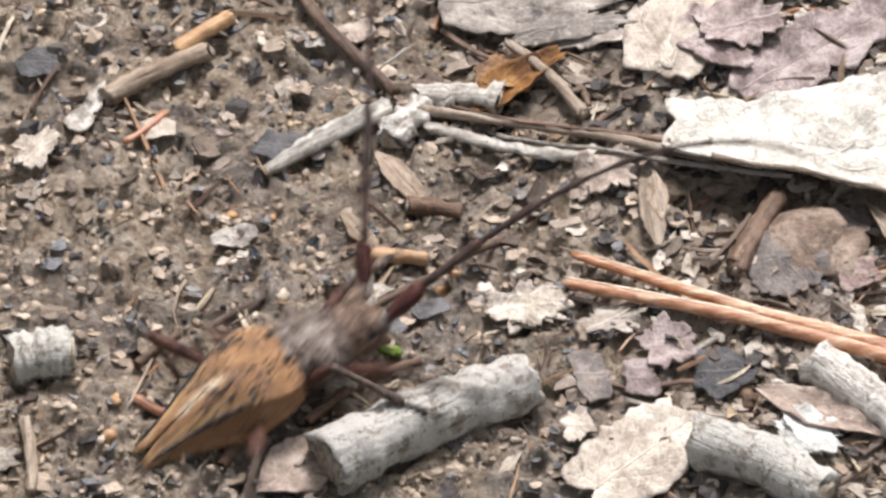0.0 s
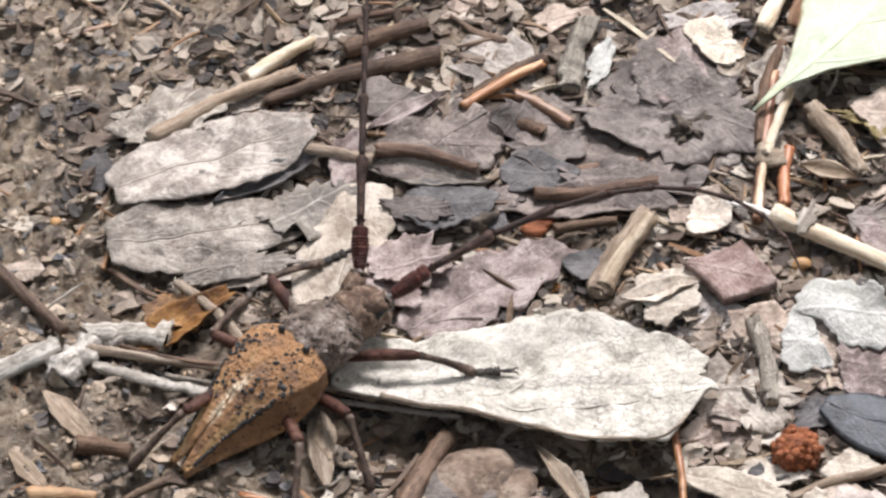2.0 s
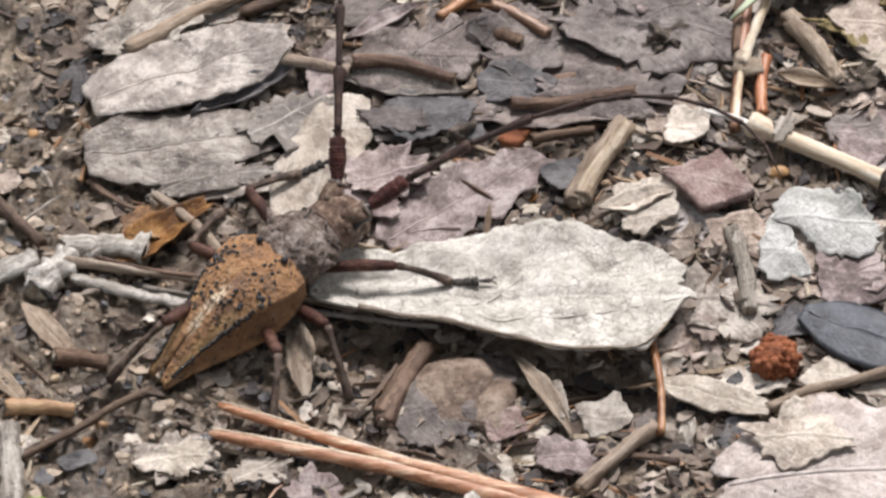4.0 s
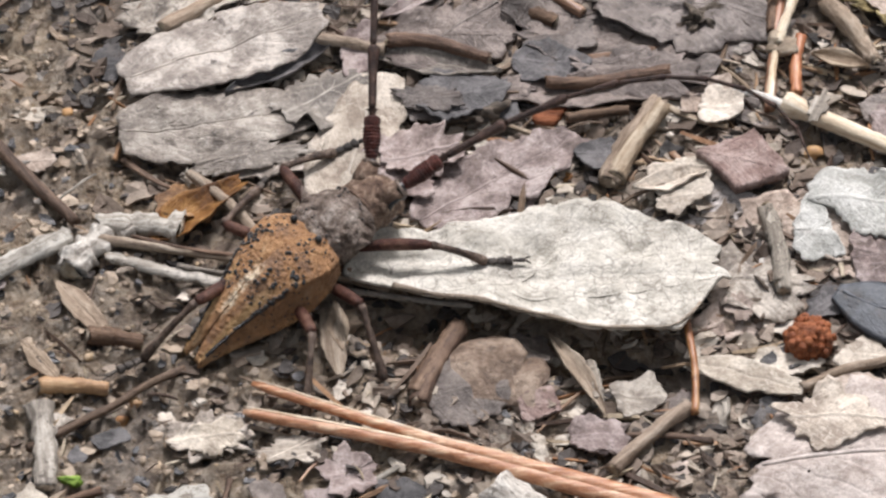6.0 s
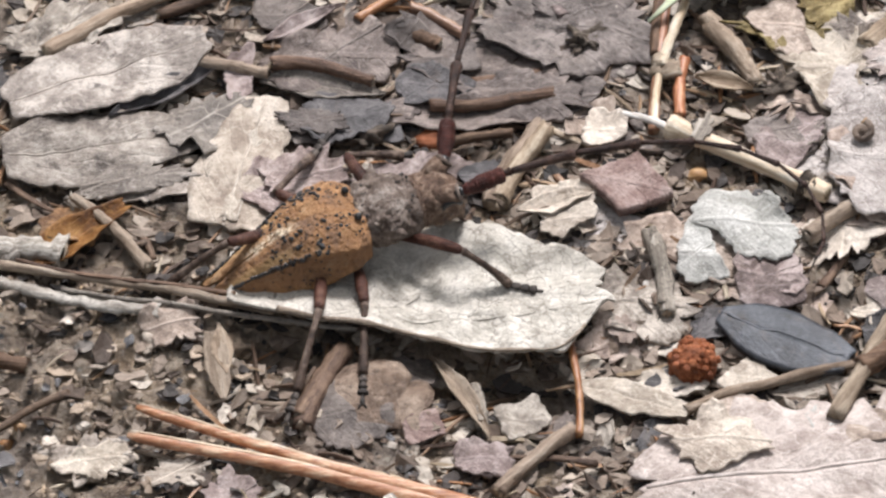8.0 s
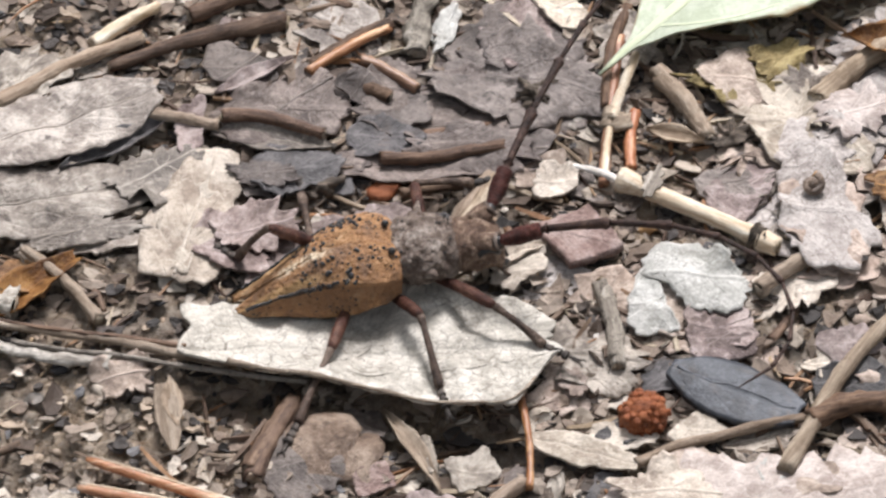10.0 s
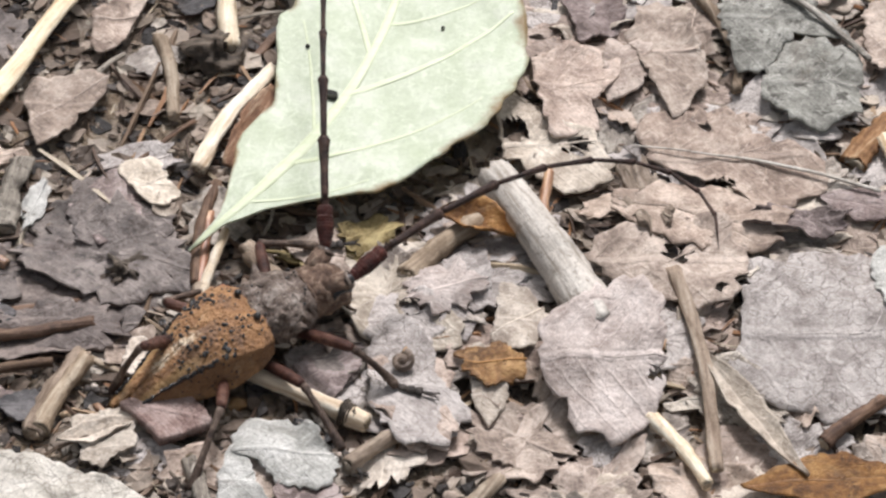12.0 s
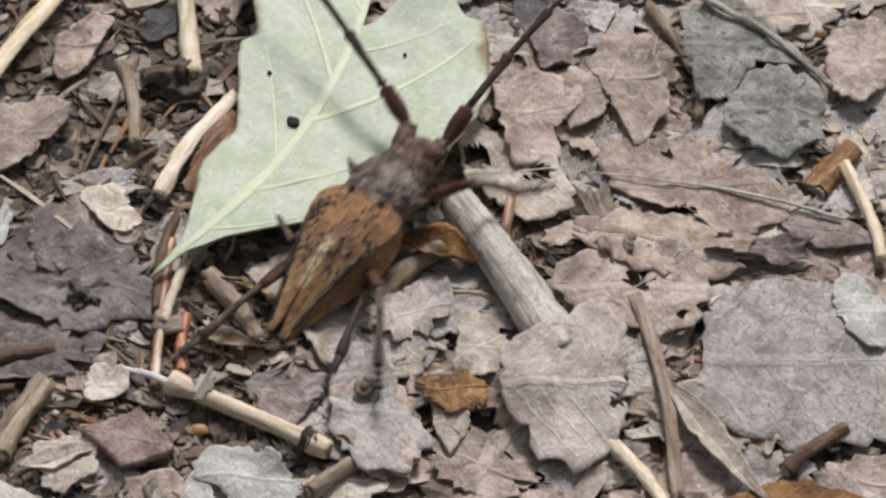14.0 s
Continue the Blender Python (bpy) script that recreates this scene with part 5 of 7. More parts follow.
flake(35.7, -5.4, 6.1, 6.1, 0, WHITE_LEAF, "whitish leaf piece, cracked across", rise=1.8, spokes=(0.58, 0.56, 0.64, 0.91, 1.99, 1.17, 0.86, 0.78, 0.82, 0.86, 0.97, 1.28, 1.14, 1.2, 1.51, 0.72), seed=167)
flake(41.0, -1.6, 9.4, 9.4, 0, WHITE_LEAF, "whitish leaf piece, cracked across", rise=2.1, spokes=(1.08, 0.9, 0.82, 0.88, 0.96, 0.99, 1.17, 1.26, 1.24, 0.73, 0.72, 0.85, 0.95, 1.01, 1.28, 1.16), seed=168)
stick(-25.4, 27.2, 18.4, 1.8, 32, DULL_STRAW, "light brown dry stalk, split lengthwise", rise=1.7, seed=169)
stick(-19.6, 33.9, 8.6, 1.6, 37, STRAW, "short pale dry stalk", rise=1.5, seed=170)
stick(-8.3, 36.9, 9.8, 2.0, 22, BROWN_WOOD, "dark brown twig lying in the litter", rise=1.4, seed=171)
leaf(-5.9, 26.3, 9.5, 2.3, 29, PURPLE_LEAF, "purplish brown decaying leaf piece", rise=1.6, cup=0.5, seed=172)
stick(4.3, 29.7, 10.8, 1.2, 37, NEEDLE, "reddish-brown dry pine needle", rise=1.7, bend=0.05, seed=173)
stick(8.6, 27.0, 7.1, 1.4, -32, NEEDLE, "reddish sliver with a pale edge", rise=1.4, seed=174)
stick(6.7, 24.8, 4.5, 1.9, -20, BROWN_WOOD, "dark brown twig lying in the litter", rise=1.2, seed=175)
stick(12.5, 34.6, 10.1, 2.7, 77, GREY_WOOD, "splintered pale wood sliver", rise=1.6, rough=0.35, flat=0.6, seed=176)
flake(14.7, 33.4, 6.9, 2.5, 69, WHITE_LEAF, "whitish grey-green leaf piece with cracks", rise=1.6, seed=177)
nugget(0.5, 11.3, 5.3, 3.6, 0, SOIL, "dark crumbly clod of soil", fine=0.75, rough=0.45, rings=16, n=26, name='clod', category='clod', seed=178)
nugget(7.9, 11.3, 3.6, 2.7, 0, LUMP, "dark red dried bud", rough=0.35, high=0.6, name='bud', category='bud', seed=179)
nugget(44.9, 18.8, 4.8, 4.2, 0, SOIL, "dark crumbly clod of soil", fine=0.75, rough=0.45, rings=16, n=26, name='clod', category='clod', seed=180)

# far end
flake(76.0, 61.6, 7.4, 7.4, 0, PURPLE_LEAF, "purplish tan dry leaf, torn", rise=1.7, spokes=(0.89, 0.91, 0.9, 1.06, 1.25, 1.01, 0.97, 1.07, 0.85, 0.81, 0.92, 1.27, 1.08, 1.07, 1.05, 0.89), seed=181)
flake(81.2, 64.9, 3.4, 3.4, 0, ASH_LEAF, "cool grey dry leaf, flat and cracked", rise=1.8, spokes=(0.69, 0.91, 1.41, 1.29, 1.39, 0.98, 0.75, 0.69, 0.75, 0.98, 1.14, 1.33, 1.52, 0.86, 0.67, 0.63), seed=182)
flake(83.7, 54.9, 10.5, 10.5, 0, TAN_LEAF, "pinkish tan dry leaf, ragged and curled", rise=2.2, spokes=(0.67, 0.66, 0.75, 1.06, 1.46, 1.4, 1.04, 0.92, 0.72, 0.67, 0.74, 0.99, 1.68, 1.37, 1.05, 0.81), seed=183)
flake(73.1, 49.7, 10.5, 10.5, 0, TAN_LEAF, "pinkish tan dry leaf, ragged and curled", rise=2.5, tilt=0.05, spokes=(0.72, 1.08, 1.39, 1.14, 0.96, 0.97, 1.16, 0.91, 0.78, 0.79, 0.97, 1.51, 1.24, 1.21, 0.58, 0.59), seed=184)
flake(78.9, 52.7, 6.7, 6.7, 0, TAN_LEAF, "pinkish tan dry leaf, ragged and curled", rise=2.3, spokes=(0.78, 0.89, 1.25, 1.13, 1.11, 1.29, 0.95, 0.74, 0.7, 0.77, 0.94, 1.53, 1.23, 1.06, 0.83, 0.79), seed=185)
flake(70.1, 41.9, 11.4, 11.4, 0, PALE_LEAF, "pale beige dry leaf, torn at the edges", rise=2.0, holes=((-3.5, 1.9, 1.43), (3.1, -0.7, 1.31), (-1.8, 6.2, 0.77)), spokes=(0.99, 0.78, 0.61, 0.58, 0.74, 1.47, 1.5, 1.04, 0.89, 0.9, 0.81, 0.83, 0.98, 1.21, 1.46, 1.22), seed=186)
flake(89.6, 39.9, 14.7, 14.7, 0, TAN_LEAF, "pinkish tan dry leaf, ragged and curled", rise=2.1, wave=0.6, holes=((-0.8, -4.1, 1.19), (-2.4, 4.3, 0.65)), spokes=(1.42, 0.76, 0.67, 0.71, 0.89, 0.95, 1.23, 1.57, 1.2, 0.76, 0.57, 0.53, 0.7, 1.3, 1.28, 1.47), seed=187)
flake(82.6, 24.7, 14.3, 14.3, 0, TAN_LEAF, "pinkish tan dry leaf, ragged and curled", rise=2.6, wave=0.5, holes=((0.5, 0.8, 1.43), (5.1, -4.7, 0.71)), spokes=(1.1, 1.03, 1.13, 0.87, 0.8, 0.86, 0.99, 1.28, 1.2, 1.02, 0.85, 0.77, 0.82, 1.06, 1.13, 1.1), seed=188)
flake(101.5, 14.6, 24.5, 24.5, 0, ASH_LEAF, "large cool grey leaf, flat with a crack", rise=2.0, wave=0.35, spokes=(1.02, 1.04, 1.06, 0.89, 0.86, 0.92, 1.16, 1.0, 1.02, 1.19, 0.98, 0.9, 0.85, 0.95, 1.1, 1.05), seed=189)
flake(80.6, 14.1, 9.1, 9.1, 0, ASH_LEAF, "cool grey dry leaf, flat and cracked", rise=1.7, spokes=(0.95, 1.25, 1.12, 0.91, 0.87, 0.99, 0.93, 0.96, 1.13, 1.01, 1.06, 1.23, 0.94, 0.86, 0.93, 0.87), seed=190)
flake(65.8, 16.8, 7.2, 7.2, 0, PALE_LEAF, "pale beige dry leaf, torn at the edges", rise=2.0, spokes=(0.85, 0.81, 0.89, 1.21, 1.27, 1.35, 0.89, 0.74, 0.73, 0.85, 1.11, 1.1, 1.27, 1.17, 0.91, 0.84), seed=191)
flake(75.0, 9.8, 15.0, 16.0, 0, PINK_LEAF, "pinkish grey leaf with torn lobes, over a stick", tilt=0.17, rise=4.6, wave=0.6, holes=((4.8, -2.0, 0.77),), spokes=(0.81, 0.86, 1.05, 1.27, 1.1, 0.93, 0.94, 1.05, 0.93, 0.92, 0.9, 1.1, 1.18, 1.15, 0.97, 0.84), seed=192)
flake(106.9, 20.9, 7.7, 7.7, 0, WHITE_LEAF, "whitish grey-green leaf piece with cracks", rise=2.6, spokes=(0.79, 0.69, 0.71, 0.86, 1.37, 1.5, 1.14, 0.84, 0.75, 0.71, 0.76, 1.0, 1.34, 1.43, 1.21, 0.9), seed=193)
flake(94.9, 59.8, 13.2, 13.2, 0, SAGE_LEAF, "grey-green dry leaf with a strong midrib", rise=2.4, wave=0.6, spokes=(0.99, 0.82, 0.81, 0.95, 1.3, 1.19, 1.15, 0.87, 0.79, 0.83, 1.02, 1.42, 1.07, 0.68, 0.56, 1.56), seed=194)
flake(99.5, 49.8, 12.1, 12.1, 0, SAGE_LEAF, "grey-green dry leaf with dark specks", rise=2.6, wave=0.6, spokes=(0.82, 0.94, 1.1, 1.02, 1.11, 1.11, 0.92, 0.9, 0.95, 1.03, 0.93, 0.99, 1.21, 1.12, 1.02, 0.84), seed=195)
stick(98.9, 59.8, 19.0, 0.8, -46, WHITE_WOOD, "pale midrib of a grey leaf", rise=2.9, seed=196)
flake(109.1, 57.5, 9.6, 9.6, 0, TAN_LEAF, "warm tan dry leaf", rise=2.4, spokes=(0.81, 0.88, 1.14, 1.34, 1.06, 1.01, 1.07, 0.82, 0.77, 0.84, 1.1, 1.33, 1.23, 0.91, 0.82, 0.87), seed=197)
flake(100.2, 64.3, 6.4, 6.4, 0, TAN_LEAF, "pinkish tan dry leaf, ragged and curled", rise=2.1, spokes=(1.04, 1.09, 1.23, 0.87, 0.76, 0.78, 0.96, 1.26, 1.05, 1.04, 1.05, 0.92, 0.95, 0.9, 0.93, 1.16), seed=198)
stick(92.3, 37.8, 27.4, 0.35, -15, PALE_WOOD, "pale leaf stalk in litter", rise=2.4, taper=(0.4, 1.3), seed=199)
stick(88.5, 57.9, 17.5, 1.4, -72, DULL_STRAW, "yellow-brown curved stalk in litter", rise=1.8, bend=0.12, seed=200)
stick(107.8, 35.8, 14.2, 1.5, -76, STRAW, "yellow straw stalk lying on the litter", rise=2.2, seed=201)
stick(105.2, 42.3, 8.1, 3.3, 54, BARK_STRIP, "reddish brown strip of leaf", rise=1.6, flat=0.5, seed=202)
leaf(104.3, 33.1, 11.1, 4.9, -13, PURPLE_LEAF, "purplish brown decaying leaf piece", rise=1.8, seed=203)
flake(54.1, 7.6, 12.6, 12.6, 0, ASH_LEAF, "brownish grey leaf with a toothed edge", rise=2.4, spokes=(0.66, 0.55, 0.57, 0.99, 1.51, 1.48, 1.02, 0.77, 0.7, 0.75, 0.86, 1.16, 1.39, 1.39, 1.17, 1.03), seed=204)
flake(53.2, 17.4, 8.8, 8.8, 0, ASH_LEAF, "cool grey dry leaf, flat and cracked", rise=2.1, holes=((1.3, 2.0, 1.66),), spokes=(1.0, 1.02, 1.22, 0.95, 0.87, 0.93, 0.94, 0.97, 1.18, 1.07, 1.05, 1.01, 0.84, 0.83, 0.96, 1.17), seed=205)
flake(45.8, 10.9, 7.6, 7.6, 0, PURPLE_LEAF, "dark purplish brown curled leaf", rise=1.5, spokes=(0.81, 1.07, 1.24, 1.65, 0.93, 0.72, 0.67, 0.74, 0.98, 1.15, 1.23, 1.23, 1.33, 0.86, 0.71, 0.7), seed=206)
flake(60.2, 21.6, 8.6, 8.6, 0, ASH_LEAF, "cool grey dry leaf, flat and cracked", rise=1.8, spokes=(0.66, 0.72, 0.96, 1.56, 1.44, 1.23, 0.81, 0.68, 0.67, 0.72, 0.91, 1.56, 1.53, 1.12, 0.77, 0.66), seed=207)
flake(62.2, 8.7, 6.3, 6.3, 0, PALE_LEAF, "pale beige dry leaf, torn at the edges", rise=1.9, spokes=(0.69, 0.76, 1.01, 1.21, 1.35, 1.84, 0.9, 0.64, 0.56, 0.58, 0.72, 1.15, 1.66, 1.27, 0.94, 0.73), seed=208)
flake(17.7, 48.1, 8.8, 8.8, 0, TAN_LEAF, "pinkish tan dry leaf, ragged and curled", rise=1.9, tilt=0.05, spokes=(0.78, 1.28, 1.4, 1.14, 0.99, 0.94, 1.04, 0.92, 0.85, 0.92, 1.21, 1.57, 1.05, 0.68, 0.6, 0.63), seed=209)
flake(23.9, 60.6, 6.5, 6.5, 0, TAN_LEAF, "pinkish tan dry leaf, ragged and curled", rise=1.8, spokes=(0.62, 0.83, 1.63, 1.62, 0.95, 0.76, 0.72, 0.8, 0.86, 0.96, 1.32, 1.66, 1.34, 0.77, 0.6, 0.56), seed=210)
flake(23.4, 33.6, 9.4, 9.4, 0, PURPLE_LEAF, "purplish brown decaying leaf piece", rise=1.4, spokes=(0.84, 0.94, 1.2, 1.17, 1.1, 0.86, 0.81, 0.9, 1.03, 0.95, 1.03, 1.35, 1.02, 0.92, 0.98, 0.88), seed=211)
flake(27.0, 36.8, 6.4, 6.4, 0, PALE_LEAF, "pale beige dry leaf, torn at the edges", rise=1.7, spokes=(0.82, 0.76, 0.82, 1.07, 1.16, 1.06, 1.13, 1.27, 0.91, 0.76, 0.73, 0.83, 1.17, 1.28, 1.14, 1.08), seed=212)
flake(19.6, 16.8, 9.0, 9.0, 0, DAMP_LEAF, "dark brown damp leaf, flat on the mud", rise=1.5, spokes=(1.41, 1.37, 1.01, 0.73, 0.65, 0.68, 0.85, 1.41, 1.31, 1.42, 1.02, 0.74, 0.66, 0.7, 0.87, 1.15), seed=213)
flake(19.6, 25.3, 8.5, 8.5, 0, DAMP_LEAF, "dark brown damp leaf, flat on the mud", rise=1.2, spokes=(1.3, 1.23, 0.99, 0.76, 0.7, 0.76, 0.99, 1.24, 1.27, 1.3, 0.95, 0.85, 0.76, 0.75, 0.88, 1.29), seed=214)
flake(24.5, 14.0, 5.4, 5.4, 0, TAN_LEAF, "pinkish tan dry leaf, ragged and curled", rise=1.6, spokes=(1.09, 1.09, 1.28, 0.96, 0.78, 0.75, 0.85, 1.19, 1.08, 1.11, 1.34, 0.93, 0.76, 0.74, 0.85, 1.2), seed=215)
stick(17.4, 6.6, 11.4, 2.2, 63, DULL_STRAW, "splintered dull stalk in litter", rise=1.6, seed=216)
leaf(21.0, 1.4, 9.2, 2.7, 15, PALE_LEAF, "pale beige dry leaf, torn at the edges", rise=1.8, cup=0.5, seed=217)
flake(22.1, 0.3, 4.0, 4.0, 0, PALE_LEAF, "pale beige dry leaf, torn at the edges", rise=1.6, spokes=(1.13, 1.57, 1.42, 1.0, 0.71, 0.62, 0.63, 0.77, 1.22, 1.53, 1.23, 1.18, 0.83, 0.69, 0.68, 0.78), seed=218)
nugget(35.6, 6.2, 2.6, 2.0, 0, ORANGE, "orange-brown bead-like seed in litter", name='seed', category='seed', seed=219)
stick(39.5, 23.2, 10.1, 1.3, -61, DULL_STRAW, "dull brown dry stalk lying on litter", rise=1.3, seed=220)
flake(44.1, 25.8, 3.4, 3.4, 0, PALE_LEAF, "pale beige dry leaf, torn at the edges", rise=1.4, spokes=(0.66, 0.71, 0.9, 1.42, 1.15, 1.11, 1.26, 0.92, 0.76, 0.74, 0.85, 1.11, 1.19, 1.53, 0.97, 0.73), seed=221)
stick(50.2, -1.0, 8.1, 2.0, 38, DULL_STRAW, "dull brown dry stalk lying on litter", rise=1.8, seed=222)

# dark litter behind the feelers
flake(-1.6, 13.3, 8.3, 8.3, 0, DARK_LEAF, "dark wet leaf flake on the mud", rise=2.0, spokes=(1.26, 1.22, 0.97, 0.77, 0.73, 0.8, 1.01, 1.16, 1.41, 1.05, 0.95, 1.0, 0.82, 0.78, 0.88, 1.2), seed=223)
flake(7.9, 17.8, 6.7, 6.7, 0, DARK_LEAF, "dark wet leaf flake on the mud", rise=2.1, spokes=(1.49, 1.04, 0.86, 0.84, 0.97, 0.9, 0.91, 1.07, 1.25, 1.12, 1.18, 0.87, 0.73, 0.73, 0.87, 1.17), seed=224)
flake(13.3, 5.6, 4.7, 4.7, 0, DARK_LEAF, "dark wet leaf flake on the mud", rise=1.7, spokes=(1.27, 1.1, 1.01, 1.09, 0.9, 0.81, 0.87, 1.1, 1.2, 0.96, 0.92, 1.03, 1.1, 0.87, 0.83, 0.93), seed=225)
stick(-3.8, 19.4, 11.2, 1.6, -14, BROWN_WOOD, "dark brown twig lying in the litter", rise=2.1, bend=0.06, seed=226)
stick(14.2, 15.6, 13.4, 1.4, 9, BROWN_WOOD, "dark brown twig lying in the litter", rise=2.2, bend=-0.04, seed=227)
stick(13.0, 10.5, 6.7, 1.2, 11, BROWN_WOOD, "dark brown twig lying in the litter", rise=1.9, seed=228)
nugget(24.5, 24.6, 3.6, 3.7, 0, SOIL, "dark crumbly clod of soil", fine=0.75, rough=0.45, rings=16, n=26, name='clod', category='clod', seed=229)

# the fresh leaf
FRESH_ROOT = (31.0, 26.2)
LEFT_HALF = ((0, 5, 10.6, 14.2, 18, 21.9, 27.9, 34.2, 36.5, 40, 44, 49, 58, 66), (0.15, 0.8, 4.2, 6.2, 6.6, 6.4, 9.1, 11.4, 10.0, 11.3, 12.7, 14.3, 15, 13))
RIGHT_HALF = ((0, 5, 9.2, 13.4, 17.2, 22, 27, 30, 35, 39, 45, 50), (0.15, 0.5, 2.3, 6.7, 10.4, 11.9, 13.8, 15.7, 16.3, 16.0, 13.7, 11))
TEAR = ((0, 1.2, 4.7, 8.2, 11, 13.6), (42, 42.4, 48, 48.6, 45.6, 45))


def fresh_at(s, w):
    """A point of the fresh leaf, s along its curved midrib, w to the left of it."""
    s, w = np.asarray(s, float), np.asarray(w, float)
    q = np.linspace(0, 1, 30)
    h = np.radians(38 + 0.85 * s[..., None] * q)
    x, y = s * np.cos(h).mean(-1), s * np.sin(h).mean(-1)
    a = np.radians(38 + 0.85 * s)
    px, py = x - np.sin(a) * w, y + np.cos(a) * w
    z = 4.6 - 1.8 * np.exp(-s / 7) + 0.0035 * w * w + 0.35 * vnoise(px / 9, py / 9, 61) + 0.16 * vnoise(px / 3.2, py / 3.2, 62) - 0.10 * np.exp(-(w / 0.7) ** 2)
    z = z + 1.5 * np.clip((s - 43) / 5, 0, 1) * np.clip(-w / 4, 0, 1) * np.clip((11 + w) / 5, 0, 1)
    return np.stack([px, py, z], -1)


def fresh_half(side, nu=90, nv=26):
    U, V = np.meshgrid(np.linspace(0, 1, nu), np.linspace(0, 1, nv), indexing="ij")
    if side > 0:
        s = U * 66
        w = V * np.interp(s, *LEFT_HALF)
    else:
        w = V * np.interp(U * 46, *RIGHT_HALF)
        s = U * np.interp(w, *TEAR)
    rag = 1 + 0.02 * vnoise(s / 1.3, side * 3.1 + 0 * s, 64) * V ** 4
    p = fresh_at(s, side * w * rag)
    v, f = closed(p.reshape(-1, 3), nu, nv, 0.28)
    uv = np.stack([s / 62, side * V], -1).reshape(-1, 2)
    return v, f, np.concatenate([uv, uv])


def fresh_vein(parent, s0, s1, w1, r, sag=0.0):
    q = np.linspace(0, 1, 40)
    p = fresh_at(s0 + (s1 - s0) * q + sag * q * (1 - q), w1 * q)
    p[:, 2] += 0.02
    taper = np.linspace(1.0, 0.4, 40) * (np.clip(0.2 + 4 * q, 0, 1) if s0 < 1 else 1)
    v, f = tube(p, r * taper, 10, 0.0, 1, 0.22)
    part("vein", mesh_of("vein", np.array(v) * MM, f, np.zeros((len(v), 2))), LEAF_VEIN, parent, "pale yellow-green raised vein")


def fresh_leaf():
    a, b = fresh_half(1), fresh_half(-1)
    n = len(a[0])
    me = mesh_of("fresh_leaf", np.concatenate([a[0], b[0]]) * MM, a[1] + [tuple(k + n for k in q[::-1]) for q in b[1]], np.concatenate([a[2], b[2]]))
    ob = thing("fresh_leaf", me, GREEN_LEAF, "fresh pale green leaf with yellow veins, torn, underside up", "leaf", frame_at(*FRESH_ROOT, 0, 0))
    fresh_vein(ob, 0.3, 64, 0.0, 0.85)
    for s0, s1, w1, r in ((27, 43, -12.8, 0.40), (15, 32, -13.5, 0.28), (38, 44.5, -9.5, 0.25), (8, 18, -8.5, 0.2), (33, 52, 10.5, 0.36), (20, 35, 8.5, 0.22), (44, 62, 11, 0.3)):
        fresh_vein(ob, s0, s1, w1, r, -2.5)
    return ob


fresh = fresh_leaf()
leaf_spot(fresh, 46.7, 46.3, 1.5)
leaf_spot(fresh, 44.3, 53.2, 0.45)
leaf_spot(fresh, 59.1, 55.9, 0.35)
flake(46.5, 27.2, 13.5, 7.0, 12, YELLOW_LEAF, "yellow-brown dry leaf lying under a green one", rise=1.5, wave=0.6, rag=0.2, seed=301)
flake(50.6, 29.6, 7.0, 5.0, 25, YELLOW_LEAF, "yellow-brown curled leaf under a green one", rise=1.7, wave=0.6, curl=1.6, rag=0.2, seed=302)


leaf(62.0, 30.4, 10.0, 5.0, -20, RUST_LEAF, "dark brown curled leaf beside a stick", rise=2.2, cup=0.8, jag=0.08, seed=341)
stick(69.6, 33.2, 9.0, 1.3, 84, NEEDLE, "reddish-brown short stem beside a stick", rise=2.4, seed=342)
leaf(86.0, 31.0, 19.0, 9.0, -14, TAN_LEAF, "pinkish tan leaf with a raised edge", rise=2.9, profile=(0.3, 0.7, 1, 1, 0.8, 0.4), jag=0.1, lobes=0.12, roll=0.08, seed=343)
flake(96.0, 30.0, 13.0, 5.0, -8, PURPLE_LEAF, "dark brown curled leaf edge in the pile", rise=2.6, curl=1.6, seed=344)
flake(58.5, 21.4, 9.0, 8.0, 15, PINK_LEAF, "pale pinkish leaf scrap with a ragged edge", rise=2.6, rag=0.24, seed=345)


# ---- loose litter between the larger pieces ----
def island_material(name, stops, rough=0.65, spec=0.35, dirt=0.5):
    """Colour by piece, with grain and dirt over it."""
    mat, nt, bsdf = nodes_for(name, rough, spec)
    geo = nt.nodes.new("ShaderNodeNewGeometry")
    col = ramp(nt, geo.outputs["Random Per Island"], stops)
    v = coords(nt, 1000.0)
    a = fbm(nt, v, 0.9, 5, 0.7)
    b = fbm(nt, v, 3.0, 3, 0.7)
    col = mix(nt, dirt, col, ramp(nt, a, [(0.3, 0.35), (0.55, 0.9), (0.7, 1.25)]), "MULTIPLY")
    nt.links.new(col, bsdf.inputs["Base Color"])
    n1 = bump(nt, bsdf, a, 0.6, 0.0005)
    bump(nt, bsdf, b, 0.5, 0.0002, n1)
    return mat


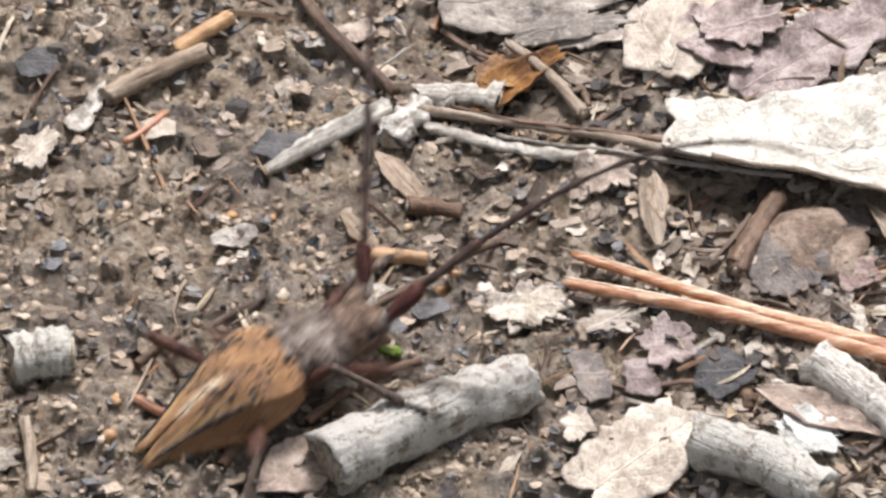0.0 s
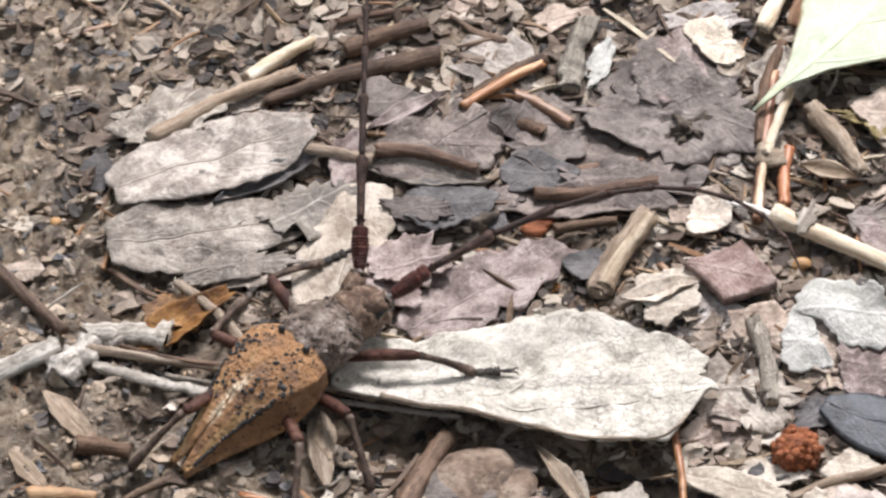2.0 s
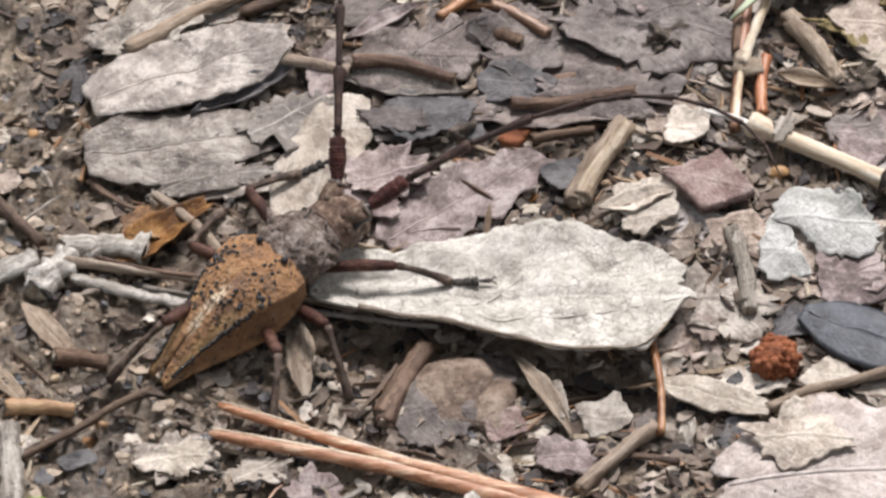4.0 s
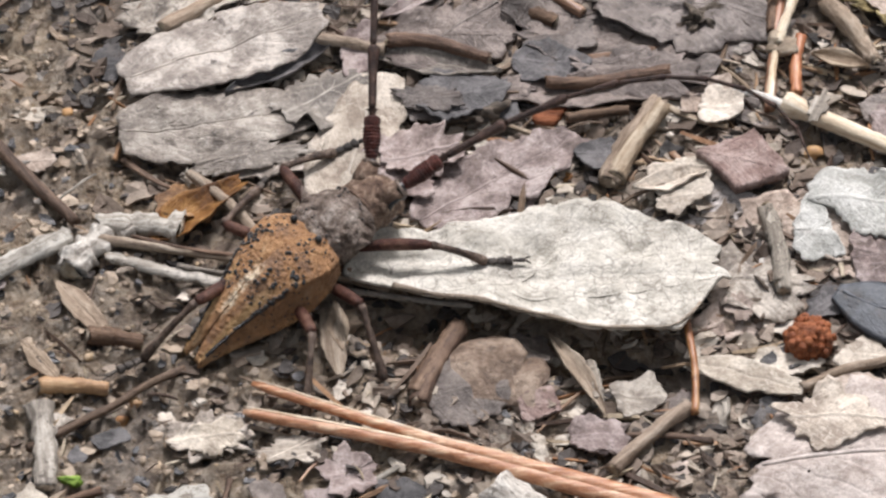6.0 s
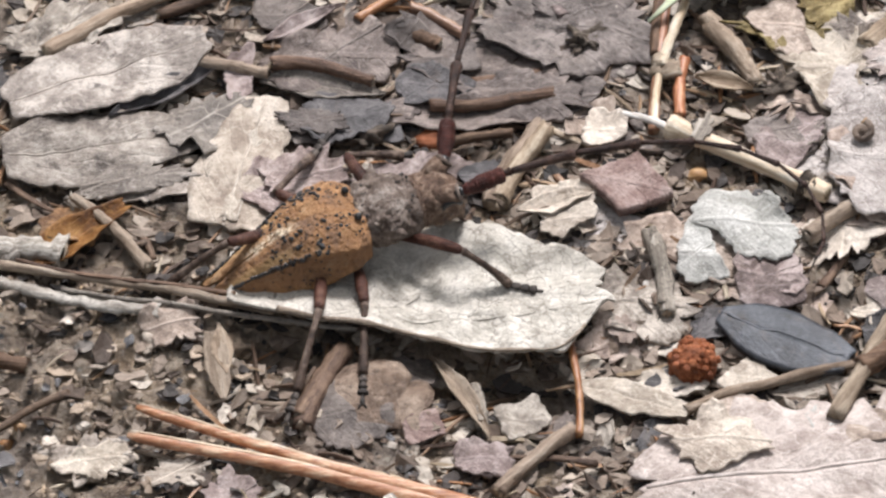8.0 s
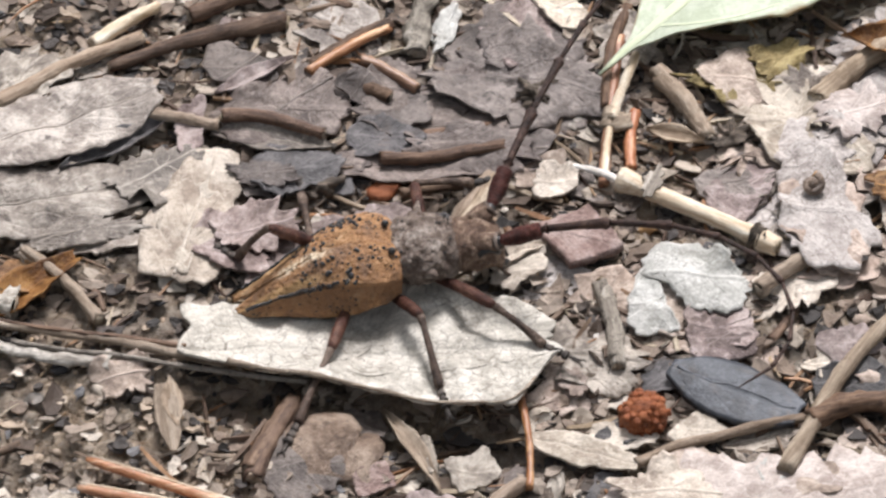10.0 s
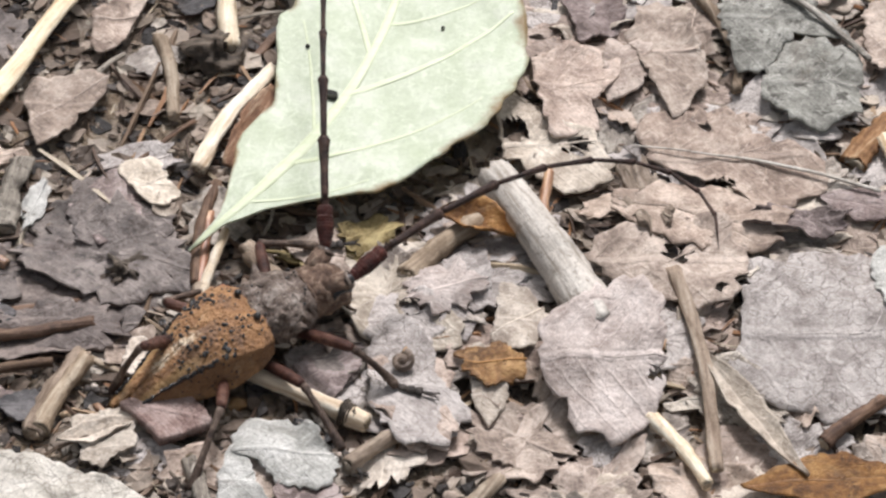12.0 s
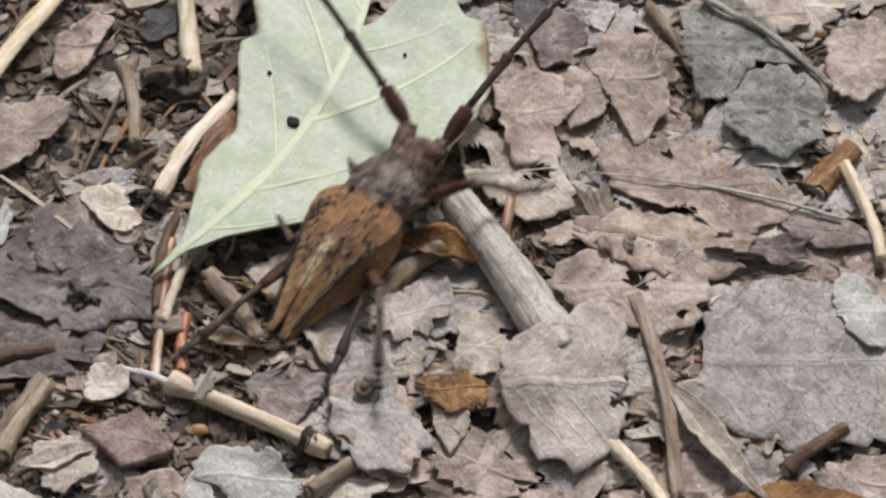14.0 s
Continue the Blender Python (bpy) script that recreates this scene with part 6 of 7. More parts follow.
BITS_DARK = island_material("dark_litter_bits", [(0.0, (0.020, 0.017, 0.015)), (0.3, (0.044, 0.036, 0.031)), (0.5, (0.075, 0.063, 0.056)), (0.7, (0.115, 0.084, 0.062)), (0.88, (0.18, 0.138, 0.102)), (1.0, (0.27, 0.22, 0.17))], 0.5)
BITS_TAN = island_material("tan_litter_bits", [(0.0, (0.07, 0.05, 0.038)), (0.2, (0.15, 0.11, 0.082)), (0.45, (0.28, 0.215, 0.165)), (0.7, (0.38, 0.315, 0.255)), (0.9, (0.50, 0.43, 0.345)), (1.0, (0.60, 0.54, 0.46))], 0.65)
BITS_MUD = island_material("mud_crumbs", [(0.0, (0.10, 0.072, 0.050)), (0.3, (0.33, 0.252, 0.182)), (0.75, (0.46, 0.362, 0.268)), (0.97, (0.54, 0.44, 0.335)), (1.0, (0.50, 0.34, 0.17))], 0.42)
BITS_STRAW = island_material("straw_and_needle_bits", [(0.0, (0.06, 0.035, 0.024)), (0.3, (0.13, 0.085, 0.058)), (0.5, (0.24, 0.17, 0.115)), (0.68, (0.33, 0.16, 0.07)), (0.85, (0.42, 0.33, 0.22)), (1.0, (0.58, 0.50, 0.38))], 0.55)

BITS_SLATE = island_material("slate_litter_bits", [(0.0, (0.05, 0.05, 0.054)), (0.4, (0.10, 0.097, 0.098)), (0.7, (0.16, 0.15, 0.145)), (1.0, (0.24, 0.21, 0.18))], 0.32, 0.6)

AREA = (-90, 116, -66, 86)
rng = np.random.default_rng(11)


def scatter(n, want):
    """n spots in the area, kept where a random draw falls under want(x, y)."""
    got = []
    total = 0
    while total < n:
        x = rng.uniform(AREA[0], AREA[1], n)
        y = rng.uniform(AREA[2], AREA[3], n)
        k = rng.random(n) < want(x, y)
        got.append(np.stack([x[k], y[k]], 1))
        total += int(k.sum())
    return np.concatenate(got)[:n]


def turned(p, yaw, pitch, roll):
    """Rotate pieces (n, m, 3) by angles of length n."""
    c, s = np.cos(roll)[:, None], np.sin(roll)[:, None]
    x, y, z = p[..., 0], p[..., 1] * c - p[..., 2] * s, p[..., 1] * s + p[..., 2] * c
    c, s = np.cos(pitch)[:, None], np.sin(pitch)[:, None]
    x, z = x * c + z * s, -x * s + z * c
    c, s = np.cos(yaw)[:, None], np.sin(yaw)[:, None]
    return np.stack([x * c - y * s, x * s + y * c, z], -1)


def place(name, pts, faces, spots, rise, mat, label, smooth=False):
    n, m = pts.shape[:2]
    p = pts.copy()
    z = ground_z(spots[:, 0], spots[:, 1]) + rise
    p[..., 0] += spots[:, 0, None]
    p[..., 1] += spots[:, 1, None]
    p[..., 2] += z[:, None]
    f = []
    base = (np.arange(n) * m)
    for q in faces:
        f.extend((base[:, None] + np.array(q)[None]).tolist())
    me = mesh_of(name, (p.reshape(-1, 3) * MM).tolist(), f, smooth=smooth)
    return thing(name, me, mat, label, "litter", kind="stuff")


def flakes(name, n, want, size, mat, label, rise=0.25, tilt=0.3, grainy=0.0):
    k = 9
    spots = scatter(n, want)
    l = np.minimum(size * np.exp(rng.normal(0, 0.45, n)), 1.9 * size)
    w = l * rng.uniform(0.35, 0.85, n)
    th = np.linspace(0, 2 * np.pi, k, endpoint=False)[None] + rng.uniform(-0.25, 0.25, (n, k))
    r = rng.uniform(0.62, 1.15, (n, k))
    top = np.stack([r * np.cos(th) * l[:, None] / 2, r * np.sin(th) * w[:, None] / 2, rng.normal(0, 0.06, (n, k)) * l[:, None]], -1)
    mid = np.zeros((n, 1, 3))
    mid[..., 2] = rng.normal(0, 0.07, (n, 1)) * l[:, None]
    low = top.copy()
    low[..., 2] -= rng.uniform(0.12, 0.3, n)[:, None]
    p = np.concatenate([top, low, mid], 1)
    f = [(2 * k, a, (a + 1) % k) for a in range(k)] + [(a, a + k, (a + 1) % k + k, (a + 1) % k) for a in range(k)] + [tuple(range(2 * k - 1, k - 1, -1))]
    yaw = rng.normal(0.2, 0.75, n) + grainy
    p = turned(p, yaw, rng.normal(0, tilt, n), rng.normal(0, tilt, n))
    return place(name, p, f, spots, rise + rng.uniform(0, 0.35, n), mat, label)


def slivers(name, n, want, size, mat, label, rise=0.3):
    spots = scatter(n, want)
    l = size * np.exp(rng.normal(0, 0.5, n))
    w = np.clip(l * rng.uniform(0.05, 0.16, n), 0.15, 0.9)
    p = []
    bend = rng.normal(0, 0.06, n) * l
    for u, k in ((-0.5, 0.55), (-0.15, 1.0), (0.2, 0.95), (0.5, 0.5)):
        for a, b in ((1, 0), (0, 1), (-1, 0), (0, -1)):
            p.append(np.stack([u * l, a * w / 2 * k + bend * (0.25 - u * u) * 4, b * w / 2 * k * 0.8], -1))
    p = np.stack(p, 1)
    f = []
    for s in range(3):
        for a in range(4):
            f.append((s * 4 + a, s * 4 + (a + 1) % 4, s * 4 + 4 + (a + 1) % 4, s * 4 + 4 + a))
    f += [(3, 2, 1, 0), (12, 13, 14, 15)]
    p = turned(p, rng.normal(0.2, 1.0, n), rng.normal(0, 0.10, n), rng.uniform(0, 6, n))
    return place(name, p, f, spots, rise + rng.uniform(0, 0.4, n), mat, label)


def crumbs(name, n, want, size, mat, label, rise=0.0):
    g = (1 + 5 ** 0.5) / 2
    ico = np.array([(-1, g, 0), (1, g, 0), (-1, -g, 0), (1, -g, 0), (0, -1, g), (0, 1, g), (0, -1, -g), (0, 1, -g), (g, 0, -1), (g, 0, 1), (-g, 0, -1), (-g, 0, 1)], float)
    ico /= np.linalg.norm(ico[0])
    f = [(0, 11, 5), (0, 5, 1), (0, 1, 7), (0, 7, 10), (0, 10, 11), (1, 5, 9), (5, 11, 4), (11, 10, 2), (10, 7, 6), (7, 1, 8), (3, 9, 4), (3, 4, 2), (3, 2, 6), (3, 6, 8), (3, 8, 9), (4, 9, 5), (2, 4, 11), (6, 2, 10), (8, 6, 7), (9, 8, 1)]
    spots = scatter(n, want)
    l = size * np.exp(rng.normal(0, 0.5, n))
    p = ico[None] * rng.uniform(0.5, 1.35, (n, 12, 1)) * (l[:, None, None] / 2) * np.stack([np.ones(n), rng.uniform(0.6, 1, n), rng.uniform(0.4, 0.8, n)], -1)[:, None]
    p = turned(p, rng.uniform(0, 6.28, n), rng.normal(0, 0.3, n), rng.normal(0, 0.3, n))
    return place(name, p, f, spots, rise + rng.uniform(-0.2, 0.1, n), mat, label, smooth=True)


def leafy(x, y):
    return 1 - bareness(x, y)


def far_end(x, y):
    """Where dry leaves lie thick."""
    return np.clip((x * 0.8 + y * 0.6 - 8) / 34, 0, 1)


crumbs("mud_crumbs", 13000, lambda x, y: 0.06 + bareness(x, y), 0.52, BITS_MUD, "damp brown mud crumbs strewn on the ground", rise=-0.08)
crumbs("dark_grit", 3500, lambda x, y: 0.4 + 0.6 * leafy(x, y), 0.6, BITS_DARK, "dark soil grit between the litter")
flakes("dark_flakes", 5200, lambda x, y: (0.7 + 0.3 * (1 - far_end(x, y))) * (1 - 0.86 * bareness(x, y)), 1.9, BITS_DARK, "dark wet leaf flakes strewn over mud", tilt=0.22)
flakes("brown_flakes", 5600, lambda x, y: (0.02 + leafy(x, y) * (0.9 - 0.5 * far_end(x, y))) * (1 - 0.9 * hollow(x, y)), 2.3, BITS_TAN, "brown and beige leaf flakes strewn over litter", rise=0.3, tilt=0.28)
flakes("pale_flakes", 420, lambda x, y: 0.02 + far_end(x, y), 3.0, BITS_TAN, "pale dry leaf flakes in the litter", rise=0.5, tilt=0.3)
flakes("mud_flakes", 1100, lambda x, y: 0.03 + bareness(x, y), 1.6, BITS_MUD, "mud-coated leaf flakes pressed into the ground", rise=0.1, tilt=0.3)
flakes("slate_flakes", 600, lambda x, y: 0.05 + bareness(x, y), 1.5, BITS_SLATE, "bluish dark wet flakes pressed into the mud", rise=0.15, tilt=0.25)
slivers("straw_bits", 2000, lambda x, y: 0.10 + 0.9 * leafy(x, y), 3.6, BITS_STRAW, "short brown stalk and needle bits in litter", rise=0.4)
slivers("fine_fibres", 1500, lambda x, y: 0.5 + 0 * x, 1.8, BITS_STRAW, "fine brown fibres pressed into the mud", rise=0.3)

# single fragments that can be told apart
pick = random.Random(23)
SPOTS = []


def free_spot(want, gap):
    for _ in range(200):
        x, y = pick.uniform(-82, 110), pick.uniform(-60, 80)
        if pick.random() < want(x, y) and all((x - a) ** 2 + (y - b) ** 2 > gap * gap for a, b in SPOTS):
            SPOTS.append((x, y))
            return x, y
    return None


for k in range(170):
    s = free_spot(lambda x, y: float(0.18 + 0.82 * leafy(x, y)), 5.5)
    if s is None:
        continue
    x, y = s
    f = float(far_end(x, y))
    b = float(bareness(x, y))
    if pick.random() < f:
        mat, text, big = pick.choice(((TAN_LEAF, "torn pinkish tan leaf fragment in litter", 1.5), (PALE_LEAF, "torn pale beige leaf fragment in litter", 1.3), (ASH_LEAF, "torn grey leaf fragment in litter", 1.3), (WET_LEAF, "torn grey-brown leaf fragment in litter", 1.2), (TAN_LEAF, "torn pinkish tan leaf fragment in litter", 1.2), (DARK_LEAF, "torn dark leaf fragment in litter", 0.9)))
    else:
        mat, text, big = pick.choice(((WET_LEAF, "damp grey-brown leaf fragment on mud", 1.1), (WET_LEAF, "damp grey-brown leaf fragment on mud", 1.2), (DARK_LEAF, "dark wet leaf fragment on mud", 0.9), (PURPLE_LEAF, "purplish brown leaf fragment on mud", 0.8), (TAN_LEAF, "small tan leaf fragment on mud", 0.7), (PALE_LEAF, "small pale leaf fragment on mud", 0.55), (RUST_LEAF, "small rusty leaf fragment on mud", 0.5)))
    if (-3 < x < 45 and 9 < y < 36) or (-12 < x < 25 and -29 < y < -14) or (8 < x < 32 and 36 < y < 64 and k % 2):
        mat, text = pick.choice(((DAMP_LEAF, "dark damp leaf fragment on mud"), (DARK_LEAF, "dark wet leaf fragment on mud"), (WET_LEAF, "damp grey-brown leaf fragment on mud")))
    big *= 1 - 0.45 * b
    l = pick.uniform(4.0, 8.5) * big
    flake(x, y, l, l * pick.uniform(0.45, 0.85), pick.uniform(-40, 60), mat, text, seed=500 + k, rise=0.45 + 0.5 * f, thick=0.2, tilt=pick.uniform(-0.12, 0.12), group="leaf fragments in the litter", n=26, rag=0.22)
for k in range(110):
    s = free_spot(lambda x, y: float(0.3 + 0.7 * leafy(x, y)), 3.0)
    if s is None:
        continue
    mat, text = pick.choice(((BROWN_WOOD, "short dark brown twig bit in litter"), (DULL_STRAW, "short dull stalk bit in litter"), (DULL_STRAW, "short dull stalk bit in litter"), (NEEDLE, "broken reddish pine needle in litter"), (BROWN_WOOD, "short dark brown twig bit in litter"), (GREY_WOOD, "short grey stalk bit in litter")))
    stick(s[0], s[1], pick.uniform(4, 11), pick.uniform(0.4, 1.3), pick.uniform(-70, 90), mat, text, seed=900 + k, rise=0.8, flat=0.7, taper=(pick.uniform(0.4, 1), pick.uniform(0.4, 1)), bend=pick.uniform(-0.12, 0.12), group="stalk bits in the litter", sides=8, n=12)

# broad dry leaves under the pile at the far end
for k in range(130):
    x, y = pick.uniform(20, 112), pick.uniform(-24, 80)
    if pick.random() > float(far_end(x, y)) or (38 < x < 60 and 26 < y < 70) or (x < 46 and 6 < y < 40) or (x < 36 and y > 0):
        continue
    mat, text = pick.choice(((TAN_LEAF, "broad tan leaf in the pile, torn"), (PALE_LEAF, "broad beige leaf in the pile, torn"), (ASH_LEAF, "broad grey leaf in the pile, torn"), (TAN_LEAF, "broad tan leaf in the pile, torn"), (WET_LEAF, "broad grey-brown leaf in the pile, damp")))
    l = pick.uniform(10, 19)
    flake(x, y, l, l * pick.uniform(0.55, 0.8), pick.uniform(-40, 70), mat, text, seed=1300 + k, rise=pick.uniform(0.75, 1.15), thick=0.2, wave=0.6, tilt=pick.uniform(-0.05, 0.05), group="broad leaves in the pile", n=64, rag=0.22)


# ---- the longhorn beetle ----
def elytra_material():
    mat, nt, bsdf = nodes_for("rusty_elytra", 0.62, 0.3)
    v = coords(nt, 1000.0)
    tone = fbm(nt, v, 0.30, 6, 0.72, 0.4)
    col = ramp(nt, tone, [(0.30, (0.19, 0.115, 0.080)), (0.42, (0.29, 0.165, 0.092)), (0.52, (0.40, 0.208, 0.094)), (0.60, (0.49, 0.285, 0.142)), (0.70, (0.62, 0.45, 0.28))])
    fine = fbm(nt, v, 1.9, 5, 0.8)
    col = mix(nt, 0.42, col, ramp(nt, fine, [(0.34, 0.35), (0.46, 0.9), (0.60, 1.12)]), "MULTIPLY")
    pit = nt.nodes.new("ShaderNodeTexVoronoi")
    pit.inputs["Scale"].default_value = 1.5
    nt.links.new(v, pit.inputs["Vector"])
    grain = ramp(nt, pit.outputs["Distance"], [(0.10, 1.0), (0.5, 0.0)])
    col = mix(nt, math_node(nt, "MULTIPLY", ramp(nt, pit.outputs["Distance"], [(0.06, 1.0), (0.14, 0.0)]), 0.3), col, (0.10, 0.05, 0.028))
    tc = nt.nodes.new("ShaderNodeTexCoord")
    sep = nt.nodes.new("ShaderNodeSeparateXYZ")
    nt.links.new(tc.outputs["UV"], sep.inputs[0])
    u, w = sep.outputs[0], sep.outputs[1]
    wob = math_node(nt, "MULTIPLY", math_node(nt, "SUBTRACT", fbm(nt, v, 0.5, 3), 0.5), 0.16)
    # pale stripe inside the keel towards the tail
    d = math_node(nt, "ABSOLUTE", math_node(nt, "ADD", math_node(nt, "SUBTRACT", w, 0.40), wob))
    pale = math_node(nt, "MULTIPLY", ramp(nt, d, [(0.05, 1.0), (0.13, 0.0)]), ramp(nt, u, [(0.42, 0.0), (0.55, 1.0)]))
    col = mix(nt, math_node(nt, "MULTIPLY", pale, 0.65), col, (0.60, 0.38, 0.17))
    # white hairs by the suture, behind the middle
    d2 = math_node(nt, "ADD", w, math_node(nt, "MULTIPLY", wob, 1.5))
    near = math_node(nt, "MULTIPLY", ramp(nt, d2, [(0.04, 1.0), (0.13, 0.0)]), ramp(nt, u, [(0.38, 0.0), (0.46, 1.0), (0.68, 1.0), (0.77, 0.0)]))
    near = math_node(nt, "MULTIPLY", near, ramp(nt, fine, [(0.42, 0.0), (0.55, 1.0)]))
    col = mix(nt, near, col, (0.80, 0.68, 0.50))
    # black keel line
    d3 = math_node(nt, "ABSOLUTE", math_node(nt, "ADD", math_node(nt, "SUBTRACT", w, 0.545), math_node(nt, "MULTIPLY", wob, 0.5)))
    keel = math_node(nt, "MULTIPLY", ramp(nt, d3, [(0.028, 1.0), (0.05, 0.0)]), ramp(nt, u, [(0.36, 0.0), (0.44, 1.0), (0.84, 1.0), (0.92, 0.0)]))
    col = mix(nt, math_node(nt, "MULTIPLY", keel, ramp(nt, fine, [(0.36, 0.35), (0.5, 0.9)])), col, (0.035, 0.026, 0.024))
    # flank painted darker as shade below the keel, fading towards the lower edge
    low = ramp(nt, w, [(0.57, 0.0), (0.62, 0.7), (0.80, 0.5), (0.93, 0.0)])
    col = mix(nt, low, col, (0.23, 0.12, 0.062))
    nt.links.new(col, bsdf.inputs["Base Color"])
    n1 = bump(nt, bsdf, fine, 0.9, 0.0005)
    n2 = bump(nt, bsdf, grain, 0.7, 0.0003, n1)
    bump(nt, bsdf, fbm(nt, v, 0.8, 3), 0.8, 0.0007, n2)
    return mat


def shell_material(name, dark, main, pale, rough=0.6, scale=1.0, strength=0.9, spec=0.35):
    mat, nt, bsdf = nodes_for(name, rough, spec)
    v = coords(nt, 1000.0)
    a = fbm(nt, v, 0.45 * scale, 7, 0.75, 0.3)
    b = fbm(nt, v, 1.9 * scale, 4, 0.8)
    col = ramp(nt, a, [(0.36, dark), (0.5, main), (0.62, pale)])
    col = mix(nt, 0.7, col, ramp(nt, b, [(0.34, 0.3), (0.5, 0.9), (0.62, 1.2)]), "MULTIPLY")
    nt.links.new(col, bsdf.inputs["Base Color"])
    n1 = bump(nt, bsdf, a, strength, 0.0006)
    bump(nt, bsdf, b, strength, 0.0003, n1)
    return mat


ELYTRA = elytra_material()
THORAX = shell_material("grey_brown_pronotum", (0.095, 0.066, 0.050), (0.225, 0.170, 0.136), (0.46, 0.39, 0.335), rough=0.55, scale=1.3, strength=1.0)
HEAD = shell_material("rusty_grey_head", (0.080, 0.045, 0.030), (0.21, 0.132, 0.090), (0.43, 0.32, 0.235), scale=1.3)
BELLY = shell_material("dark_underside", (0.03, 0.018, 0.012), (0.085, 0.050, 0.03), (0.16, 0.10, 0.06))
BLACK = shell_material("black_chitin", (0.008, 0.008, 0.008), (0.014, 0.013, 0.013), (0.022, 0.02, 0.02), rough=0.28, strength=0.2, spec=0.6)
FEMUR = shell_material("red_brown_femur", (0.026, 0.010, 0.007), (0.070, 0.026, 0.017), (0.14, 0.070, 0.048), rough=0.5, strength=0.5, spec=0.25)
TIBIA = shell_material("grey_brown_tibia", (0.030, 0.018, 0.013), (0.085, 0.054, 0.038), (0.21, 0.155, 0.12), rough=0.6, strength=0.5)
TARSUS = shell_material("dark_tarsus", (0.015, 0.012, 0.010), (0.042, 0.033, 0.027), (0.14, 0.115, 0.095), rough=0.6, strength=0.4)
SCAPE = shell_material("dark_red_scape", (0.030, 0.007, 0.005), (0.082, 0.018, 0.012), (0.155, 0.050, 0.036), rough=0.42, scale=1.6, strength=0.8, spec=0.35)
FLAGEL = shell_material("dark_antenna", (0.015, 0.008, 0.006), (0.040, 0.020, 0.014), (0.095, 0.054, 0.040), rough=0.5, scale=1.3, strength=0.5, spec=0.3)

HAIRS = shell_material("pale_hairs", (0.40, 0.30, 0.17), (0.62, 0.52, 0.36), (0.78, 0.70, 0.55), strength=0.3)
FEELER_BASE = (11.4, 2.3, 8.25)


def rung(u, table):
    return np.interp(u, np.linspace(0, 1, len(table)), table)


def elytron(sidesign):
    """One wing cover: disc from the suture to the keel, then the steep flank."""
    nu, nv = 100, 46
    u = np.linspace(0, 1, nu)
    s = np.linspace(0, 1, nv)
    U, V = np.meshgrid(u, s, indexing="ij")
    x0 = 1.0 - 17.4 * U
    sut = rung(U, (0.02, 0.02, 0.02, 0.02, 0.02, 0.02, 0.03, 0.10, 0.62))
    keel = rung(U, (4.3, 5.0, 4.7, 4.1, 3.4, 2.75, 2.15, 1.6, 1.2))
    low = rung(U, (4.5, 5.3, 5.5, 5.2, 4.5, 3.65, 2.8, 2.0, 1.35))
    zt = rung(U, (8.3, 9.0, 9.0, 8.5, 7.6, 6.3, 4.8, 3.2, 1.7))
    zk = rung(U, (7.1, 7.6, 7.5, 7.0, 6.0, 4.9, 3.7, 2.5, 1.4))
    zl = rung(U, (5.0, 4.5, 3.9, 3.3, 2.8, 2.3, 1.9, 1.5, 1.0))
    k = 0.545
    a = np.clip(V / k, 0, 1)
    b = np.clip((V - k) / (1 - k), 0, 1)
    y = sut + (keel - sut) * a ** 0.92 + (low - keel) * b ** 1.2
    z = zt + (zk - zt) * a ** 2.2 + (zl - zk) * b
    z = z + 0.26 * np.exp(-((V - k) / 0.035) ** 2) * np.clip((U - 0.3) * 5, 0, 1) - 0.10 * np.exp(-(V / 0.05) ** 2)
    x0 = x0 + 1.1 * (a - 0.4) * (U < 0.04) * 0 - 0.55 * (1 - U) ** 8 * np.abs(a - 0.5) + 0.9 * (a * (1 - a)) * U ** 12
    z = z + 0.07 * vnoise(x0 / 0.55, y / 0.55 + 40 * sidesign, 33) + 0.11 * vnoise(x0 / 1.1, y / 1.1 + 40 * sidesign, 31) + 0.22 * vnoise(x0 / 3.2, y / 3.2 + 40 * sidesign, 32)
    pts = np.stack([x0, y * sidesign, z], -1).reshape(-1, 3)
    inner = pts.copy()
    inner[:, 2] -= 0.25
    inner[:, 1] -= 0.12 * sidesign
    n = nu * nv
    f = []
    for i in range(nu - 1):
        for j in range(nv - 1):
            q = (i * nv + j, i * nv + j + 1, (i + 1) * nv + j + 1, (i + 1) * nv + j)
            f.append(q if sidesign < 0 else q[::-1])
            r = tuple(t + n for t in q)
            f.append(r[::-1] if sidesign < 0 else r)
    rim = [i * nv for i in range(nu)] + [(nu - 1) * nv + j for j in range(1, nv)] + [i * nv + nv - 1 for i in range(nu - 2, -1, -1)] + [j for j in range(nv - 2, 0, -1)]
    for i, p in enumerate(rim):
        q = rim[(i + 1) % len(rim)]
        f.append((p, q, q + n, p + n))
    uv = np.stack([U, V], -1).reshape(-1, 2)
    return pts, mesh_of("elytron", np.concatenate([pts, inner]) * MM, f, np.concatenate([uv, uv])), (nu, nv)


def ball(c, r, n=8, squash=1.0):
    v, f = [], []
    rings = max(4, n // 2 + 1)
    for a in range(1, rings):
        t = math.pi * a / rings
        for b in range(n):
            q = 2 * math.pi * b / n
            v.append((c[0] + r * math.sin(t) * math.cos(q), c[1] + r * math.sin(t) * math.sin(q), c[2] + r * squash * math.cos(t)))
    v += [(c[0], c[1], c[2] + r * squash), (c[0], c[1], c[2] - r * squash)]
    for a in range(rings - 2):
        for b in range(n):
            d = (b + 1) % n
            f.append((a * n + b, (a + 1) * n + b, (a + 1) * n + d, a * n + d))
    for b in range(n):
        d = (b + 1) % n
        f.append((len(v) - 2, b, d))
        f.append((len(v) - 1, (rings - 2) * n + d, (rings - 2) * n + b))
    return v, f


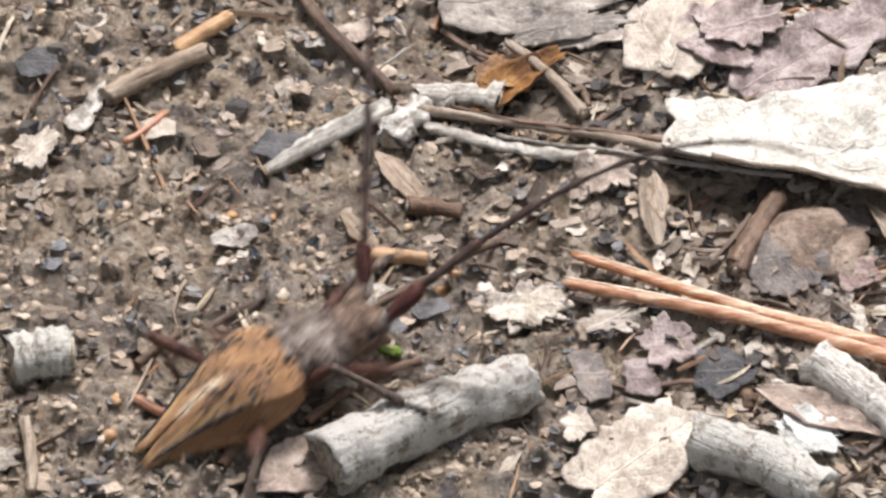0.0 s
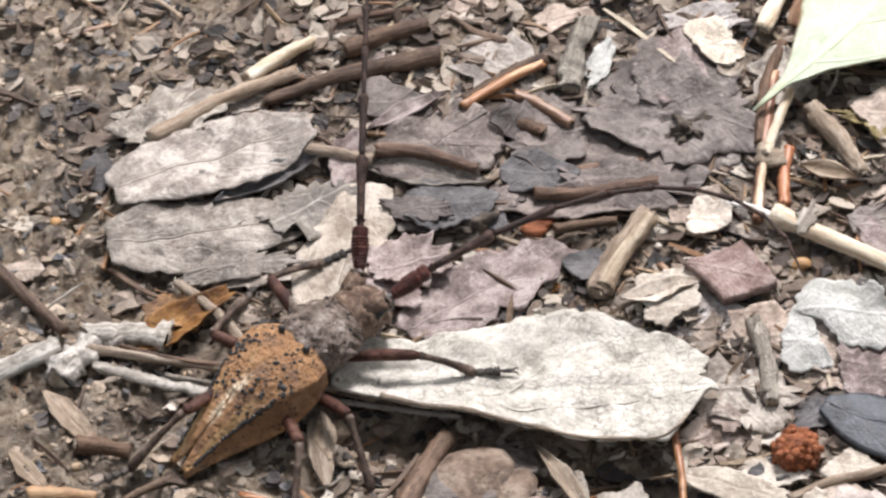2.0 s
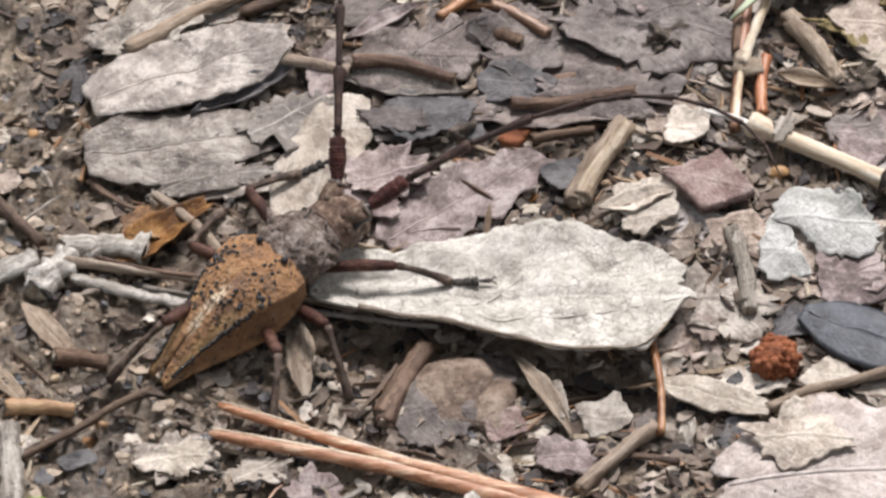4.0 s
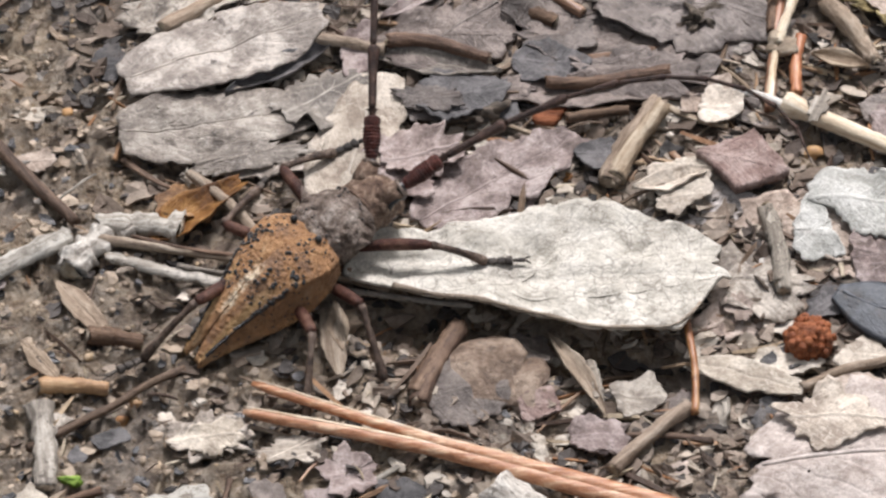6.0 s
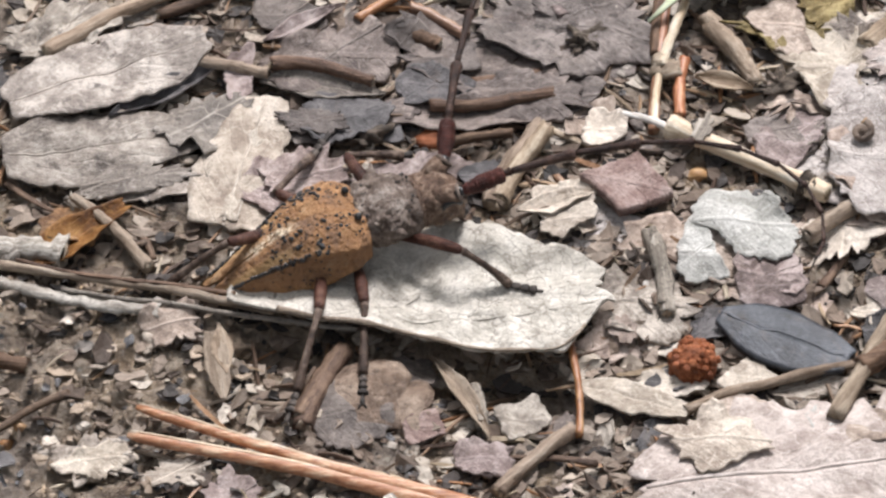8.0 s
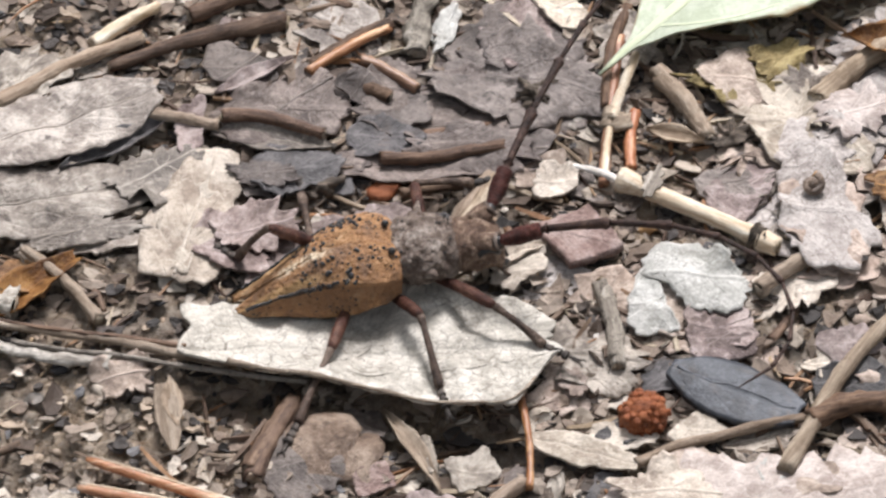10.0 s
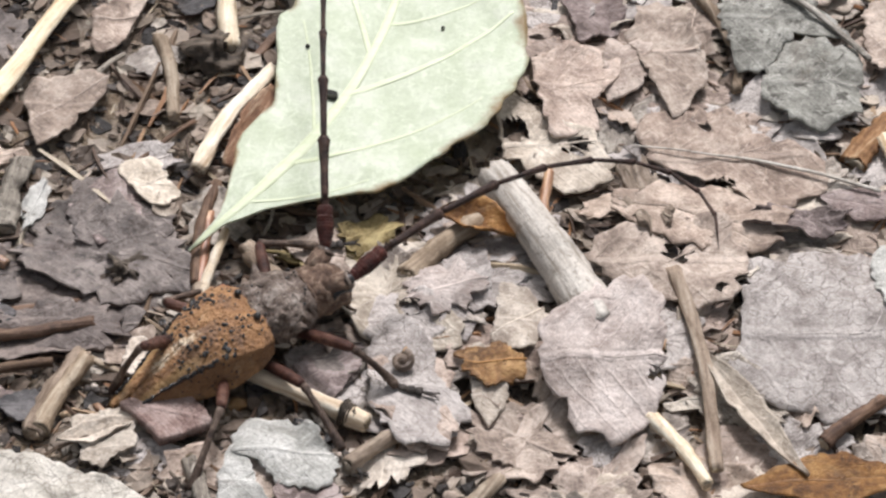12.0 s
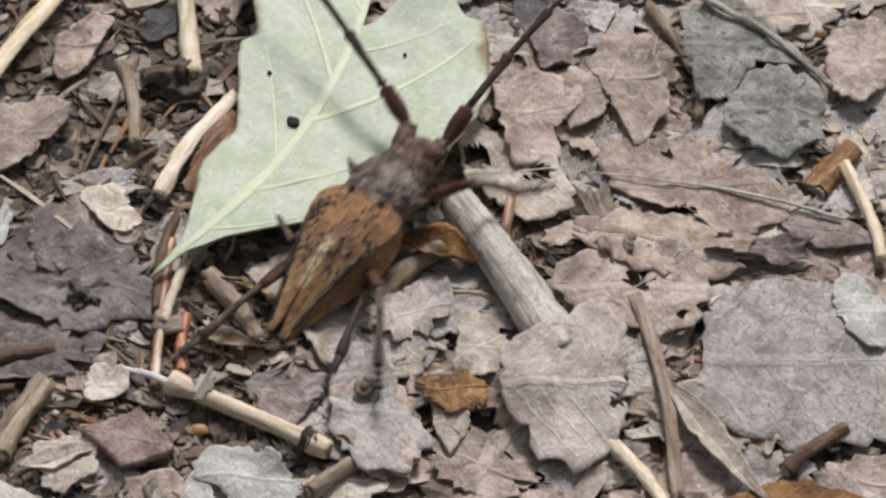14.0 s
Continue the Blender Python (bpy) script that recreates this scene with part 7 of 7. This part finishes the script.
def merged(name, pieces):
    v, f = [], []
    for pv, pf in pieces:
        o = len(v)
        v += [tuple(p) for p in pv]
        f += [tuple(i + o for i in q) for q in pf]
    return mesh_of(name, np.array(v) * MM, f)


def lathe(stations, sides=28, seed=1, lump=0.1, grit=0.0):
    """A lofted body: stations of x, half width, z of the middle, half height."""
    v, f = [], []
    n = len(stations)
    for k, (x, w, z, h) in enumerate(stations):
        for j in range(sides):
            t = 2 * math.pi * j / sides
            c, s = math.cos(t), math.sin(t)
            e = 0.85
            yy = w * math.copysign(abs(c) ** e, c)
            zz = h * math.copysign(abs(s) ** e, s)
            g = 1 + lump * float(vnoise(x * 0.9 + seed, yy * 0.9 + zz * 0.7, seed)) + 0.5 * lump * float(vnoise(x * 2.3, yy * 2.3 + zz * 1.9, seed + 1))
            if grit:
                g += grit * float(vnoise(x * 4.6, yy * 4.6 + zz * 3.9, seed + 2))
            v.append((x, yy * g, z + zz * g))
    for k in range(n - 1):
        for j in range(sides):
            i = (j + 1) % sides
            f.append((k * sides + j, (k + 1) * sides + j, (k + 1) * sides + i, k * sides + i))
    f.append(tuple(range(sides)))
    f.append(tuple(range((n - 1) * sides, n * sides))[::-1])
    return v, f


def resample(stations, n):
    s = np.asarray(stations, float)
    t = np.linspace(0, 1, len(s))
    q = np.linspace(0, 1, n)
    return np.stack([np.interp(q, t, s[:, k]) for k in range(s.shape[1])], 1)


def cone(base, tip, r, n=8):
    base, tip = np.array(base, float), np.array(tip, float)
    return tube([base, base + (tip - base) * 0.5, tip], [r, r * 0.6, r * 0.08], n)


# height of the litter under the feet
def litter_heights():
    deps = bpy.context.evaluated_depsgraph_get()
    xs, ys = np.arange(-80, 100, 2.0), np.arange(-60, 70, 2.0)
    out = np.zeros((len(xs), len(ys)))
    for i, x in enumerate(xs):
        for j, y in enumerate(ys):
            z = 0.03
            for _ in range(4):
                hit, p, nrm, idx, ob, mw = scene.ray_cast(deps, Vector((x * MM, y * MM, z)), Vector((0, 0, -1)))
                if not hit or (ob.parent or ob).name != "fresh_leaf":
                    break
                z = p.z - 0.0001
            out[i, j] = p.z / MM if hit else 0.0
    return xs, ys, out


HX, HY, HZ = litter_heights()
beetle = new("longhorn_beetle")
tagged(beetle, "rusty-brown longhorn beetle with black granules and long dark antennae", "beetle")

rnd = random.Random(5)


def at(grid, u, w):
    return grid[int(u * (nu_ - 1)) * nv_ + int(w * (nv_ - 1))]


GRANULE = [merged("granule", [ball((0, 0, 0), r, 7, 0.85)]) for r in (0.12, 0.18, 0.25)]
for side in (1, -1):
    pts, me, (nu_, nv_) = elytron(side)
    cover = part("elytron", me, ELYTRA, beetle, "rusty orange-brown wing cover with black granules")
    spots = []
    for k in range(64):
        spots.append((at(pts, rnd.uniform(0.04, 0.64), rnd.uniform(0.08, 0.48)), rnd.choice((0.10, 0.12, 0.14, 0.20))))
    for k in range(14):                                   # larger shiny ones on the disc
        spots.append((at(pts, rnd.uniform(0.10, 0.55), rnd.uniform(0.10, 0.45)), rnd.uniform(0.22, 0.30)))
    for k in range(18):                                   # oblique black row behind the shoulder
        spots.append((at(pts, 0.27 + 0.10 * rnd.random(), min(0.36 + k * 0.011, 0.56)), rnd.uniform(0.16, 0.30)))
    for k in range(50):                                   # along the keel
        spots.append((at(pts, min(0.41 + k * 0.0108, 0.93), 0.55 + rnd.uniform(-0.035, 0.03)), rnd.uniform(0.12, 0.30)))
    for k in range(30):                                   # pale-rimmed lower edge
        spots.append((at(pts, rnd.uniform(0.3, 0.9), rnd.uniform(0.62, 0.95)), 0.10))
    for p, r in spots:
        bead = part("granule", GRANULE[min(int((r - 0.1) / 0.06), 2)], BLACK, cover)
        bead.location = Vector(p) * MM
    part("tubercle", merged("tubercle", [ball((0.1, 1.9 * side, 8.75), 0.42, 12, 1.0)]), BLACK, cover, "large shiny black shoulder tubercle")

part("abdomen", merged("abdomen", [lathe(resample([(1.2, 2.6, 5.0, 2.0), (-1, 3.9, 4.9, 2.3), (-5, 4.1, 4.5, 1.9), (-9, 2.9, 3.5, 1.3), (-12.5, 1.8, 2.6, 0.8), (-14.8, 0.9, 1.9, 0.35)], 26), 24, 4, 0.04)]), BELLY, beetle, "dark brown underside")
pron = lathe(resample([(0.4, 3.3, 5.9, 2.3), (1.4, 3.7, 6.05, 2.75), (2.4, 3.95, 6.25, 2.95), (3.4, 4.15, 6.35, 3.05), (4.4, 4.0, 6.35, 3.0), (5.4, 3.6, 6.25, 2.85), (6.4, 3.25, 6.1, 2.6), (7.2, 3.0, 6.0, 2.4)], 84), 96, 7, 0.075, grit=0.022)
pronotum = part("pronotum", merged("pronotum", [pron]), THORAX, beetle, "rough grey-brown pronotum with side spines")
for side in (1, -1):
    part("side_spine", merged("side_spine", [cone((3.5, 3.2 * side, 6.4), (4.3, 5.3 * side, 7.7), 0.95, 12), ball((2.9, 1.5 * side, 8.9), 0.62, 12, 0.7), ball((5.3, 1.3 * side, 8.6), 0.45, 10, 0.7), ball((1.7, 2.9 * side, 8.0), 0.4, 10, 0.7)]), THORAX, pronotum)
    for k in range(28):
        a, q = rnd.uniform(0.6, 6.9), rnd.uniform(0.15, 1.15)
        w = float(np.interp(a, (0.4, 3.4, 7.2), (3.3, 4.15, 3.0)))
        bead = part("granule", GRANULE[rnd.choice((0, 0, 1))], THORAX, pronotum)
        bead.location = Vector((a, w * math.sin(q) * side, 6.25 + 2.8 * math.cos(q))) * MM
hairs = [tube([(1.0 - 0.5 * abs(t), 2.9 * t, 8.0 - 0.8 * t * t) for t in np.linspace(-1, 1, 15)], [0.2] * 15, 6)]
for k in range(90):
    t = rnd.uniform(-1.1, 1.1)
    p = np.array([1.05 - 0.5 * abs(t), 2.9 * t, 8.05 - 0.8 * t * t])
    hairs.append(tube([p, p + (rnd.uniform(-0.75, 0.35), rnd.uniform(-0.3, 0.3), rnd.uniform(0.1, 0.4))], [0.07, 0.02], 4))
part("collar", merged("collar", hairs), HAIRS, pronotum, "fringe of pale hairs")
part("front_ridge", merged("front_ridge", [tube([(7.15, 3.05 * math.sin(q), 6.0 + 2.45 * math.cos(q)) for q in np.linspace(-1.9, 1.9, 30)], [0.17] * 30, 7, 0.2, 5)]), HEAD, pronotum, "thin pale ridge behind the head")
skull = lathe(resample([(6.4, 2.5, 5.95, 2.0), (7.6, 2.75, 6.05, 2.3), (9.0, 2.85, 5.95, 2.6), (10.2, 2.75, 5.65, 2.75), (11.2, 2.5, 5.2, 2.6), (12.0, 2.05, 4.8, 2.3), (12.3, 1.4, 4.4, 1.7)], 48), 60, 17, 0.08, grit=0.03)
head = part("head", merged("head", [skull]), HEAD, beetle, "rusty grey-brown head, blunt in front")
for side in (1, -1):
    base = np.array(FEELER_BASE) * (1, side, 1)
    part("antennal_socket", merged("antennal_socket", [tube([(9.0, 1.3 * side, 7.0), base - (0.9, 0.35 * side, 0.4), base - (0.15, 0.05 * side, 0.05)], [1.2, 1.15, 0.95], 18, 0.12, 3)]), HEAD, head)
    out = Vector((0.80, 0.35 * side, 0.48)).normalized()
    e1 = out.orthogonal().normalized()
    e2 = out.cross(e1)
    loop = [tuple(base + np.array((e1 * math.cos(q) + e2 * math.sin(q)) * 0.82)) for q in np.linspace(0, 2 * math.pi, 25)]
    part("socket_rim", merged("socket_rim", [tube(loop, [0.22] * 25, 8)]), THORAX, head, "pale grey rim round the antenna's root")
    part("antenna_root", merged("antenna_root", [ball(tuple(base), 0.62, 14, 1.0)]), BLACK, head, "shiny black antenna root")
    ring = []
    for q in np.linspace(0.35, 2 * math.pi - 0.9, 16):
        ring.append((10.3 + 1.05 * math.cos(q), 2.55 * side + 0.2 * side * math.sin(q), 6.6 + 1.05 * math.sin(q)))
    part("eye", merged("eye", [tube(ring, [0.36] * 16, 8)]), BLACK, head, "shiny black kidney-shaped eye")
    part("mandible", merged("mandible", [tube([(11.9, 0.9 * side, 3.4), (12.6, 0.8 * side, 2.9), (13.0, 0.25 * side, 2.5)], [0.5, 0.38, 0.12], 8)]), BLACK, head)
    part("palp", merged("palp", [tube([(11.7, 1.2 * side, 2.9), (12.4, 1.7 * side, 2.2), (12.9, 1.7 * side, 1.7)], [0.2, 0.2, 0.16], 6)]), TIBIA, head)


# legs: name, coxa, thigh and shin lengths
LEGS = [
    ("fore", -1, (4.4, -1.9, 3.6), 9.0, 6.6, 4.4),
    ("mid", -1, (-0.4, -2.6, 2.5), 7.4, 8.2, 4.0),
    ("hind", -1, (-4.2, -2.5, 2.5), 8.4, 9.2, 4.2),
    ("fore", 1, (4.4, 1.9, 3.6), 9.0, 6.6, 4.4),
    ("mid", 1, (-0.4, 2.6, 2.5), 7.4, 8.2, 4.0),
    ("hind", 1, (-4.2, 2.5, 3.4), 9.8, 8.4, 4.6),
]


def femur_mesh(l):
    u = np.linspace(0, 1, 20)
    r = np.interp(u, [0, 0.12, 0.35, 0.65, 0.88, 0.96, 1], [0.38, 0.45, 0.60, 0.70, 0.60, 0.55, 0.36])
    return merged("femur", [tube(np.stack([u * l, 0 * u, 0.35 * np.sin(u * math.pi)], -1), r, 14, 0.04, 2)])


def tibia_mesh(l):
    u = np.linspace(0, 1, 18)
    r = np.interp(u, [0, 0.06, 0.15, 0.6, 0.92, 1], [0.42, 0.48, 0.34, 0.40, 0.56, 0.5])
    pieces = [tube(np.stack([u * l, 0 * u, 0.25 * np.sin(u * math.pi)], -1), r, 12, 0.05, 3)]
    for k in range(18):                                   # bristles
        q = 0.3 + 0.65 * (k / 17)
        ang = k * 2.4
        b = np.array([q * l, 0.4 * math.cos(ang), 0.4 * math.sin(ang)])
        pieces.append(tube([b, b + np.array([0.45, 0.35 * math.cos(ang), 0.35 * math.sin(ang)])], [0.045, 0.01], 4))
    return merged("tibia", pieces)


def tarsus_mesh(l):
    pieces = []
    x = 0.0
    for k, (a, w) in enumerate(((0.27, 0.48), (0.22, 0.54), (0.19, 0.64), (0.32, 0.30))):
        d = a * l
        pieces.append(tube([(x, 0, 0), (x + 0.25 * d, 0, 0), (x + 0.8 * d, 0, -0.02), (x + d, 0, 0)], [w * 0.45, w * 0.75, w, w * 0.7], 10, flat=0.65))
        x += d * 0.96
    for s in (1, -1):
        pieces.append(tube([(x - 0.05, 0.1 * s, 0), (x + 0.4, 0.38 * s, 0.05), (x + 0.62, 0.42 * s, -0.3)], [0.12, 0.1, 0.02], 6))
    return merged("tarsus", pieces)


leg_parts = []
for name, side, coxa, lf, lt, lr in LEGS:
    leg_parts.append((part("femur", femur_mesh(lf), FEMUR, beetle, "dark reddish-brown thigh"), part("tibia", tibia_mesh(lt), TIBIA, beetle, "grey-brown bristly shin"), part("tarsus", tarsus_mesh(lr), TARSUS, beetle, "dark segmented foot with claws")))

SEGS = (5.0, 0.7, 7.0, 7.0, 5.6, 5.0, 4.5, 4.1, 3.8, 3.6, 4.4)


def antenna_segment(k):
    l = SEGS[k]
    w = (0.78, 0.46, 0.52, 0.44, 0.34, 0.31, 0.28, 0.26, 0.24, 0.21, 0.18)[k]
    u = np.linspace(0, 1, 70 if k == 0 else 16)
    if k == 0:
        r = np.interp(u, [0, 0.07, 0.14, 0.45, 0.72, 0.80, 0.84, 0.95, 1], [0.45, 0.5, 0.66, 0.95, 0.93, 0.80, 0.92, 0.86, 0.5])
        r = r * (1 + 0.055 * np.sin(u * 88) * np.clip(np.sin(u * math.pi) * 1.5, 0, 1))
    elif k == 10:
        r = np.interp(u, [0, 0.06, 0.5, 1], [w * 0.8, w, w * 0.8, 0.03])
    else:
        r = np.interp(u, [0, 0.06, 0.5, 0.86, 0.95, 1], [w * 0.65, w * 0.8, w * 0.85, w * 1.15, w * 1.45, w * 0.9])
    return merged("antenna_segment", [tube(np.stack([u * l, 0 * u, 0 * u], -1), r, 12, 0.05, k)])


antennae = {}
for side in (-1, 1):
    row = []
    for k in range(len(SEGS)):
        nm = "scape" if k == 0 else "antenna_segment"
        row.append(part(nm, antenna_segment(k), SCAPE if k == 0 else FLAGEL, beetle, "thick ridged dark red first antenna joint" if k == 0 else "dark slender antenna joint"))
    antennae[side] = row


# ---- what moves ----
# seconds, body origin on the ground (x, y, millimetres), heading
BODY = [
    (0.0, -52.6, -43.9, 31), (0.1, -46.0, -35.5, 30), (0.2, -38.3, -27.7, 29), (0.3, -32.6, -24.6, 28), (0.4, -27.6, -22.6, 29), (0.5, -24.2, -18.5, 36),
    (0.6, -19.2, -13.4, 42), (0.7, -17.5, -11.2, 43), (1.0, -17.5, -11.2, 43), (6.1, -17.5, -11.2, 43), (6.2, -16.6, -10.9, 41), (6.3, -15.2, -10.2, 36), (6.4, -12.5, -9.0, 31), (6.5, -9.7, -7.5, 27),
    (6.6, -4.0, -5.6, 23), (6.7, -0.9, -4.6, 21.3), (7.0, -0.8, -4.6, 21.3), (8.5, -0.8, -4.6, 21.3), (8.8, 3.0, -3.6, 17), (9.1, 7.9, -2.1, 11), (9.4, 8.2, -2.1, 10.8),
    (10.2, 8.2, -2.1, 10.8), (10.3, 9.5, -1.6, 12), (10.4, 14.5, 0.9, 14), (10.5, 21.7, 3.9, 16.8), (10.6, 28.5, 7.4, 23), (10.7, 34.0, 11.2, 29), (10.8, 36.5, 12.8, 31.3), (11.0, 36.7, 12.9, 31.4),
    (12.1, 36.7, 12.9, 31.4), (12.2, 37.1, 13.2, 32), (12.3, 38.5, 14.3, 35), (12.4, 40.3, 16.2, 39.5), (12.5, 41.5, 17.5, 43.2), (12.6, 42.3, 18.7, 45), (12.8, 42.7, 19.4, 45.8), (13.0, 42.7, 19.4, 46),
    (13.6, 42.7, 19.4, 46), (13.7, 43.3, 20.0, 46.5), (13.8, 45.7, 22.7, 48.5), (13.9, 49.6, 27.2, 51.5), (14.0, 53.9, 31.8, 53.5),
]


def body_at(t):
    ts = [r[0] for r in BODY]
    return tuple(float(np.interp(t, ts, [r[k] for r in BODY])) for k in (1, 2, 3))


def to_ground(t, p):
    """From the beetle's own millimetres to the ground's."""
    x, y, h = body_at(t)
    c, s = math.cos(radians(h)), math.sin(radians(h))
    return np.array([x + c * p[0] - s * p[1], y + s * p[0] + c * p[1]])


def to_beetle(t, p):
    x, y, h = body_at(t)
    c, s = math.cos(radians(h)), math.sin(radians(h))
    d = (p[0] - x, p[1] - y)
    return np.array([c * d[0] + s * d[1], -s * d[0] + c * d[1]])


# where each ankle rests, in the beetle's own space, at the times when it stands
REST = [
    (0.7, ((14.1, -12.2), (-3.5, -15.7), (-13.1, -14.2), (12.6, 9.5), (4.1, 12.1), (-19.6, 3.6))),
    (6.8, ((13.2, -11.8), (-5.2, -17.0), (-12.4, -16.6), (10.0, 10.5), (0.6, 12.6), (-19.6, 2.2))),
    (9.3, ((14.2, -12.6), (2.4, -16.5), (-12.8, -17.4), (11.5, 11.3), (-6.5, 13.2), (-14.6, 6.0))),
    (10.8, ((10.6, -13.2), (1.3, -17.3), (-14.8, -13.0), (14.3, 7.8), (2.5, 9.4), (-14.4, 3.0))),
    (12.8, ((13.1, -12.6), (-5.6, -12.6), (-10.5, -11.6), (12.2, 8.2), (-6.2, 8.6), (-15.5, 4.0))),
    (14.3, ((16.9, -10.8), (-5.6, -13.6), (-13.0, -14.0), (13.0, 8.2), (2.1, 10.8), (-17.5, 5.0))),
]
RUNS = [(0.0, 0.7, 3), (6.1, 6.75, 2), (8.5, 9.2, 1), (10.2, 10.8, 2), (12.1, 12.75, 1), (13.75, 14.35, 1)]


def ankle_keys(leg):
    """Times and places at which one ankle is put down or lifted: (down, lift, place)."""
    keys = []
    now = 0.0
    rests = [(t, to_ground(t, p[leg])) for t, p in REST]
    phase = leg in (0, 2, 4)
    first = to_ground(0.0, REST[0][1][leg])
    spot = first if phase else to_ground(0.12, REST[0][1][leg])
    for (a, b, steps) in RUNS:
        span = (b - a) / steps
        nxt = [q for t, q in rests if t >= b - 0.05]
        own = [p[leg] for t, p in REST if t >= b - 0.05]
        for k in range(steps):
            s = a + k * span + (0.0 if phase else span * 0.42)
            e = s + span * 0.58
            keys.append((now, s, spot))
            if k == steps - 1 and nxt:
                spot = nxt[0]
            else:
                mid = min(e + span * 0.3, 14.0)
                spot = to_ground(mid, own[0] if own else REST[4][1][leg])
            now = e
    keys.append((now, 99.0, spot))
    return keys


def ankle_at(keys, t):
    for k, (down, lift, spot) in enumerate(keys):
        if t <= lift:
            if t >= down:
                return spot, 0.0
            a = (t - keys[k - 1][1]) / (down - keys[k - 1][1])
            a = min(max(a, 0), 1)
            e = a * a * (3 - 2 * a)
            return keys[k - 1][2] * (1 - e) + spot * e, math.sin(math.pi * a) * 3.6
    return keys[-1][2], 0.0


def aim(p, d, up=(0, 0, 1)):
    """A pose at p (millimetres) with local x along d."""
    x = Vector(d).normalized()
    u = Vector(up)
    y = u.cross(x)
    if y.length < 1e-3:
        y = Vector((0, 1, 0))
    y.normalize()
    z = x.cross(y)
    m = Matrix((x, y, z)).transposed().to_4x4()
    m.translation = Vector(p) * MM
    return m


def standing(x, y):
    """Height of what lies under a foot."""
    i, j = int(np.clip(round((x - HX[0]) / 2), 0, len(HX) - 1)), int(np.clip(round((y - HY[0]) / 2), 0, len(HY) - 1))
    return float(HZ[i, j]) * 0.7 + 0.3 * float(np.median(HZ[max(i - 2, 0):i + 3, max(j - 2, 0):j + 3]))


def leg_poses(leg, keys, t):
    name, side, coxa, lf, lt, lr = LEGS[leg]
    spot, lift = ankle_at(keys, t)
    q = to_beetle(t, spot)
    c = np.array(coxa)
    a = np.array([q[0], q[1], standing(*spot) + 0.4 + lift])
    v = a - c
    d = np.linalg.norm(v)
    reach = (lf + lt) * 0.985
    if d > reach:
        a = c + v / d * reach
        v, d = a - c, reach
    d = max(d, abs(lf - lt) + 0.3)
    along = (lf * lf - lt * lt + d * d) / (2 * d)
    high = math.sqrt(max(lf * lf - along * along, 0.0))
    e = v / np.linalg.norm(v)
    out = np.array([0, 0, 1.0]) - e * e[2]
    out /= np.linalg.norm(out)
    sidew = np.cross(e, out)
    lean = {("fore", 1): -0.97, ("mid", 1): -0.93, ("hind", 1): -0.25}.get((name, side), 0.3 * side if name != "fore" else -0.3 * side)
    bend = out * math.sqrt(1 - lean * lean) + sidew * lean
    bend /= np.linalg.norm(bend)
    knee = c + e * along + bend * high
    flat = np.array([a[0] - knee[0], a[1] - knee[1], 0.0])
    flat /= np.linalg.norm(flat) + 1e-6
    toe = flat + np.array([0, 0, -0.06 - 0.04 * lift])
    return aim(c, knee - c), aim(knee, a - knee), aim(a, toe)


# feelers: seconds, right azimuth, bend, rise; left azimuth, bend, rise (degrees, from the heading)
FEEL = [
    (0.0, 4, -50, 26, 58, 0, 30), (0.4, -6, -45, 22, 50, 0, 30), (0.7, -14.6, -98, 22, 46, 0, 31), (6.1, -14.6, -98, 22, 46, 0, 31), (6.5, -6, -80, 18, 60, -40, 20), (6.8, -5.6, -129, 16, 64, -80, 6),
    (8.5, -5.6, -129, 16, 64, -80, 6), (9.2, -16, -146, 28, 58.4, -51, 13.4), (10.2, -16, -146, 28, 58.4, -51, 13.4), (10.5, 0, -110, 18, 54, -20, 24), (10.8, 8.7, -127, 12, 59, -11, 31), (12.1, 8.7, -127, 12, 59, -11, 31),
    (12.5, 8, -22, 29, 72, -4, 26), (12.8, 3.4, -58, 31, 70, -1, 24), (13.6, 3.4, -58, 31, 70, -1, 24), (14.0, 0, -50, 22, 68, 4, 20),
]
SHARE = (np.arange(11) / 10) ** 2
DROOP = 0.9 * np.arange(11) / 10



def feeler(side, t):
    ts = [r[0] for r in FEEL]
    o = 1 if side < 0 else 4
    az, bend, rise = (float(np.interp(t, ts, [r[o + k] for r in FEEL])) for k in range(3))
    sway = 2.0 * math.sin(2.1 * t + side)
    p = np.array(FEELER_BASE) * (1, side, 1)
    out = []
    for k, l in enumerate(SEGS):
        a = radians(az + sway * SHARE[k] + bend * SHARE[k])
        e = radians(rise * (1 - 1.55 * DROOP[k]))
        d = np.array([math.cos(e) * math.cos(a), math.cos(e) * math.sin(a), math.sin(e)])
        if p[2] + d[2] * l < 1.2:
            d[2] = (1.2 - p[2]) / l
        out.append(aim(p, d))
        p = p + d * l
    return out


def motions():
    times = [round(k * 0.1, 1) for k in range(141)]
    rows = []
    for t in times:
        x, y, h = body_at(t)
        moving = abs(body_at(min(t + 0.05, 14))[0] - body_at(max(t - 0.05, 0))[0]) > 0.2
        bob = 0.25 * math.sin(t * 40) if moving else 0.0
        rows.append((t, pose(x * MM, y * MM, bob * MM, 0, 0, h)))
    walk(beetle, rows)
    for leg, (femur, tibia, tarsus) in enumerate(leg_parts):
        keys = ankle_keys(leg)
        sets = [(t, leg_poses(leg, keys, t)) for t in times]
        walk(femur, [(t, m[0]) for t, m in sets])
        walk(tibia, [(t, m[1]) for t, m in sets])
        walk(tarsus, [(t, m[2]) for t, m in sets])
    for side, row in antennae.items():
        sets = [(t, feeler(side, t)) for t in times]
        for k, seg_part in enumerate(row):
            walk(seg_part, [(t, m[k]) for t, m in sets])


motions()
